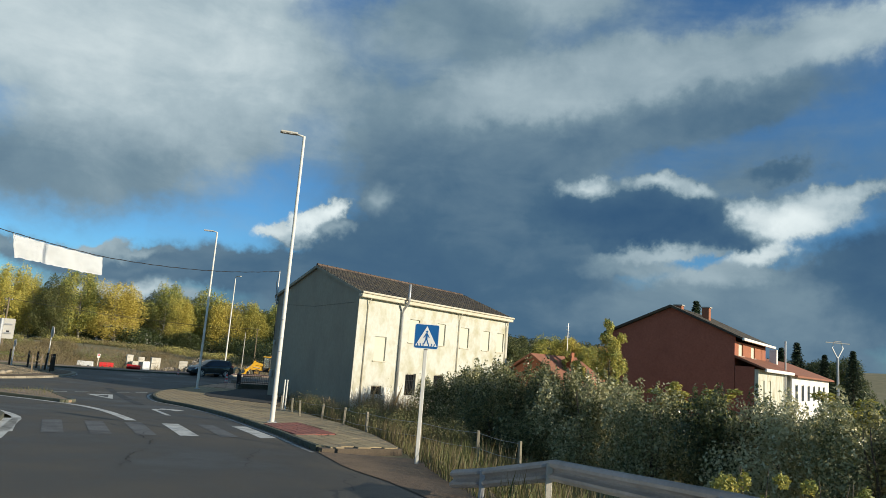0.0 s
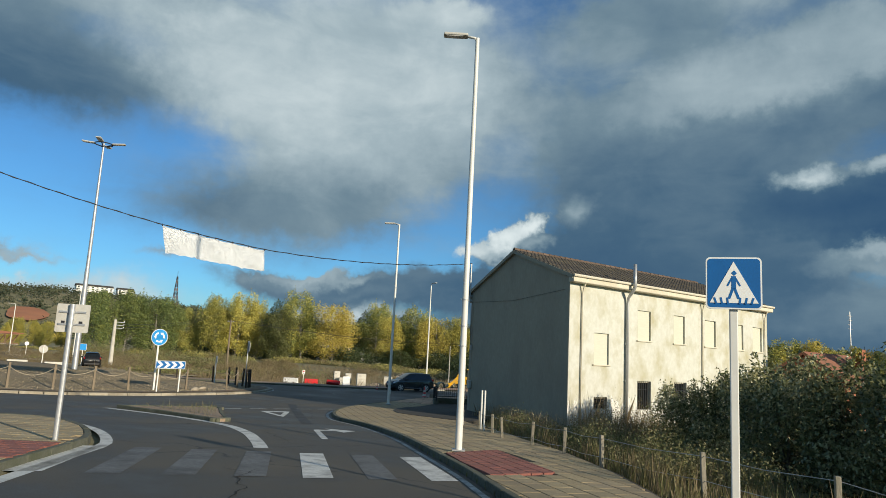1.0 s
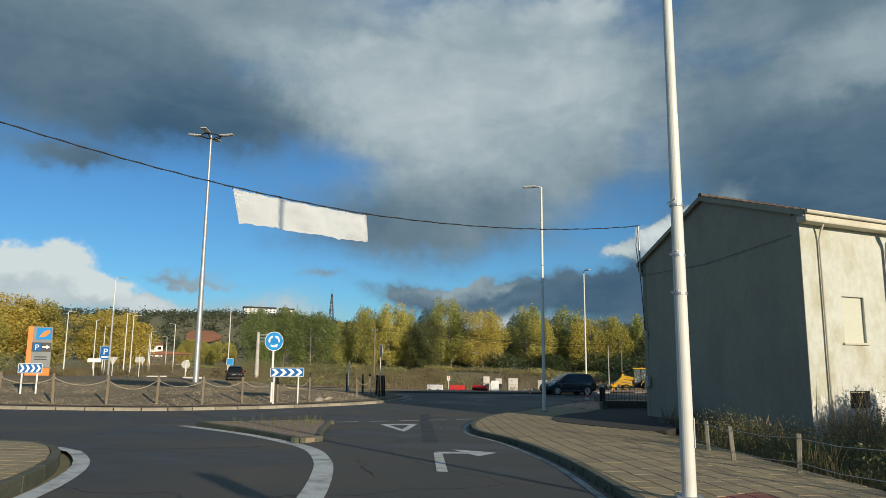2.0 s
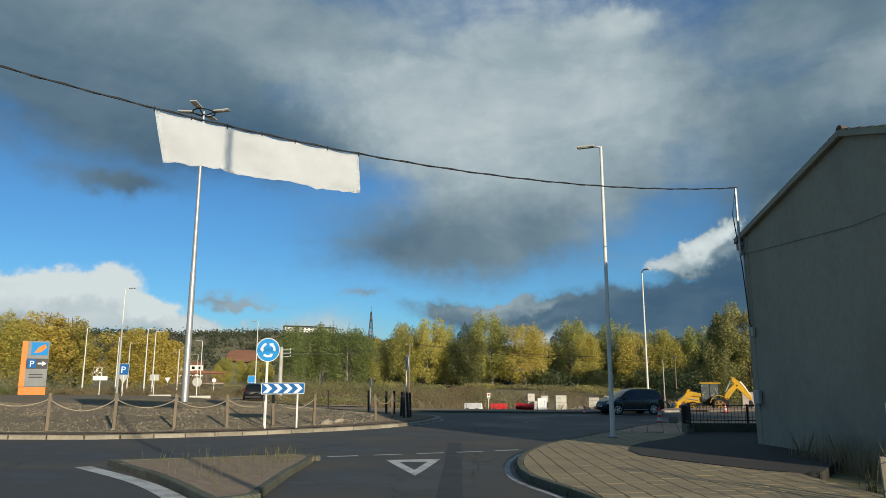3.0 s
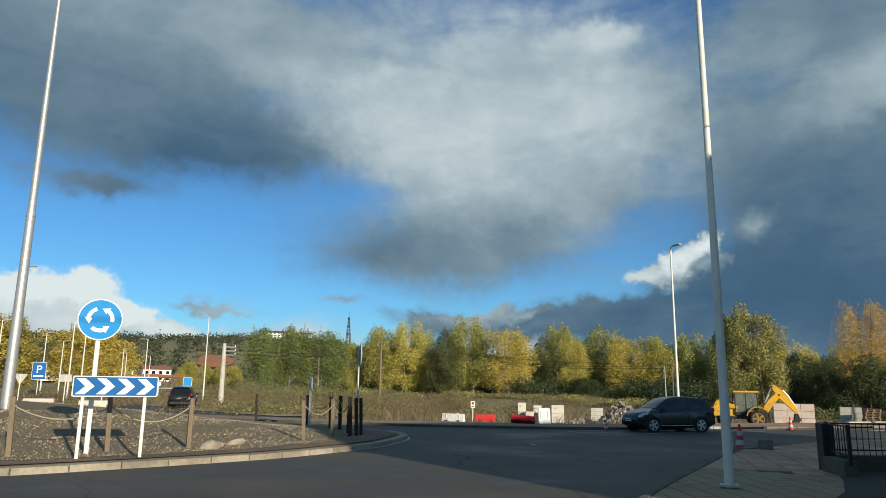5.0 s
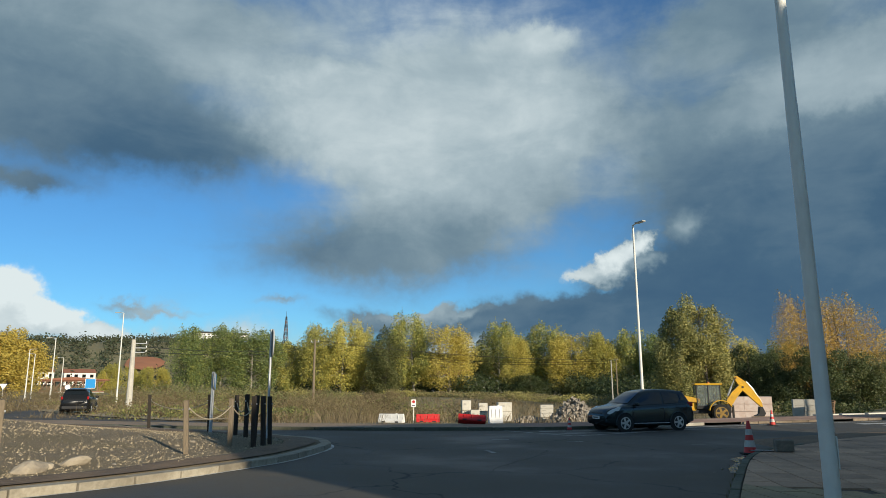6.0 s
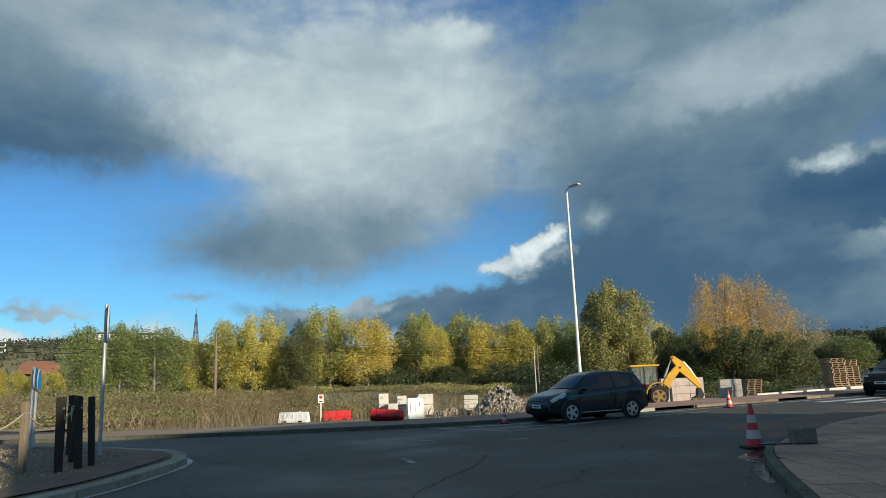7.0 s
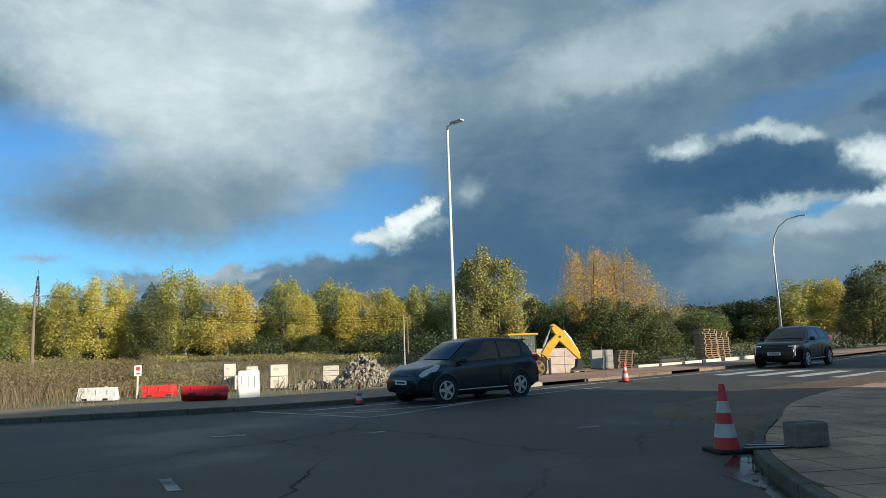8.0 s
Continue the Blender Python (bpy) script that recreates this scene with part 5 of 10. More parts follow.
    add_tube(bm, [(-0.15, HOUSE_W + 0.0, eave + 1.55), (-0.26, HOUSE_W + 0.08, eave + 0.8), (-0.12, HOUSE_W - 0.05, eave - 0.9), (-0.07, HOUSE_W - 0.12, 5.2), (-0.07, HOUSE_W - 0.14, 4.7), (-0.07, HOUSE_W - 0.3, 4.55)], 0.02, 6)
    add_tube(bm, [(-0.03, 0.3, eave - 0.55), (-0.03, HOUSE_W * 0.5, eave - 0.75), (-0.03, HOUSE_W - 0.2, eave - 0.55)], 0.006, 5)
    part("wall_cable", bm, CABLE, house)
    for ob in house.children_recursive:
        for v in ob.data.vertices:
            v.co.x += HOUSE_SKEW * v.co.y
    return house


cream_house()

# ---- street lamps ----
def street_lamp(x, y, z, top, heading, label, arm=0.5, r0=0.085, r1=0.05):
    """A tapered steel post with one flat head on a short arm that points along heading (degrees from +x)."""
    h = top - z
    lamp = thing("street_lamp", label, "street lamp", pose(x, y, z, 0, 0, heading), group="street lamps")
    bm = B()
    add_rod(bm, (0, 0, -0.1), (0, 0, h * 0.46), r0, (r0 + r1) / 2, sides=24)
    add_rod(bm, (0, 0, h * 0.46), (0, 0, h), (r0 + r1) / 2 * 0.96, r1, sides=24)
    pole = part("pole", bm, WHITE_METAL, lamp, smooth=False)
    bm = B()
    add_box(bm, (0.3, 0.3, 0.03), (0, 0, 0.015))
    part("base_plate", bm, GALV, lamp)
    bm = B()
    add_box(bm, (0.012, 0.09, 0.34), (-r0 - 0.0, 0, 0.75), bevel=0.004)
    part("service_hatch", bm, WHITE_METAL, pole)
    bm = B()
    add_tube(bm, [(0, 0, h - 0.12), (0.05, 0, h), (arm * 0.5, 0, h + 0.03)], 0.035)
    part("arm", bm, WHITE_METAL, lamp, smooth=True)
    bm = B()
    add_box(bm, (0.62, 0.24, 0.075), (arm * 0.5 + 0.3, 0, h + 0.05), bevel=0.03)
    head = part("lamp_head", bm, GREY_SIGN, lamp, "flat grey lamp head")
    bm = B()
    add_box(bm, (0.42, 0.17, 0.012), (arm * 0.5 + 0.33, 0, h + 0.009))
    part("lens", bm, LAMP_CLEAR, head)
    return lamp


street_lamp(-4.97, 25.23, g(0, 25.2) + 0.15, 11.1, 200, "tall white tapered street lamp on the slab pavement")
FIRST_LAMP = bpy.data.objects["street_lamp"]
for z_, l_ in ((2.4, 0.24), (2.87, 0.3), (3.5, 0.34)):
    bm = B()
    add_rod(bm, (0, 0, z_ - 0.015), (0, 0, z_ + 0.015), 0.083, 0.083, sides=20)
    add_tube(bm, [(0.08, 0, z_), (0.12, 0.1, z_ + 0.01), (0.05, l_, z_ + 0.015)], 0.006, 5)
    add_tube(bm, [(-0.08, 0, z_), (-0.1, -0.12, z_ - 0.01), (0.0, -l_ * 0.7, z_ - 0.02)], 0.006, 5)
    part("wire_strap", bm, GALV, FIRST_LAMP, "wire strap with loose ends")
street_lamp(-15.64, 45.97, g(0, 46) + 0.15, 10.56, 195, "tall white street lamp at the pavement corner")
street_lamp(-23.77, 74.07, land(-23.77, 74.07), 10.25, -35, "tall white street lamp on the earth beyond the kerb")


def quad_lamp():
    x, y = -36.35, 43.92
    z = on_island(x, y)
    h = 15.9 - z
    lamp = thing("mast_light", "tall galvanised mast with four lamp heads on the roundabout", "street lamp", pose(x, y, z, 0, 0, 30))
    bm = B()
    add_rod(bm, (0, 0, -0.2), (0, 0, h * 0.42), 0.17, 0.135, sides=24)
    add_rod(bm, (0, 0, h * 0.42), (0, 0, h), 0.12, 0.06, sides=24)
    part("mast", bm, GALV, lamp)
    bm = B()
    add_rod(bm, (0, 0, h * 0.42 - 0.1), (0, 0, h * 0.42 + 0.1), 0.15, 0.13, sides=24)
    part("joint_collar", bm, GALV, lamp)
    bm = B()
    res = [Vector((0.55 * math.cos(a), 0.55 * math.sin(a), h - 0.05)) for a in np.linspace(0, 2 * math.pi, 25)]
    add_tube(bm, res, 0.035, 6)
    for a in range(4):
        c, s = math.cos(a * math.pi / 2), math.sin(a * math.pi / 2)
        add_rod(bm, (0, 0, h - 0.25), (0.6 * c, 0.6 * s, h - 0.03), 0.03, sides=6)
    part("ring", bm, DARK_METAL, lamp, "dark ring frame")
    for a in range(4):
        bm = B()
        rot = Matrix.Rotation(a * math.pi / 2, 4, "Z") @ Matrix.Translation((0.95, 0, h + 0.02)) @ Matrix.Rotation(-0.08, 4, "Y")
        add_box(bm, (0.8, 0.34, 0.08), (0, 0, 0), rot, bevel=0.03)
        hd = part("lamp_head", bm, GREY_SIGN, lamp)
        bm = B()
        add_box(bm, (0.5, 0.24, 0.012), (0.05, 0, -0.046), rot)
        part("lens", bm, LAMP_CLEAR, hd)
    return lamp


quad_lamp()


# ---- road signs ----
def disc(bm, r, t, m, sides=40):
    bmesh.ops.create_cone(bm, cap_ends=True, segments=sides, radius1=r, radius2=r, depth=t, matrix=m)
    return bm


def sign_post(parent, h, r=0.04, x=0.0, y=0.04, mat_=None):
    bm = B()
    add_box(bm, (r * 2, r * 1.2, h + 0.15), (x, y, (h - 0.15) / 2), bevel=0.01)
    return part("post", bm, mat_ or WHITE_METAL, parent)


FACE = Matrix.Rotation(radians(90), 4, "X")      # lays a plan outline upright, facing -y


def plate(bm, outline, y0, t=0.004):
    add_prism(bm, outline, 0, t, Matrix.Translation((0, y0, 0)) @ FACE)
    return bm


def rounded(w, h, r, cz, n=5):
    pts = []
    for cx, cy, a0 in ((w / 2 - r, h / 2 - r, 0), (-w / 2 + r, h / 2 - r, 90), (-w / 2 + r, -h / 2 + r, 180), (w / 2 - r, -h / 2 + r, 270)):
        for k in range(n + 1):
            a = radians(a0 + 90 * k / n)
            pts.append((cx + r * math.cos(a), cz + cy + r * math.sin(a)))
    return pts


def crossing_sign(x, y, z, heading):
    s = thing("crossing_sign", "square blue pedestrian crossing sign on a white post in the verge", "road sign", pose(x, y, z, 0, 0, heading))
    sign_post(s, 3.3, 0.045)
    c, w = 3.02, 0.6
    bm = B()
    plate(bm, rounded(w, w, 0.05, c), 0.0, 0.03)
    pl = part("plate", bm, SIGN_WHITE, s, "white-edged plate")
    bm = B()
    plate(bm, rounded(w - 0.035, w - 0.035, 0.04, c), -0.03, 0.003)
    part("blue_field", bm, SIGN_BLUE, pl)
    bm = B()
    plate(bm, [(-0.26, c - 0.23), (0.26, c - 0.23), (0.0, c + 0.25)], -0.034, 0.003)
    part("white_triangle", bm, SIGN_WHITE, pl)
    # the pictogram as plain bars
    bm = B()
    for px, pz, sx, sz, a in ((0.0, c + 0.005, 0.05, 0.15, 0), (0.005, c + 0.115, 0.045, 0.045, 45), (-0.03, c - 0.12, 0.028, 0.13, 20), (0.03, c - 0.12, 0.028, 0.13, -20), (-0.045, c + 0.01, 0.018, 0.1, 28), (0.045, c + 0.01, 0.018, 0.1, -28)):
        mm = Matrix.Translation((px, -0.0385, pz)) @ Matrix.Rotation(radians(a), 4, "Y")
        add_box(bm, (sx, 0.003, sz), (0, 0, 0), mm)
    for k in range(7):
        mm = Matrix.Translation((-0.2 + k * 0.066, -0.0385, c - 0.205)) @ Matrix.Rotation(radians(-18 + 6 * k), 4, "Y")
        if abs(k - 3) > 0:
            add_box(bm, (0.022, 0.003, 0.075), (0, 0, 0), mm)
    part("pictogram", bm, SIGN_BLUE, pl)
    for dz in (-0.15, 0.15):
        bm = B()
        add_box(bm, (0.3, 0.03, 0.04), (0, 0.02, c + dz))
        part("bracket", bm, GALV, pl)
    return s


crossing_sign(0.52, 17.95, g(0, 17.95) - 0.02, 2)


def ring_arrows(bm, c, y0, r=0.25, w=0.085):
    """Three arrows that chase one another round a circle."""
    for k in range(3):
        a0 = radians(90 + 120 * k + 20)
        a1 = a0 + radians(62)
        pts = []
        n = 8
        for i in range(n + 1):
            a = a0 + (a1 - a0) * i / n
            pts.append(((r + w / 2) * math.cos(a), c + (r + w / 2) * math.sin(a)))
        tip = a1 + radians(32)
        head = [((r + w) * math.cos(a1), c + (r + w) * math.sin(a1)), (r * math.cos(tip), c + r * math.sin(tip)), ((r - w) * math.cos(a1), c + (r - w) * math.sin(a1))]
        for i in range(n, -1, -1):
            a = a0 + (a1 - a0) * i / n
            if i == n:
                pts += head
            pts.append(((r - w / 2) * math.cos(a), c + (r - w / 2) * math.sin(a)))
        plate(bm, pts, y0, 0.003)
    return bm


def roundabout_sign(x, y, z, heading, top, label):
    h = top - z
    s = thing("roundabout_sign", label, "road sign", pose(x, y, z, 0, 0, heading))
    sign_post(s, h - 0.05, 0.05)
    r = 0.47
    c = h - r
    bm = B()
    disc(bm, r, 0.03, Matrix.Translation((0, -0.01, c)) @ Matrix.Rotation(radians(90), 4, "X"))
    pl = part("plate", bm, SIGN_WHITE, s, "round plate with white rim")
    bm = B()
    disc(bm, r - 0.025, 0.004, Matrix.Translation((0, -0.027, c)) @ Matrix.Rotation(radians(90), 4, "X"))
    part("blue_field", bm, SIGN_CYAN, pl)
    bm = B()
    ring_arrows(bm, c, -0.0295)
    part("arrow_ring", bm, SIGN_WHITE, pl)
    return s


def chevron_board(x, y, z, heading, w, h, top, count, posts, label, flip=1):
    s = thing("chevron_board", label, "road sign", pose(x, y, z, 0, 0, heading))
    c = top - z - h / 2
    for px in posts:
        sign_post(s, c + h * 0.35, 0.035, px, 0.05)
    bm = B()
    plate(bm, rounded(w, h, 0.04, c), 0.0, 0.03)
    pl = part("board", bm, SIGN_WHITE, s, "white-edged blue board")
    bm = B()
    plate(bm, rounded(w - 0.04, h - 0.04, 0.03, c), -0.03, 0.003)
    part("blue_field", bm, SIGN_BLUE, pl)
    step = (w - 0.1) / count
    for k in range(count):
        bm = B()
        x0 = -w / 2 + 0.06 + k * step
        a, q = step * 0.45, step * 0.46
        hh = h / 2 - 0.05
        pts = [(x0, c - hh), (x0 + a, c - hh), (x0 + a + q, c), (x0 + a, c + hh), (x0, c + hh), (x0 + q, c)]
        if flip < 0:
            pts = [(-px, pz) for px, pz in pts][::-1]
        plate(bm, pts, -0.034, 0.003)
        part("chevron", bm, SIGN_WHITE, pl)
    return s


Z_SIGN = on_island(-27.6, 41.0)
HEAD_SIGN = 63
roundabout_sign(-28.25, 41.85, Z_SIGN, HEAD_SIGN, 3.83, "round blue roundabout sign on a white post on the island")
chevron_board(-27.16, 41.72, Z_SIGN, HEAD_SIGN, 1.68, 0.43, 2.08, 4, (0.6, -0.62), "blue and white chevron board on two posts on the island")


def square_back_sign():
    """Seen from behind: plain grey plates on a post."""
    x, y = -11.27, 19.8
    z = g(x, y) + 0.15
    s = thing("road_sign", "grey back of a rectangular road sign on a flaking grey post", "road sign", pose(x, y, z, 0, 0, 205))
    bm = B()
    add_rod(bm, (0, 0, -0.1), (0, 0, 2.55), 0.05, sides=14)
    part("post", bm, GALV, s, "galvanised post with flaking paint")
    bm = B()
    plate(bm, rounded(0.62, 0.55, 0.03, 2.28), -0.06, 0.02)
    pl = part("plate", bm, GREY_SIGN, s)
    for dz in (-0.12, 0.12):
        bm = B()
        add_box(bm, (0.5, 0.03, 0.035), (0, -0.045, 2.28 + dz))
        part("bracket", bm, GALV, pl)
    for px in (-0.16, 0.17):
        bm = B()
        add_box(bm, (0.07, 0.003, 0.05), (px, -0.0585, 2.2))
        part("label_bar", bm, SIGN_BLACK, pl)


square_back_sign()


# ---- overhead cable with a blank white banner ----
def cable_point(s):
    """Along the cable from the house mast (s = 0) past the banner (s about 1) and on."""
    far = max(s, 0.735)
    p = Vector((-10.65 - 7.75 * far, 42.7 - 12.3 * far, 7.3 - 1.54 * far + 1.65 * far * far))
    if s < 0.735:
        f = s / 0.735
        p = Vector((-11.1, 45.85, 8.27)).lerp(p, f) - Vector((0, 0, 1.2 * f * (1 - f)))
    return p


def overhead_cable():
    bm = B()
    pts = [cable_point(2.3 * i / 60) for i in range(61)]
    add_tube(bm, pts, 0.016, 6)
    tw = []
    for i in range(401):
        p = cable_point(2.3 * i / 400)
        a = i * 0.55
        tw.append(p + Vector((0.02 * math.cos(a), 0.0, 0.02 * math.sin(a))))
    add_tube(bm, tw, 0.01, 5)
    ob = solid("overhead_cable", bm, CABLE, "black twisted overhead cable strung across the road", "cable", smooth=True)
    return ob


overhead_cable()


def banner():
    bm = B()
    s0, s1 = 0.735, 1.02
    nx, nz = 36, 12
    grid = []
    for i in range(nx + 1):
        p = cable_point(s0 + (s1 - s0) * i / nx)
        drop = 0.88 + 0.1 * i / nx + 0.012 * math.sin(i * 0.9) + 0.05 * noise.noise((i * 0.7, 4.2, 0)) + 0.05 * smoothstep(nx * 0.85, nx, i)
        row = []
        for k in range(nz + 1):
            f = k / nz
            w = 0.07 * f * math.sin(i * 0.45 + f * 2) + 0.03 * noise.noise((i * 0.3, f * 3, 0))
            scallop = -0.03 * abs(math.sin(i * math.pi / 6)) * (1 - f) ** 3
            along_ = 0.2 * f * smoothstep(nx * 0.75, nx, i)
            q = p + Vector((w * 0.8 + 0.05 * f + along_ * 0.53, -w * 0.5 + along_ * 0.85, -0.03 - drop * f + scallop))
            row.append(bm.verts.new(q))
        grid.append(row)
    for i in range(nx):
        for k in range(nz):
            bm.faces.new((grid[i][k], grid[i + 1][k], grid[i + 1][k + 1], grid[i][k + 1]))
    bmesh.ops.solidify(bm, geom=bm.faces[:], thickness=0.035)
    root = thing("banner", "blank white cloth banner hanging from the overhead cable", "banner", Matrix())
    part("cloth", bm, CLOTH, root, smooth=True)
    for i in range(0, nx + 1, 6):
        bm = B()
        p = cable_point(s0 + (s1 - s0) * i / nx)
        add_rod(bm, p + Vector((0, 0, 0.03)), p + Vector((0, 0, -0.06)), 0.016, sides=6)
        part("tie", bm, CABLE, root)


banner()

# ---- plants ----
def leaf_mesh(name, pts, size, material_, up=0.3, seed=1, lens=1.6, three=False, out=None):
    """Many small folded leaves at pts (n x 3), turned at random."""
    rng = np.random.default_rng(seed)
    n = len(pts)
    nrm = rng.normal(size=(n, 3))
    nrm[:, 2] = np.abs(nrm[:, 2]) + up
    if out is not None:
        nrm = rng.normal(size=(n, 3)) * 0.75 + out
    nrm /= np.linalg.norm(nrm, axis=1)[:, None]
    ref = rng.normal(size=(n, 3))
    a = np.cross(nrm, ref)
    a /= np.linalg.norm(a, axis=1)[:, None]
    b = np.cross(nrm, a)
    s = size * rng.uniform(0.6, 1.3, (n, 1))
    p = np.asarray(pts)
    if three:
        v = np.stack([p - a * s * lens / 2 - b * s / 2, p + a * s * lens / 2 + nrm * s * 0.2, p + b * s * 0.7], axis=1).reshape(-1, 3)
        f = np.arange(n * 3).reshape(n, 3)
    else:
        v = np.stack([p - a * s * lens / 2, p - b * s / 2 + nrm * s * 0.15, p + a * s * lens / 2, p + b * s / 2 + nrm * s * 0.15], axis=1).reshape(-1, 3)
        f = np.arange(n * 4).reshape(n, 4)
    me = bpy.data.meshes.new(name)
    me.from_pydata(v.tolist(), [], f.tolist())
    me.materials.append(material_)
    return me


def lobe_points(lobes, n, rng):
    """Points scattered in and near the skins of ellipsoid lobes (centre, radii)."""
    vol = np.array([l[1][0] * l[1][1] * l[1][2] for l in lobes]) ** 0.75
    pick = rng.choice(len(lobes), size=n, p=vol / vol.sum())
    c = np.array([l[0] for l in lobes])[pick]
    r = np.array([l[1] for l in lobes])[pick]
    d = rng.normal(size=(n, 3))
    d /= np.linalg.norm(d, axis=1)[:, None]
    rad = np.clip(rng.normal(0.84, 0.17, (n, 1)), 0.2, 1.2)
    return c + d * r * rad, d


def tree(name, label, category, h, spread, leaf, leaf_size, n, seed, bare=0.22, bark=None, lobes_n=16, stem=0.16, shape="oval", group="", stems=1, tall=1.0, shoots=0):
    """Trunk and limbs as one tapered mesh, crown of single leaves in clumps. Built at the origin."""
    rng = np.random.default_rng(seed)
    root = thing(name, label, category, Matrix(), group)
    bm = B()
    lobes = []
    for s in range(stems):
        off = Vector((rng.uniform(-1, 1), rng.uniform(-1, 1), 0)) * (spread * 0.35 if stems > 1 else 0)
        lean = Vector((rng.uniform(-0.06, 0.06), rng.uniform(-0.06, 0.06), 1))
        base = off * 0.4
        pts, rad = [], []
        for i in range(7):
            f = i / 6
            q = base + off * 0.6 * f + Vector((lean.x * f * h, lean.y * f * h, h * 0.92 * f - 0.15))
            q += Vector((rng.normal(), rng.normal(), 0)) * 0.04 * h * 0.2 * f
            pts.append(q)
            rad.append(stem * (1 - 0.86 * f))
        add_tube(bm, pts, rad, 7)
        for k in range(lobes_n // stems):
            f = bare + (0.98 - bare) * (k + rng.uniform(0.2, 0.8)) / (lobes_n // stems)
            if shape == "oval":
                width = spread * (0.35 + 0.65 * math.sin(math.pi * min(1, (f - bare) / (1 - bare) * 0.82 + 0.14)))
            elif shape == "dome":
                u = (f - bare) / (1 - bare)
                width = spread * (0.62 + 0.38 * min(1, u / 0.3)) * (1 if u < 0.55 else math.sqrt(max(0.22, 1 - ((u - 0.55) / 0.47) ** 2)))
            elif shape == "round":
                width = spread * math.sqrt(max(0.08, 1 - (2 * (f - bare) / (1 - bare) - 0.85) ** 2 * 0.8))
            else:
                width = spread * (1.05 - (f - bare) / (1 - bare) * 0.95)
            a = rng.uniform(0, 2 * math.pi)
            at = pts[0].lerp(pts[-1], f)
            reach = width * rng.uniform(0.3, 0.85)
            c = at + Vector((math.cos(a) * reach, math.sin(a) * reach, rng.uniform(-0.02, 0.05) * h))
            add_tube(bm, [at - Vector((0, 0, h * 0.07)), at.lerp(c, 0.5) + Vector((0, 0, -0.01 * h)), c], [stem * 0.34 * (1.1 - f), stem * 0.22 * (1.1 - f), stem * 0.06], 5)
            s_ = (width * rng.uniform(0.2, 0.38)) if shape != "dome" else (0.5 * width + 0.5 * spread) * rng.uniform(0.2, 0.36)
            lobes.append((tuple(c), (s_, s_, s_ * rng.uniform(0.9, 1.5) * tall)))
    heads = sorted(lobes, key=lambda q: -q[0][2])[: max(1, len(lobes) // 2)]
    for k in range(shoots):
        c, r = heads[k % len(heads)]
        a = rng.uniform(0, 2 * math.pi)
        up = r[2] * rng.uniform(0.8, 1.35)
        w_ = r[0] * rng.uniform(0.14, 0.24)
        at = (c[0] + math.cos(a) * r[0] * 0.7 * rng.uniform(0, 1), c[1] + math.sin(a) * r[0] * 0.7 * rng.uniform(0, 1), c[2] + up * 0.7)
        lobes.append((at, (w_, w_, up * 0.5)))
    part("trunk", bm, bark or BARK, root, smooth=True)
    pts, out = lobe_points(lobes, n, rng)
    out = out[pts[:, 2] > 0.03 * h]
    pts = pts[pts[:, 2] > 0.03 * h]
    ob = new("crown", leaf_mesh("crown", pts, leaf_size, leaf, seed=seed, three=True, out=out))
    ob.parent = root
    return root


PLANTED = set()


def plant(k, x, y, s, turn):
    """Sets a tree of kind k: the first is the built one, the others are copies."""
    z = land(x, min(y, 400)) - 0.1
    m = Matrix.Translation((x, y, z)) @ Matrix.Rotation(radians(turn), 4, "Z")
    ob = KINDS[k]
    s = s if isinstance(s, Vector) else Vector((s, s, s))
    if k not in PLANTED:
        PLANTED.add(k)
        ob.matrix_basis = m @ Matrix.Diagonal((*s, 1))
    else:
        keep = ob.scale.copy()
        ob.scale = s
        copy_thing(ob, m)
        ob.scale = keep


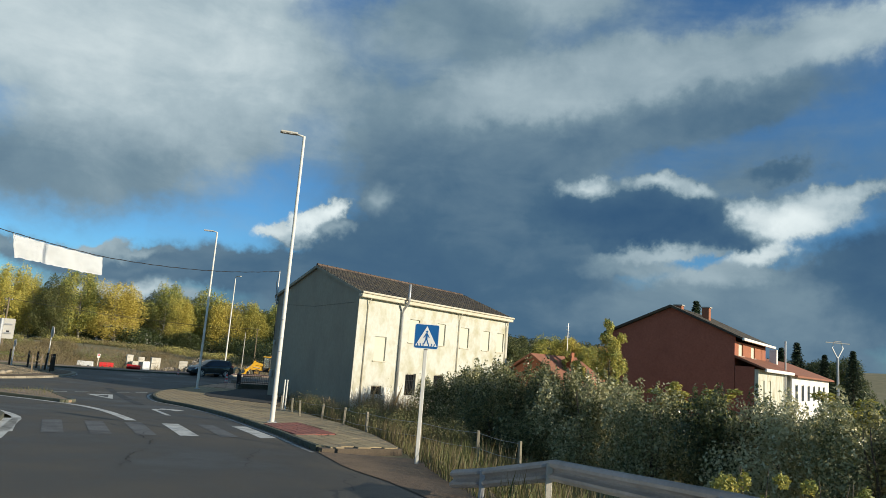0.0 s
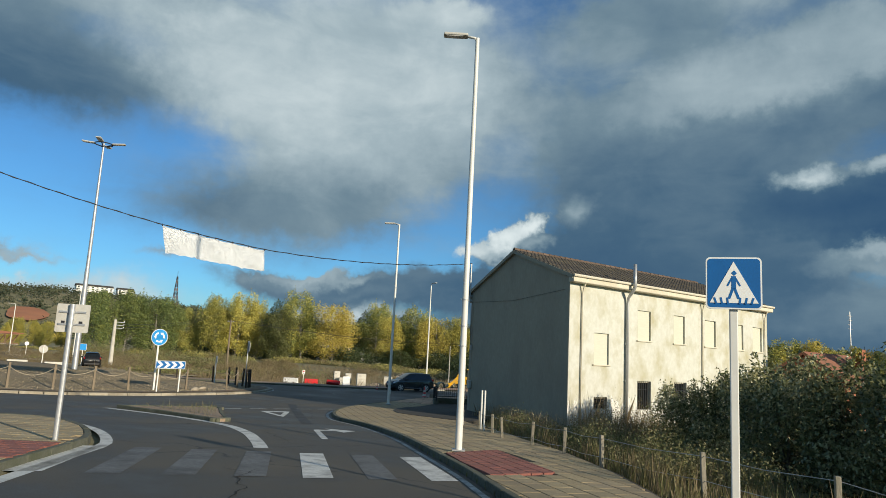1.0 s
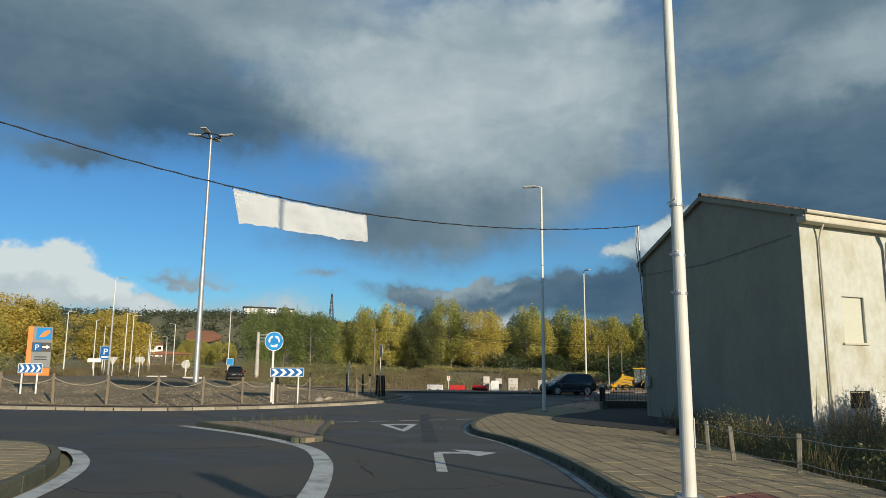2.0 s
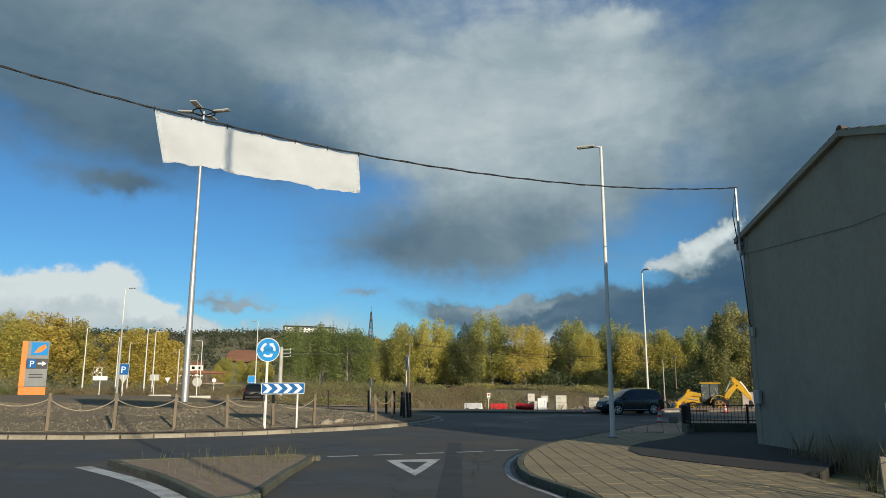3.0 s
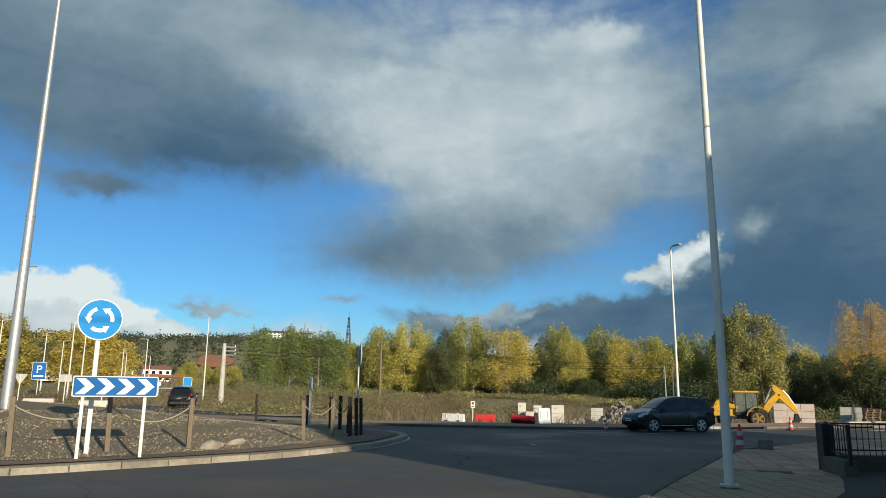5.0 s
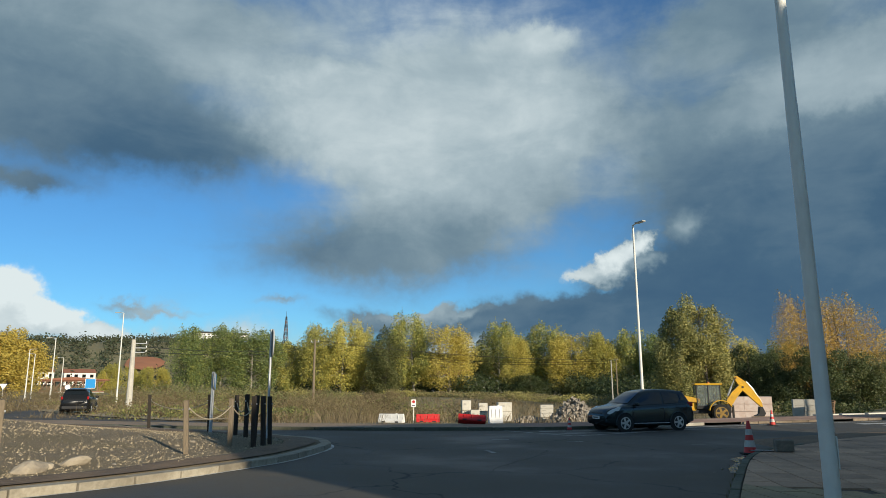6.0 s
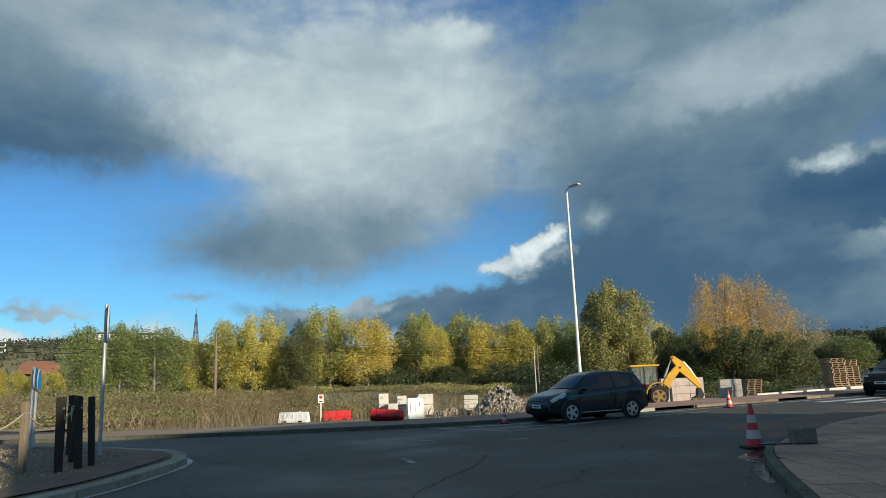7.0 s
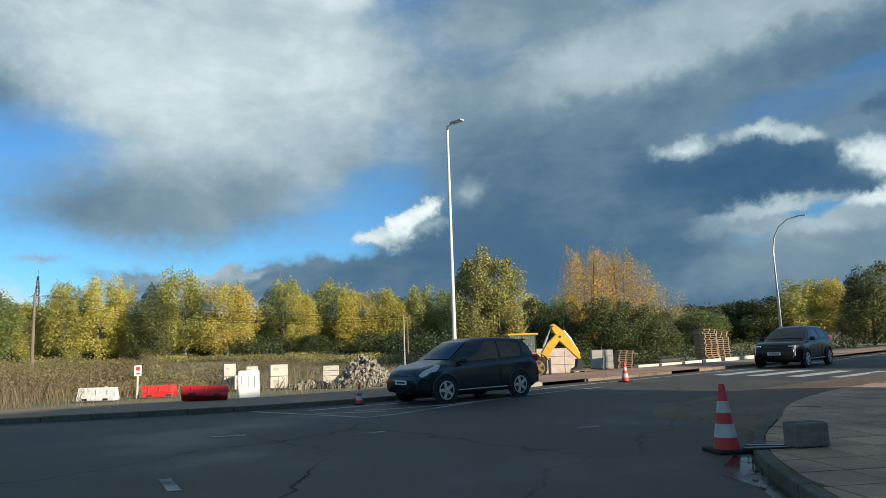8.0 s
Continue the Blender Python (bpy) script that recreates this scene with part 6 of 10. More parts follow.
KINDS = {
    "lime": tree("poplar_tree", "tall poplar with yellow-green autumn leaves and pale trunk by the river", "tree", 12.0, 3.6, LEAF_POPLAR, 0.15, 15500, 11, bare=0.15, bark=BARK_PALE, lobes_n=56, tall=1.45, shoots=34, shape="dome", group="river poplars"),
    "olive": tree("poplar_tree", "poplar with olive green autumn leaves by the river", "tree", 12.0, 3.8, LEAF_OLIVE, 0.15, 15500, 12, bare=0.12, bark=BARK_PALE, lobes_n=58, tall=1.45, shoots=34, shape="dome", group="river poplars"),
    "willow": tree("willow_tree", "dark green willow among the river poplars", "tree", 12.0, 3.4, LEAF_GREEN, 0.14, 15500, 13, bare=0.05, bark=BARK, lobes_n=50, tall=1.35, shoots=10, shape="dome", group="river poplars"),
    "gold": tree("poplar_tree", "broad poplar in yellow autumn leaf by the river", "tree", 12.0, 4.0, LEAF_YELLOW, 0.15, 16000, 14, bare=0.14, bark=BARK_PALE, lobes_n=60, tall=1.3, shoots=34, shape="dome", group="river poplars"),
    "alder": tree("alder_tree", "tall olive green alder with a ragged crown", "tree", 12.0, 2.7, LEAF_ALDER, 0.13, 20000, 15, lobes_n=60, bare=0.06, tall=1.4, shoots=44, shape="dome"),
    "round": tree("willow_tree", "rounded dark green tree at the river bank", "tree", 8.0, 3.6, LEAF_GREEN, 0.12, 19000, 16, lobes_n=44, bare=0.04, shape="round"),
    "orange": tree("plane_tree", "wide tree with thinning orange autumn leaves", "tree", 13.0, 4.2, LEAF_ORANGE, 0.105, 17000, 17, lobes_n=80, tall=1.5, shoots=80, bare=0.12, shape="round", stems=3),
    "golden_a": tree("maple_tree", "broad tree in golden orange autumn leaf", "tree", 12.0, 3.9, LEAF_GOLDEN, 0.16, 15500, 18, lobes_n=46, bare=0.15, shape="round", stems=2),
    "pale": tree("birch_tree", "half-bare birch with pale thinning leaves", "tree", 12.0, 3.6, LEAF_PALE, 0.1, 8000, 19, bark=BARK_PALE, lobes_n=60, tall=1.5, shoots=60, bare=0.12, shape="round", stems=3),
}


def stand(k, x, y, top, wide, turn):
    """A tree of kind k whose crown reaches up to top and is wide metres across."""
    base = land(x, min(y, 400)) - 0.1
    h, w = TALL[k]
    wide *= 0.88
    plant(k, x, y, Vector((wide / w, wide / w, (top - base) / h)), turn)


TALL = {}
for k_, root_ in KINDS.items():
    co_ = np.empty(3 * len(root_.children[1].data.vertices))
    root_.children[1].data.vertices.foreach_get("co", co_)
    co_ = co_.reshape(-1, 3)
    TALL[k_] = (float(np.percentile(co_[:, 2], 99.6)), 2 * float(np.percentile(np.hypot(co_[:, 0] - co_[:, 0].mean(), co_[:, 1] - co_[:, 1].mean()), 93)))
# the row along the river
stand("olive", -157.6, 166.4, 15.8, 8.6, 10)
stand("olive", -153.0, 171.4, 16.4, 10.4, 202)
stand("olive", -146.1, 175.6, 15.2, 12.0, 95)
stand("olive", -142.9, 188.0, 13.0, 8.8, 310)
stand("gold", -133.2, 187.0, 16.6, 9.8, 40)
stand("lime", -127.6, 189.0, 17.8, 9.8, 134)
stand("olive", -124.6, 195.8, 16.4, 7.0, 250)
stand("willow", -123.0, 203.8, 17.1, 7.8, 20)
stand("willow", -112.8, 187.5, 14.0, 8.0, 77)
stand("lime", -108.6, 195.3, 18.8, 9.9, 300)
stand("gold", -98.8, 196.6, 15.5, 12.0, 149)
stand("willow", -99.6, 220.0, 15.6, 7.6, 12)
stand("olive", -92.3, 213.0, 17.5, 9.6, 60)
stand("willow", -88.5, 224.0, 14.5, 9.0, 200)
stand("gold", -82.9, 201.8, 13.2, 7.2, 143)
stand("lime", -78.4, 212.1, 16.5, 10.4, 220)
stand("gold", -71.1, 207.2, 13.4, 10.2, 324)
stand("round", -77.4, 198.6, 4.4, 7.4, 0)
stand("gold", -63.1, 208.5, 13.6, 8.8, 51)
stand("lime", -57.7, 211.9, 14.3, 8.6, 121)
stand("olive", -50.7, 209.4, 12.8, 8.4, 148)
stand("willow", -44.5, 206.0, 10.5, 8.0, 251)
stand("round", -66.9, 202.2, 3.0, 7.4, 80)
stand("round", -50.9, 190.9, 3.4, 7.0, 190)
stand("willow", -68.0, 222.0, 12.5, 10.0, 30)
stand("willow", -116.0, 208.0, 13.0, 9.5, 120)
stand("willow", -136.5, 203.0, 12.0, 9.0, 210)
# beside the exit road
stand("alder", -32.3, 135.5, 12.0, 4.9, 78)
stand("alder", -28.9, 137.9, 12.5, 5.5, 317)
stand("round", -24.2, 144.3, 7.1, 5.2, 316)
stand("orange", -18.0, 162.5, 15.6, 8.4, 69)
stand("orange", -12.3, 164.3, 15.0, 9.2, 181)
stand("round", -20.5, 138.4, 6.0, 4.8, 22)
stand("round", -16.7, 136.5, 6.4, 5.8, 185)
stand("round", -12.5, 139.3, 5.9, 5.8, 224)
stand("round", -9.3, 143.1, 4.6, 5.0, 106)
stand("pale", -3.1, 178.6, 10.8, 7.6, 86)
stand("olive", 0.7, 162.9, 5.0, 7.2, 270)
stand("round", -3.4, 158.4, 4.2, 5.6, 127)
stand("round", 10.4, 194.3, 7.8, 9.0, 123)
stand("round", 15.0, 191.3, 8.2, 10.0, 112)
stand("orange", 21.8, 202.0, 7.6, 7.0, 219)
stand("lime", 24.3, 190.9, 10.3, 8.8, 269)
stand("gold", 29.4, 191.3, 10.4, 8.8, 16)
stand("olive", 32.9, 188.0, 8.6, 7.6, 206)
stand("orange", 38.8, 194.3, 9.4, 9.4, 107)
stand("lime", 45.5, 188.0, 9.0, 8.6, 20)
stand("olive", 52.0, 184.0, 9.5, 9.0, 137)
stand("olive", -37.4, 190.0, 10.0, 8.0, 100)
stand("lime", -30.1, 191.0, 10.5, 8.5, 245)
stand("olive", -22.0, 190.0, 9.5, 8.0, 76)
# round the far side of the roundabout
stand("golden_a", -148.0, 88.0, 14.8, 10.5, 254)
stand("golden_a", -143.5, 94.5, 14.0, 9.5, 40)
stand("gold", -140.0, 80.5, 12.4, 8.5, 140)
stand("golden_a", -140.0, 102.9, 12.6, 8.8, 317)
stand("golden_a", -137.3, 107.3, 12.2, 8.4, 341)
stand("olive", -153.4, 99.1, 11.0, 9.0, 20)
stand("golden_a", -139.0, 70.0, 13.0, 11.0, 352)
stand("olive", -134.0, 60.0, 12.0, 10.0, 206)
plant("gold", -199.6, 172.5, 0.69, 312)
plant("gold", -198.2, 174.0, 0.78, 195)
plant("gold", -196.8, 179.3, 0.73, 103)
plant("gold", -211.0, 194.0, 0.66, 287)
plant("gold", -209.5, 194.8, 0.75, 269)
plant("gold", -207.9, 193.5, 0.73, 356)
plant("gold", -206.4, 198.6, 0.74, 131)
plant("gold", -204.9, 197.7, 0.68, 185)
plant("round", 9.7, 124.0, 1.10, 86)
plant("round", 12.9, 108.9, 0.61, 279)
plant("round", 15.8, 112.4, 0.61, 307)
plant("round", 56.8, 115.3, 1.05, 125)
plant("round", 60.5, 115.1, 1.13, 117)
plant("round", 64.3, 118.7, 1.08, 320)


# ---- orchard hedge beside the approach ----
def hedge():
    base = tree("orchard_shrub", "dense dark green orchard shrub with small glossy leaves", "shrub", 3.0, 1.75, LEAF_HEDGE, 0.062, 17500, 31, bare=0.12, lobes_n=36, stem=0.07, shape="dome", stems=3, shoots=120, group="orchard hedge")
    places = [(0.2, 38.2, 0.8), (1.6, 37.4, 1.0), (2.4, 35.2, 1.0), (3.0, 32.6, 1.05), (3.9, 30.2, 1.1), (5.0, 27.9, 1.0), (6.2, 25.8, 0.95), (7.4, 23.6, 0.9), (8.6, 21.4, 0.88), (9.8, 19.2, 0.87), (11.0, 17.2, 0.86), (12.4, 15.2, 0.85),
              (4.4, 36.0, 0.66), (6.0, 33.0, 0.67), (7.4, 30.4, 0.66), (9.0, 28.0, 0.66), (10.4, 25.4, 0.65), (12.0, 23.0, 0.63), (13.5, 20.5, 0.61), (15.2, 18.2, 0.59), (7.5, 36.5, 0.66), (10.0, 33.4, 0.66), (12.4, 30.2, 0.66), (15.0, 27.0, 0.66), (17.5, 24.0, 0.66)]
    for i, (x, y, s) in enumerate(places):
        m = Matrix.Translation((x, y, land(x, y) - 0.1)) @ Matrix.Rotation(i * 1.7, 4, "Z")
        if i == 0:
            base.matrix_basis = m @ Matrix.Scale(s * 1.15, 4)
        else:
            keep = base.scale.copy()
            base.scale = (s * random.uniform(1.0, 1.15), s * random.uniform(1.0, 1.15), s * random.uniform(1.08, 1.16))
            copy_thing(base, m)
            base.scale = keep


hedge()

# ---- grass, weeds and scrub ----
def blades(name, label, spots, material_, seed, lean=0.35):
    """Upright tapering blades at (x, y, z, height, width)."""
    rng = np.random.default_rng(seed)
    s = np.asarray(spots)
    n = len(s)
    a = rng.uniform(0, 2 * np.pi, n)
    b = rng.uniform(0, 2 * np.pi, n)
    l = rng.uniform(0.05, lean, n) * s[:, 3]
    w = s[:, 4] / 2
    base = s[:, :3]
    side = np.stack([np.cos(a) * w, np.sin(a) * w, np.zeros(n)], 1)
    tip = np.stack([np.cos(b) * l, np.sin(b) * l, s[:, 3]], 1)
    mid = tip * np.array((0.35, 0.35, 0.55))
    v = np.stack([base - side, base + side, base + mid + side * 0.8, base + tip, base + mid - side * 0.8], 1).reshape(-1, 3)
    f = np.arange(n * 5).reshape(n, 5)
    me = bpy.data.meshes.new(name)
    me.from_pydata(v.tolist(), [], f.tolist())
    me.materials.append(material_)
    return tagged(new(name, me), label, "grass", kind="stuff")


rng_g = np.random.default_rng(21)
# tall dry grass on the river flat
spots = []
while len(spots) < 44000:
    x = rng_g.uniform(-130, -25)
    d = 5.0 + 90 * rng_g.uniform(0, 1) ** 1.7
    y = float(np.interp(x, [p[0] for p in FAR_BACK], [p[1] for p in FAR_BACK])) + d
    keep = 0.5 + 0.9 * noise.noise((x * 0.12, y * 0.12, 0))
    if x > -37 and d < 24:
        keep *= 0.12
    if rng_g.uniform() > keep:
        continue
    far_ = 1 + d / 40
    spots.append((x, y, land(x, y) - 0.1, rng_g.uniform(0.3, 1.0) * (1.0 if d > 9 else 0.5) * (0.6 + 0.8 * (0.5 + noise.noise((x * 0.3, y * 0.3, 4)))), 0.01 * far_ + 0.005))
blades("dry_grass", "tall dry straw-coloured grass on the river flat", spots, LEAF_DRY, 2, lean=0.8)

# grass and weeds on the verge between pavement and hedge
spots, green = [], []
for _ in range(15000):
    y = rng_g.uniform(10.5, 38)
    inner = float(np.interp(y, (10, 18.5, 20.2, 24.1, 28.8, 34.2, 38), (2.6, 0.5, 0.15, -1.1, -2.95, -5.8, -8.0)))
    x = inner + rng_g.uniform(0, 1) ** 1.5 * 5.0 + 0.05
    h = rng_g.uniform(0.12, 0.5) * (1.6 if noise.noise((x * 0.5, y * 0.5, 7)) > 0.15 else 0.8)
    (spots if rng_g.uniform() < (0.3 if y < 22 else 0.42) else green).append((x, y, land(x, y) - 0.08, h, rng_g.uniform(0.008, 0.018)))
blades("verge_weeds", "dry weeds along the verge beside the pavement", spots, LEAF_DRY, 3)
blades("verge_grass", "rough green grass on the verge", green, LEAF_GRASS, 4)
# weeds against the house
spots = []
for _ in range(2600):
    s = rng_g.uniform(-0.3, 9)
    o = rng_g.uniform(0.1, 2.2)
    p = Vector((-4.49, 38.26, 0)) + HOUSE_V * s + HOUSE_U * o
    spots.append((p.x, p.y, land(p.x, p.y) - 0.1, rng_g.uniform(0.4, 1.7) * (1.3 - o / 3), 0.014))
for _ in range(1500):
    s = rng_g.uniform(-4.2, 0)
    p = Vector((-4.49, 38.26, 0)) + Vector((-0.637, 0.771, 0)) * -s * 1.6 - Vector((0.771, 0.637, 0)) * rng_g.uniform(0.1, 1.4)
    spots.append((p.x, p.y, land(p.x, p.y) - 0.1, rng_g.uniform(0.3, 1.0), 0.012))
blades("house_weeds", "tall dry weeds growing against the house wall", spots, LEAF_DRY, 5)
# small plants on the traffic island and kerb cracks
spots = []
for _ in range(260):
    f = rng_g.uniform(0, 1)
    p = Vector((-20.0, 31.2)).lerp(Vector((-14.6, 29.2)), f).lerp(Vector((-18.8, 34.8)), rng_g.uniform(0, 0.9))
    spots.append((p.x, p.y, g(p.x, p.y) + 0.08, rng_g.uniform(0.05, 0.35), 0.008))
for i in range(900):
    p = RIGHT_KERB[int(rng_g.uniform(0, 75))]
    spots.append((p[0] - 0.04, p[1], g(*p) - 0.01, rng_g.uniform(0.03, 0.14), 0.008))
blades("kerb_weeds", "sparse weeds in the kerb joints and on the traffic island", spots, LEAF_GRASS, 6)
# straw and weeds on the gravel island
spots = []
for _ in range(24000):
    u_ = len(ISLAND_LINE) * rng_g.uniform(0.2, 0.9)
    p = Vector(ISLAND_LINE[int(u_)]).lerp(Vector(ISLAND_LINE[int(u_) + 1]), u_ % 1)
    q = ISLAND_MID.lerp(p, rng_g.uniform(0.35, 0.95))
    if noise.noise((q.x * 0.3, q.y * 0.3, 2)) < -0.05:
        continue
    spots.append((q.x, q.y, on_island(q.x, q.y) - 0.03, rng_g.uniform(0.02, 0.09), 0.014))
blades("island_weeds", "thin dry weeds on the gravel island", spots, LEAF_DRY, 7)


def scrub(name, label, places, material_, size, n, seed):
    rng = np.random.default_rng(seed)
    pts, outs = [], []
    for x, y, w, h in places:
        z = land(x, min(y, 380))
        lob = [((x + rng.uniform(-0.5, 0.5) * w, y + rng.uniform(-0.5, 0.5) * w * 0.7, z + h * rng.uniform(0.15, 0.5)), (w * rng.uniform(0.25, 0.45), w * rng.uniform(0.25, 0.4), h * rng.uniform(0.3, 0.5))) for _ in range(6)]
        p_, o_ = lobe_points(lob, n, rng)
        pts.append(p_)
        outs.append(o_)
    ob = new(name, leaf_mesh(name, np.concatenate(pts), size, material_, seed=seed, three=True, out=np.concatenate(outs)))
    return tagged(ob, label, "scrub", kind="stuff")


places = []
for _ in range(210):
    x = rng_g.uniform(-125, -42)
    d = 7 + 73 * rng_g.uniform(0, 1) ** 1.5
    y = float(np.interp(x, [p[0] for p in FAR_BACK], [p[1] for p in FAR_BACK])) + d
    places.append((x, y, rng_g.uniform(2, 6), rng_g.uniform(0.5, 1.5) * (1.0 + 0.9 * smoothstep(16, 34, d))))
scrub("bramble_scrub", "brown autumn bramble scrub on the river flat", places[::2], LEAF_BRAMBLE, 0.075, 2300, 3)
scrub("brush_heap", "tangled heap of dead brown brush on the flat", [(-50.8, 77.6, 5, 1.7), (-48.2, 79.2, 5, 1.9), (-45.6, 80.8, 4.5, 1.5), (-43.2, 82.8, 4, 1.2), (-53.6, 76.4, 4, 1.2)], LEAF_BRAMBLE, 0.07, 4200, 33)
scrub("green_scrub", "olive scrub bushes among the dry grass", places[1::8], LEAF_ALDER, 0.1, 1100, 13)
places = []
for i in range(46):
    f = i / 45
    p = Vector((-175, 165)).lerp(Vector((-95, 190)), min(1, f * 2)) if f < 0.5 else Vector((-95, 190)).lerp(Vector((-22, 138)), f * 2 - 1)
    places.append((p.x + rng_g.uniform(-4, 4), p.y + rng_g.uniform(-8, 0), rng_g.uniform(4, 9), rng_g.uniform(0.8, 2.6) * (1 if i % 3 else 0.4)))
far_wood = [(-175 + 7.0 * i, 205 + 8 * math.sin(i * 0.9) - 62 * smoothstep(12, 26, i), rng_g.uniform(9, 13), rng_g.uniform(5.5, 8)) for i in range(21)]
scrub("far_wood", "dark olive wood standing behind the poplars", far_wood, LEAF_GREEN, 0.3, 2000, 15)
scrub("bank_scrub", "brown undergrowth below the poplars", places[::2], LEAF_BRAMBLE, 0.2, 1300, 5)
scrub("thicket_scrub", "dark green undergrowth between the poplars", places[1::2], LEAF_ALDER, 0.2, 1300, 25)
places = [(-78, 100, 9, 3), (-86, 108, 10, 3.4), (-70, 96, 7, 2.2), (-95, 104, 9, 3), (-104, 112, 10, 4), (-110, 70, 9, 4), (-104, 60, 10, 4.5), (-98, 52, 9, 4), (-118, 80, 9, 5)]
scrub("willow_scrub", "brown and olive willow scrub by the side road", places, LEAF_BRAMBLE, 0.16, 1500, 6)
places = [(-13, 117, 4, 1.6), (-8, 116, 5, 1.8), (-3, 114, 5, 1.9), (-19, 121, 6, 2.0), (3, 118, 5, 1.7), (-25, 122, 5, 1.6)]
scrub("exit_scrub", "green scrub behind the loose kerb beams", places, LEAF_GREEN, 0.12, 2200, 7)

places = []
for _ in range(46):
    y = rng_g.uniform(24, 38)
    inner = float(np.interp(y, (20.2, 24.1, 28.8, 34.2, 38), (0.3, -0.9, -2.7, -5.5, -7.6)))
    places.append((inner + rng_g.uniform(0.3, 3.2), y, rng_g.uniform(0.5, 1.1), rng_g.uniform(0.4, 1.3)))
for _ in range(26):
    p = Vector((-4.49, 38.26, 0)) + HOUSE_V * rng_g.uniform(-0.3, 7) + HOUSE_U * rng_g.uniform(0.4, 2.4)
    places.append((p.x, p.y, rng_g.uniform(0.5, 1.0), rng_g.uniform(1.0, 2.3)))
scrub("verge_scrub", "leafy weeds and seedlings along the verge and the house", places, LEAF_VERGE, 0.035, 420, 9)

# ---- garden plants behind the hedge ----
bush = tree("garden_tree", "slim garden tree with yellow-green autumn leaves", "tree", 6.5, 1.0, LEAF_OLIVE, 0.075, 6500, 41, bare=0.25, lobes_n=22, stem=0.08, shape="oval", shoots=14)
bush.matrix_basis = pose(11.7, 50.8, -0.2) @ Matrix.Scale(1.28, 4)
copy_thing(bush, pose(9.2, 51.5, -0.2, 0, 0, 80)).scale = (1.1, 1.1, 0.85)
copy_thing(bush, pose(12.6, 40.5, -0.2, 0, 0, 160)).scale = (1.5, 1.5, 0.6)
copy_thing(bush, pose(14.4, 38.4, -0.2, 0, 0, 220)).scale = (1.6, 1.6, 0.58)
copy_thing(bush, pose(8.2, 52.0, -0.2, 0, 0, 300)).scale = (1.0, 1.0, 0.75)
low = tree("rose_bush", "low bush with orange-tinged autumn leaves by the guard rail", "shrub", 2.0, 0.8, LEAF_OLIVE, 0.045, 4200, 42, bare=0.1, lobes_n=10, stem=0.03, shape="round", stems=3)
low.matrix_basis = pose(7.0, 14.6, land(7.0, 14.6) - 0.1)
copy_thing(low, pose(8.2, 14.2, land(8.2, 14.2) - 0.2, 0, 0, 120)).scale = (1.1, 1.1, 1.0)
copy_thing(bush, pose(17.4, 30.5, -0.4, 0, 0, 40)).scale = (1.9, 1.9, 0.66)
copy_thing(bush, pose(19.5, 31.5, -0.4, 0, 0, 150)).scale = (1.8, 1.8, 0.7)
copy_thing(low, pose(16.0, 22.0, land(16, 22) - 0.2, 0, 0, 120)).scale = (1.6, 1.6, 1.7)


def conifer(h, seed):
    root = thing("conifer", "dark conifer rising behind the houses", "tree", Matrix(), "garden conifers")
    rng = np.random.default_rng(seed)
    bm = B()
    add_rod(bm, (0, 0, -0.2), (0, 0, h * 0.97), 0.16, 0.02, sides=7)
    pts = []
    for i in range(44):
        f = i / 44
        z = h * (0.08 + 0.9 * f)
        r = ((1 - f) ** 0.9 * h * 0.2 + 0.12) * rng.uniform(0.7, 1.15)
        for k in range(6):
            a = k * 1.05 + i * 0.7 + rng.uniform(-0.3, 0.3)
            q_ = r * rng.uniform(0.7, 1.1)
            e = Vector((math.cos(a) * q_, math.sin(a) * q_, z - 0.3 * q_))
            add_rod(bm, (0, 0, z), e, 0.03, 0.01, sides=4)
            for q in np.linspace(0.2, 1, 9):
                for _ in range(2):
                    pts.append((e.x * q + rng.normal() * 0.1, e.y * q + rng.normal() * 0.1, z - 0.3 * q_ * q + rng.normal() * 0.09))
    part("trunk", bm, BARK, root)
    ob = new("crown", leaf_mesh("crown", np.array(pts), 0.19, LEAF_CONIFER, seed=seed, up=0.3, three=True))
    ob.parent = root
    return root


con = conifer(12, 3)
con.matrix_basis = pose(25.8, 77.3, 0)
for x, y, s in ((43, 96, 0.75), (47.3, 101, 0.85), (50.4, 99.6, 0.72), (55, 101, 0.8), (58, 92, 0.75), (38, 98, 0.65)):
    copy_thing(con, pose(x, y, 0, 0, 0, x * 40)).scale = (s * 1.3, s * 1.3, s * 0.95)

# ---- timber posts and ropes on the central island ----
def timber_post(h, material_, label):
    p = thing("timber_post", label, "post", Matrix(), group="island posts")
    bm = B()
    add_box(bm, (0.105, 0.105, h + 0.25), (0, 0, (h - 0.25) / 2), bevel=0.012)
    part("shaft", bm, material_, p)
    for s in (-1, 1):
        bm = B()
        add_rod(bm, (s * 0.05, 0, h - 0.2), (s * 0.075, 0, h - 0.2), 0.02, sides=8)
        part("rope_eye", bm, GALV, p)
    return p


def rope(a, b, sag, radius=0.016):
    bm = B()
    pts = []
    for i in range(15):
        f = i / 14
        p = Vector(a).lerp(Vector(b), f)
        p.z -= sag * 4 * f * (1 - f)
        pts.append(p)
    add_tube(bm, pts, radius, 6)
    return solid("rope", bm, ROPE, "pale rope slung between two timber posts", "rope", group="island ropes", smooth=True)


def along(line, start, end, step):
    """Plan points at even steps along a line, from one distance to another."""
    d = [0.0]
    for a, b in zip(line, line[1:]):
        d.append(d[-1] + (Vector(b) - Vector(a)).length)
    s = start
    while s < min(end, d[-1]):
        yield Vector((np.interp(s, d, [p[0] for p in line]), np.interp(s, d, [p[1] for p in line])))
        s += step


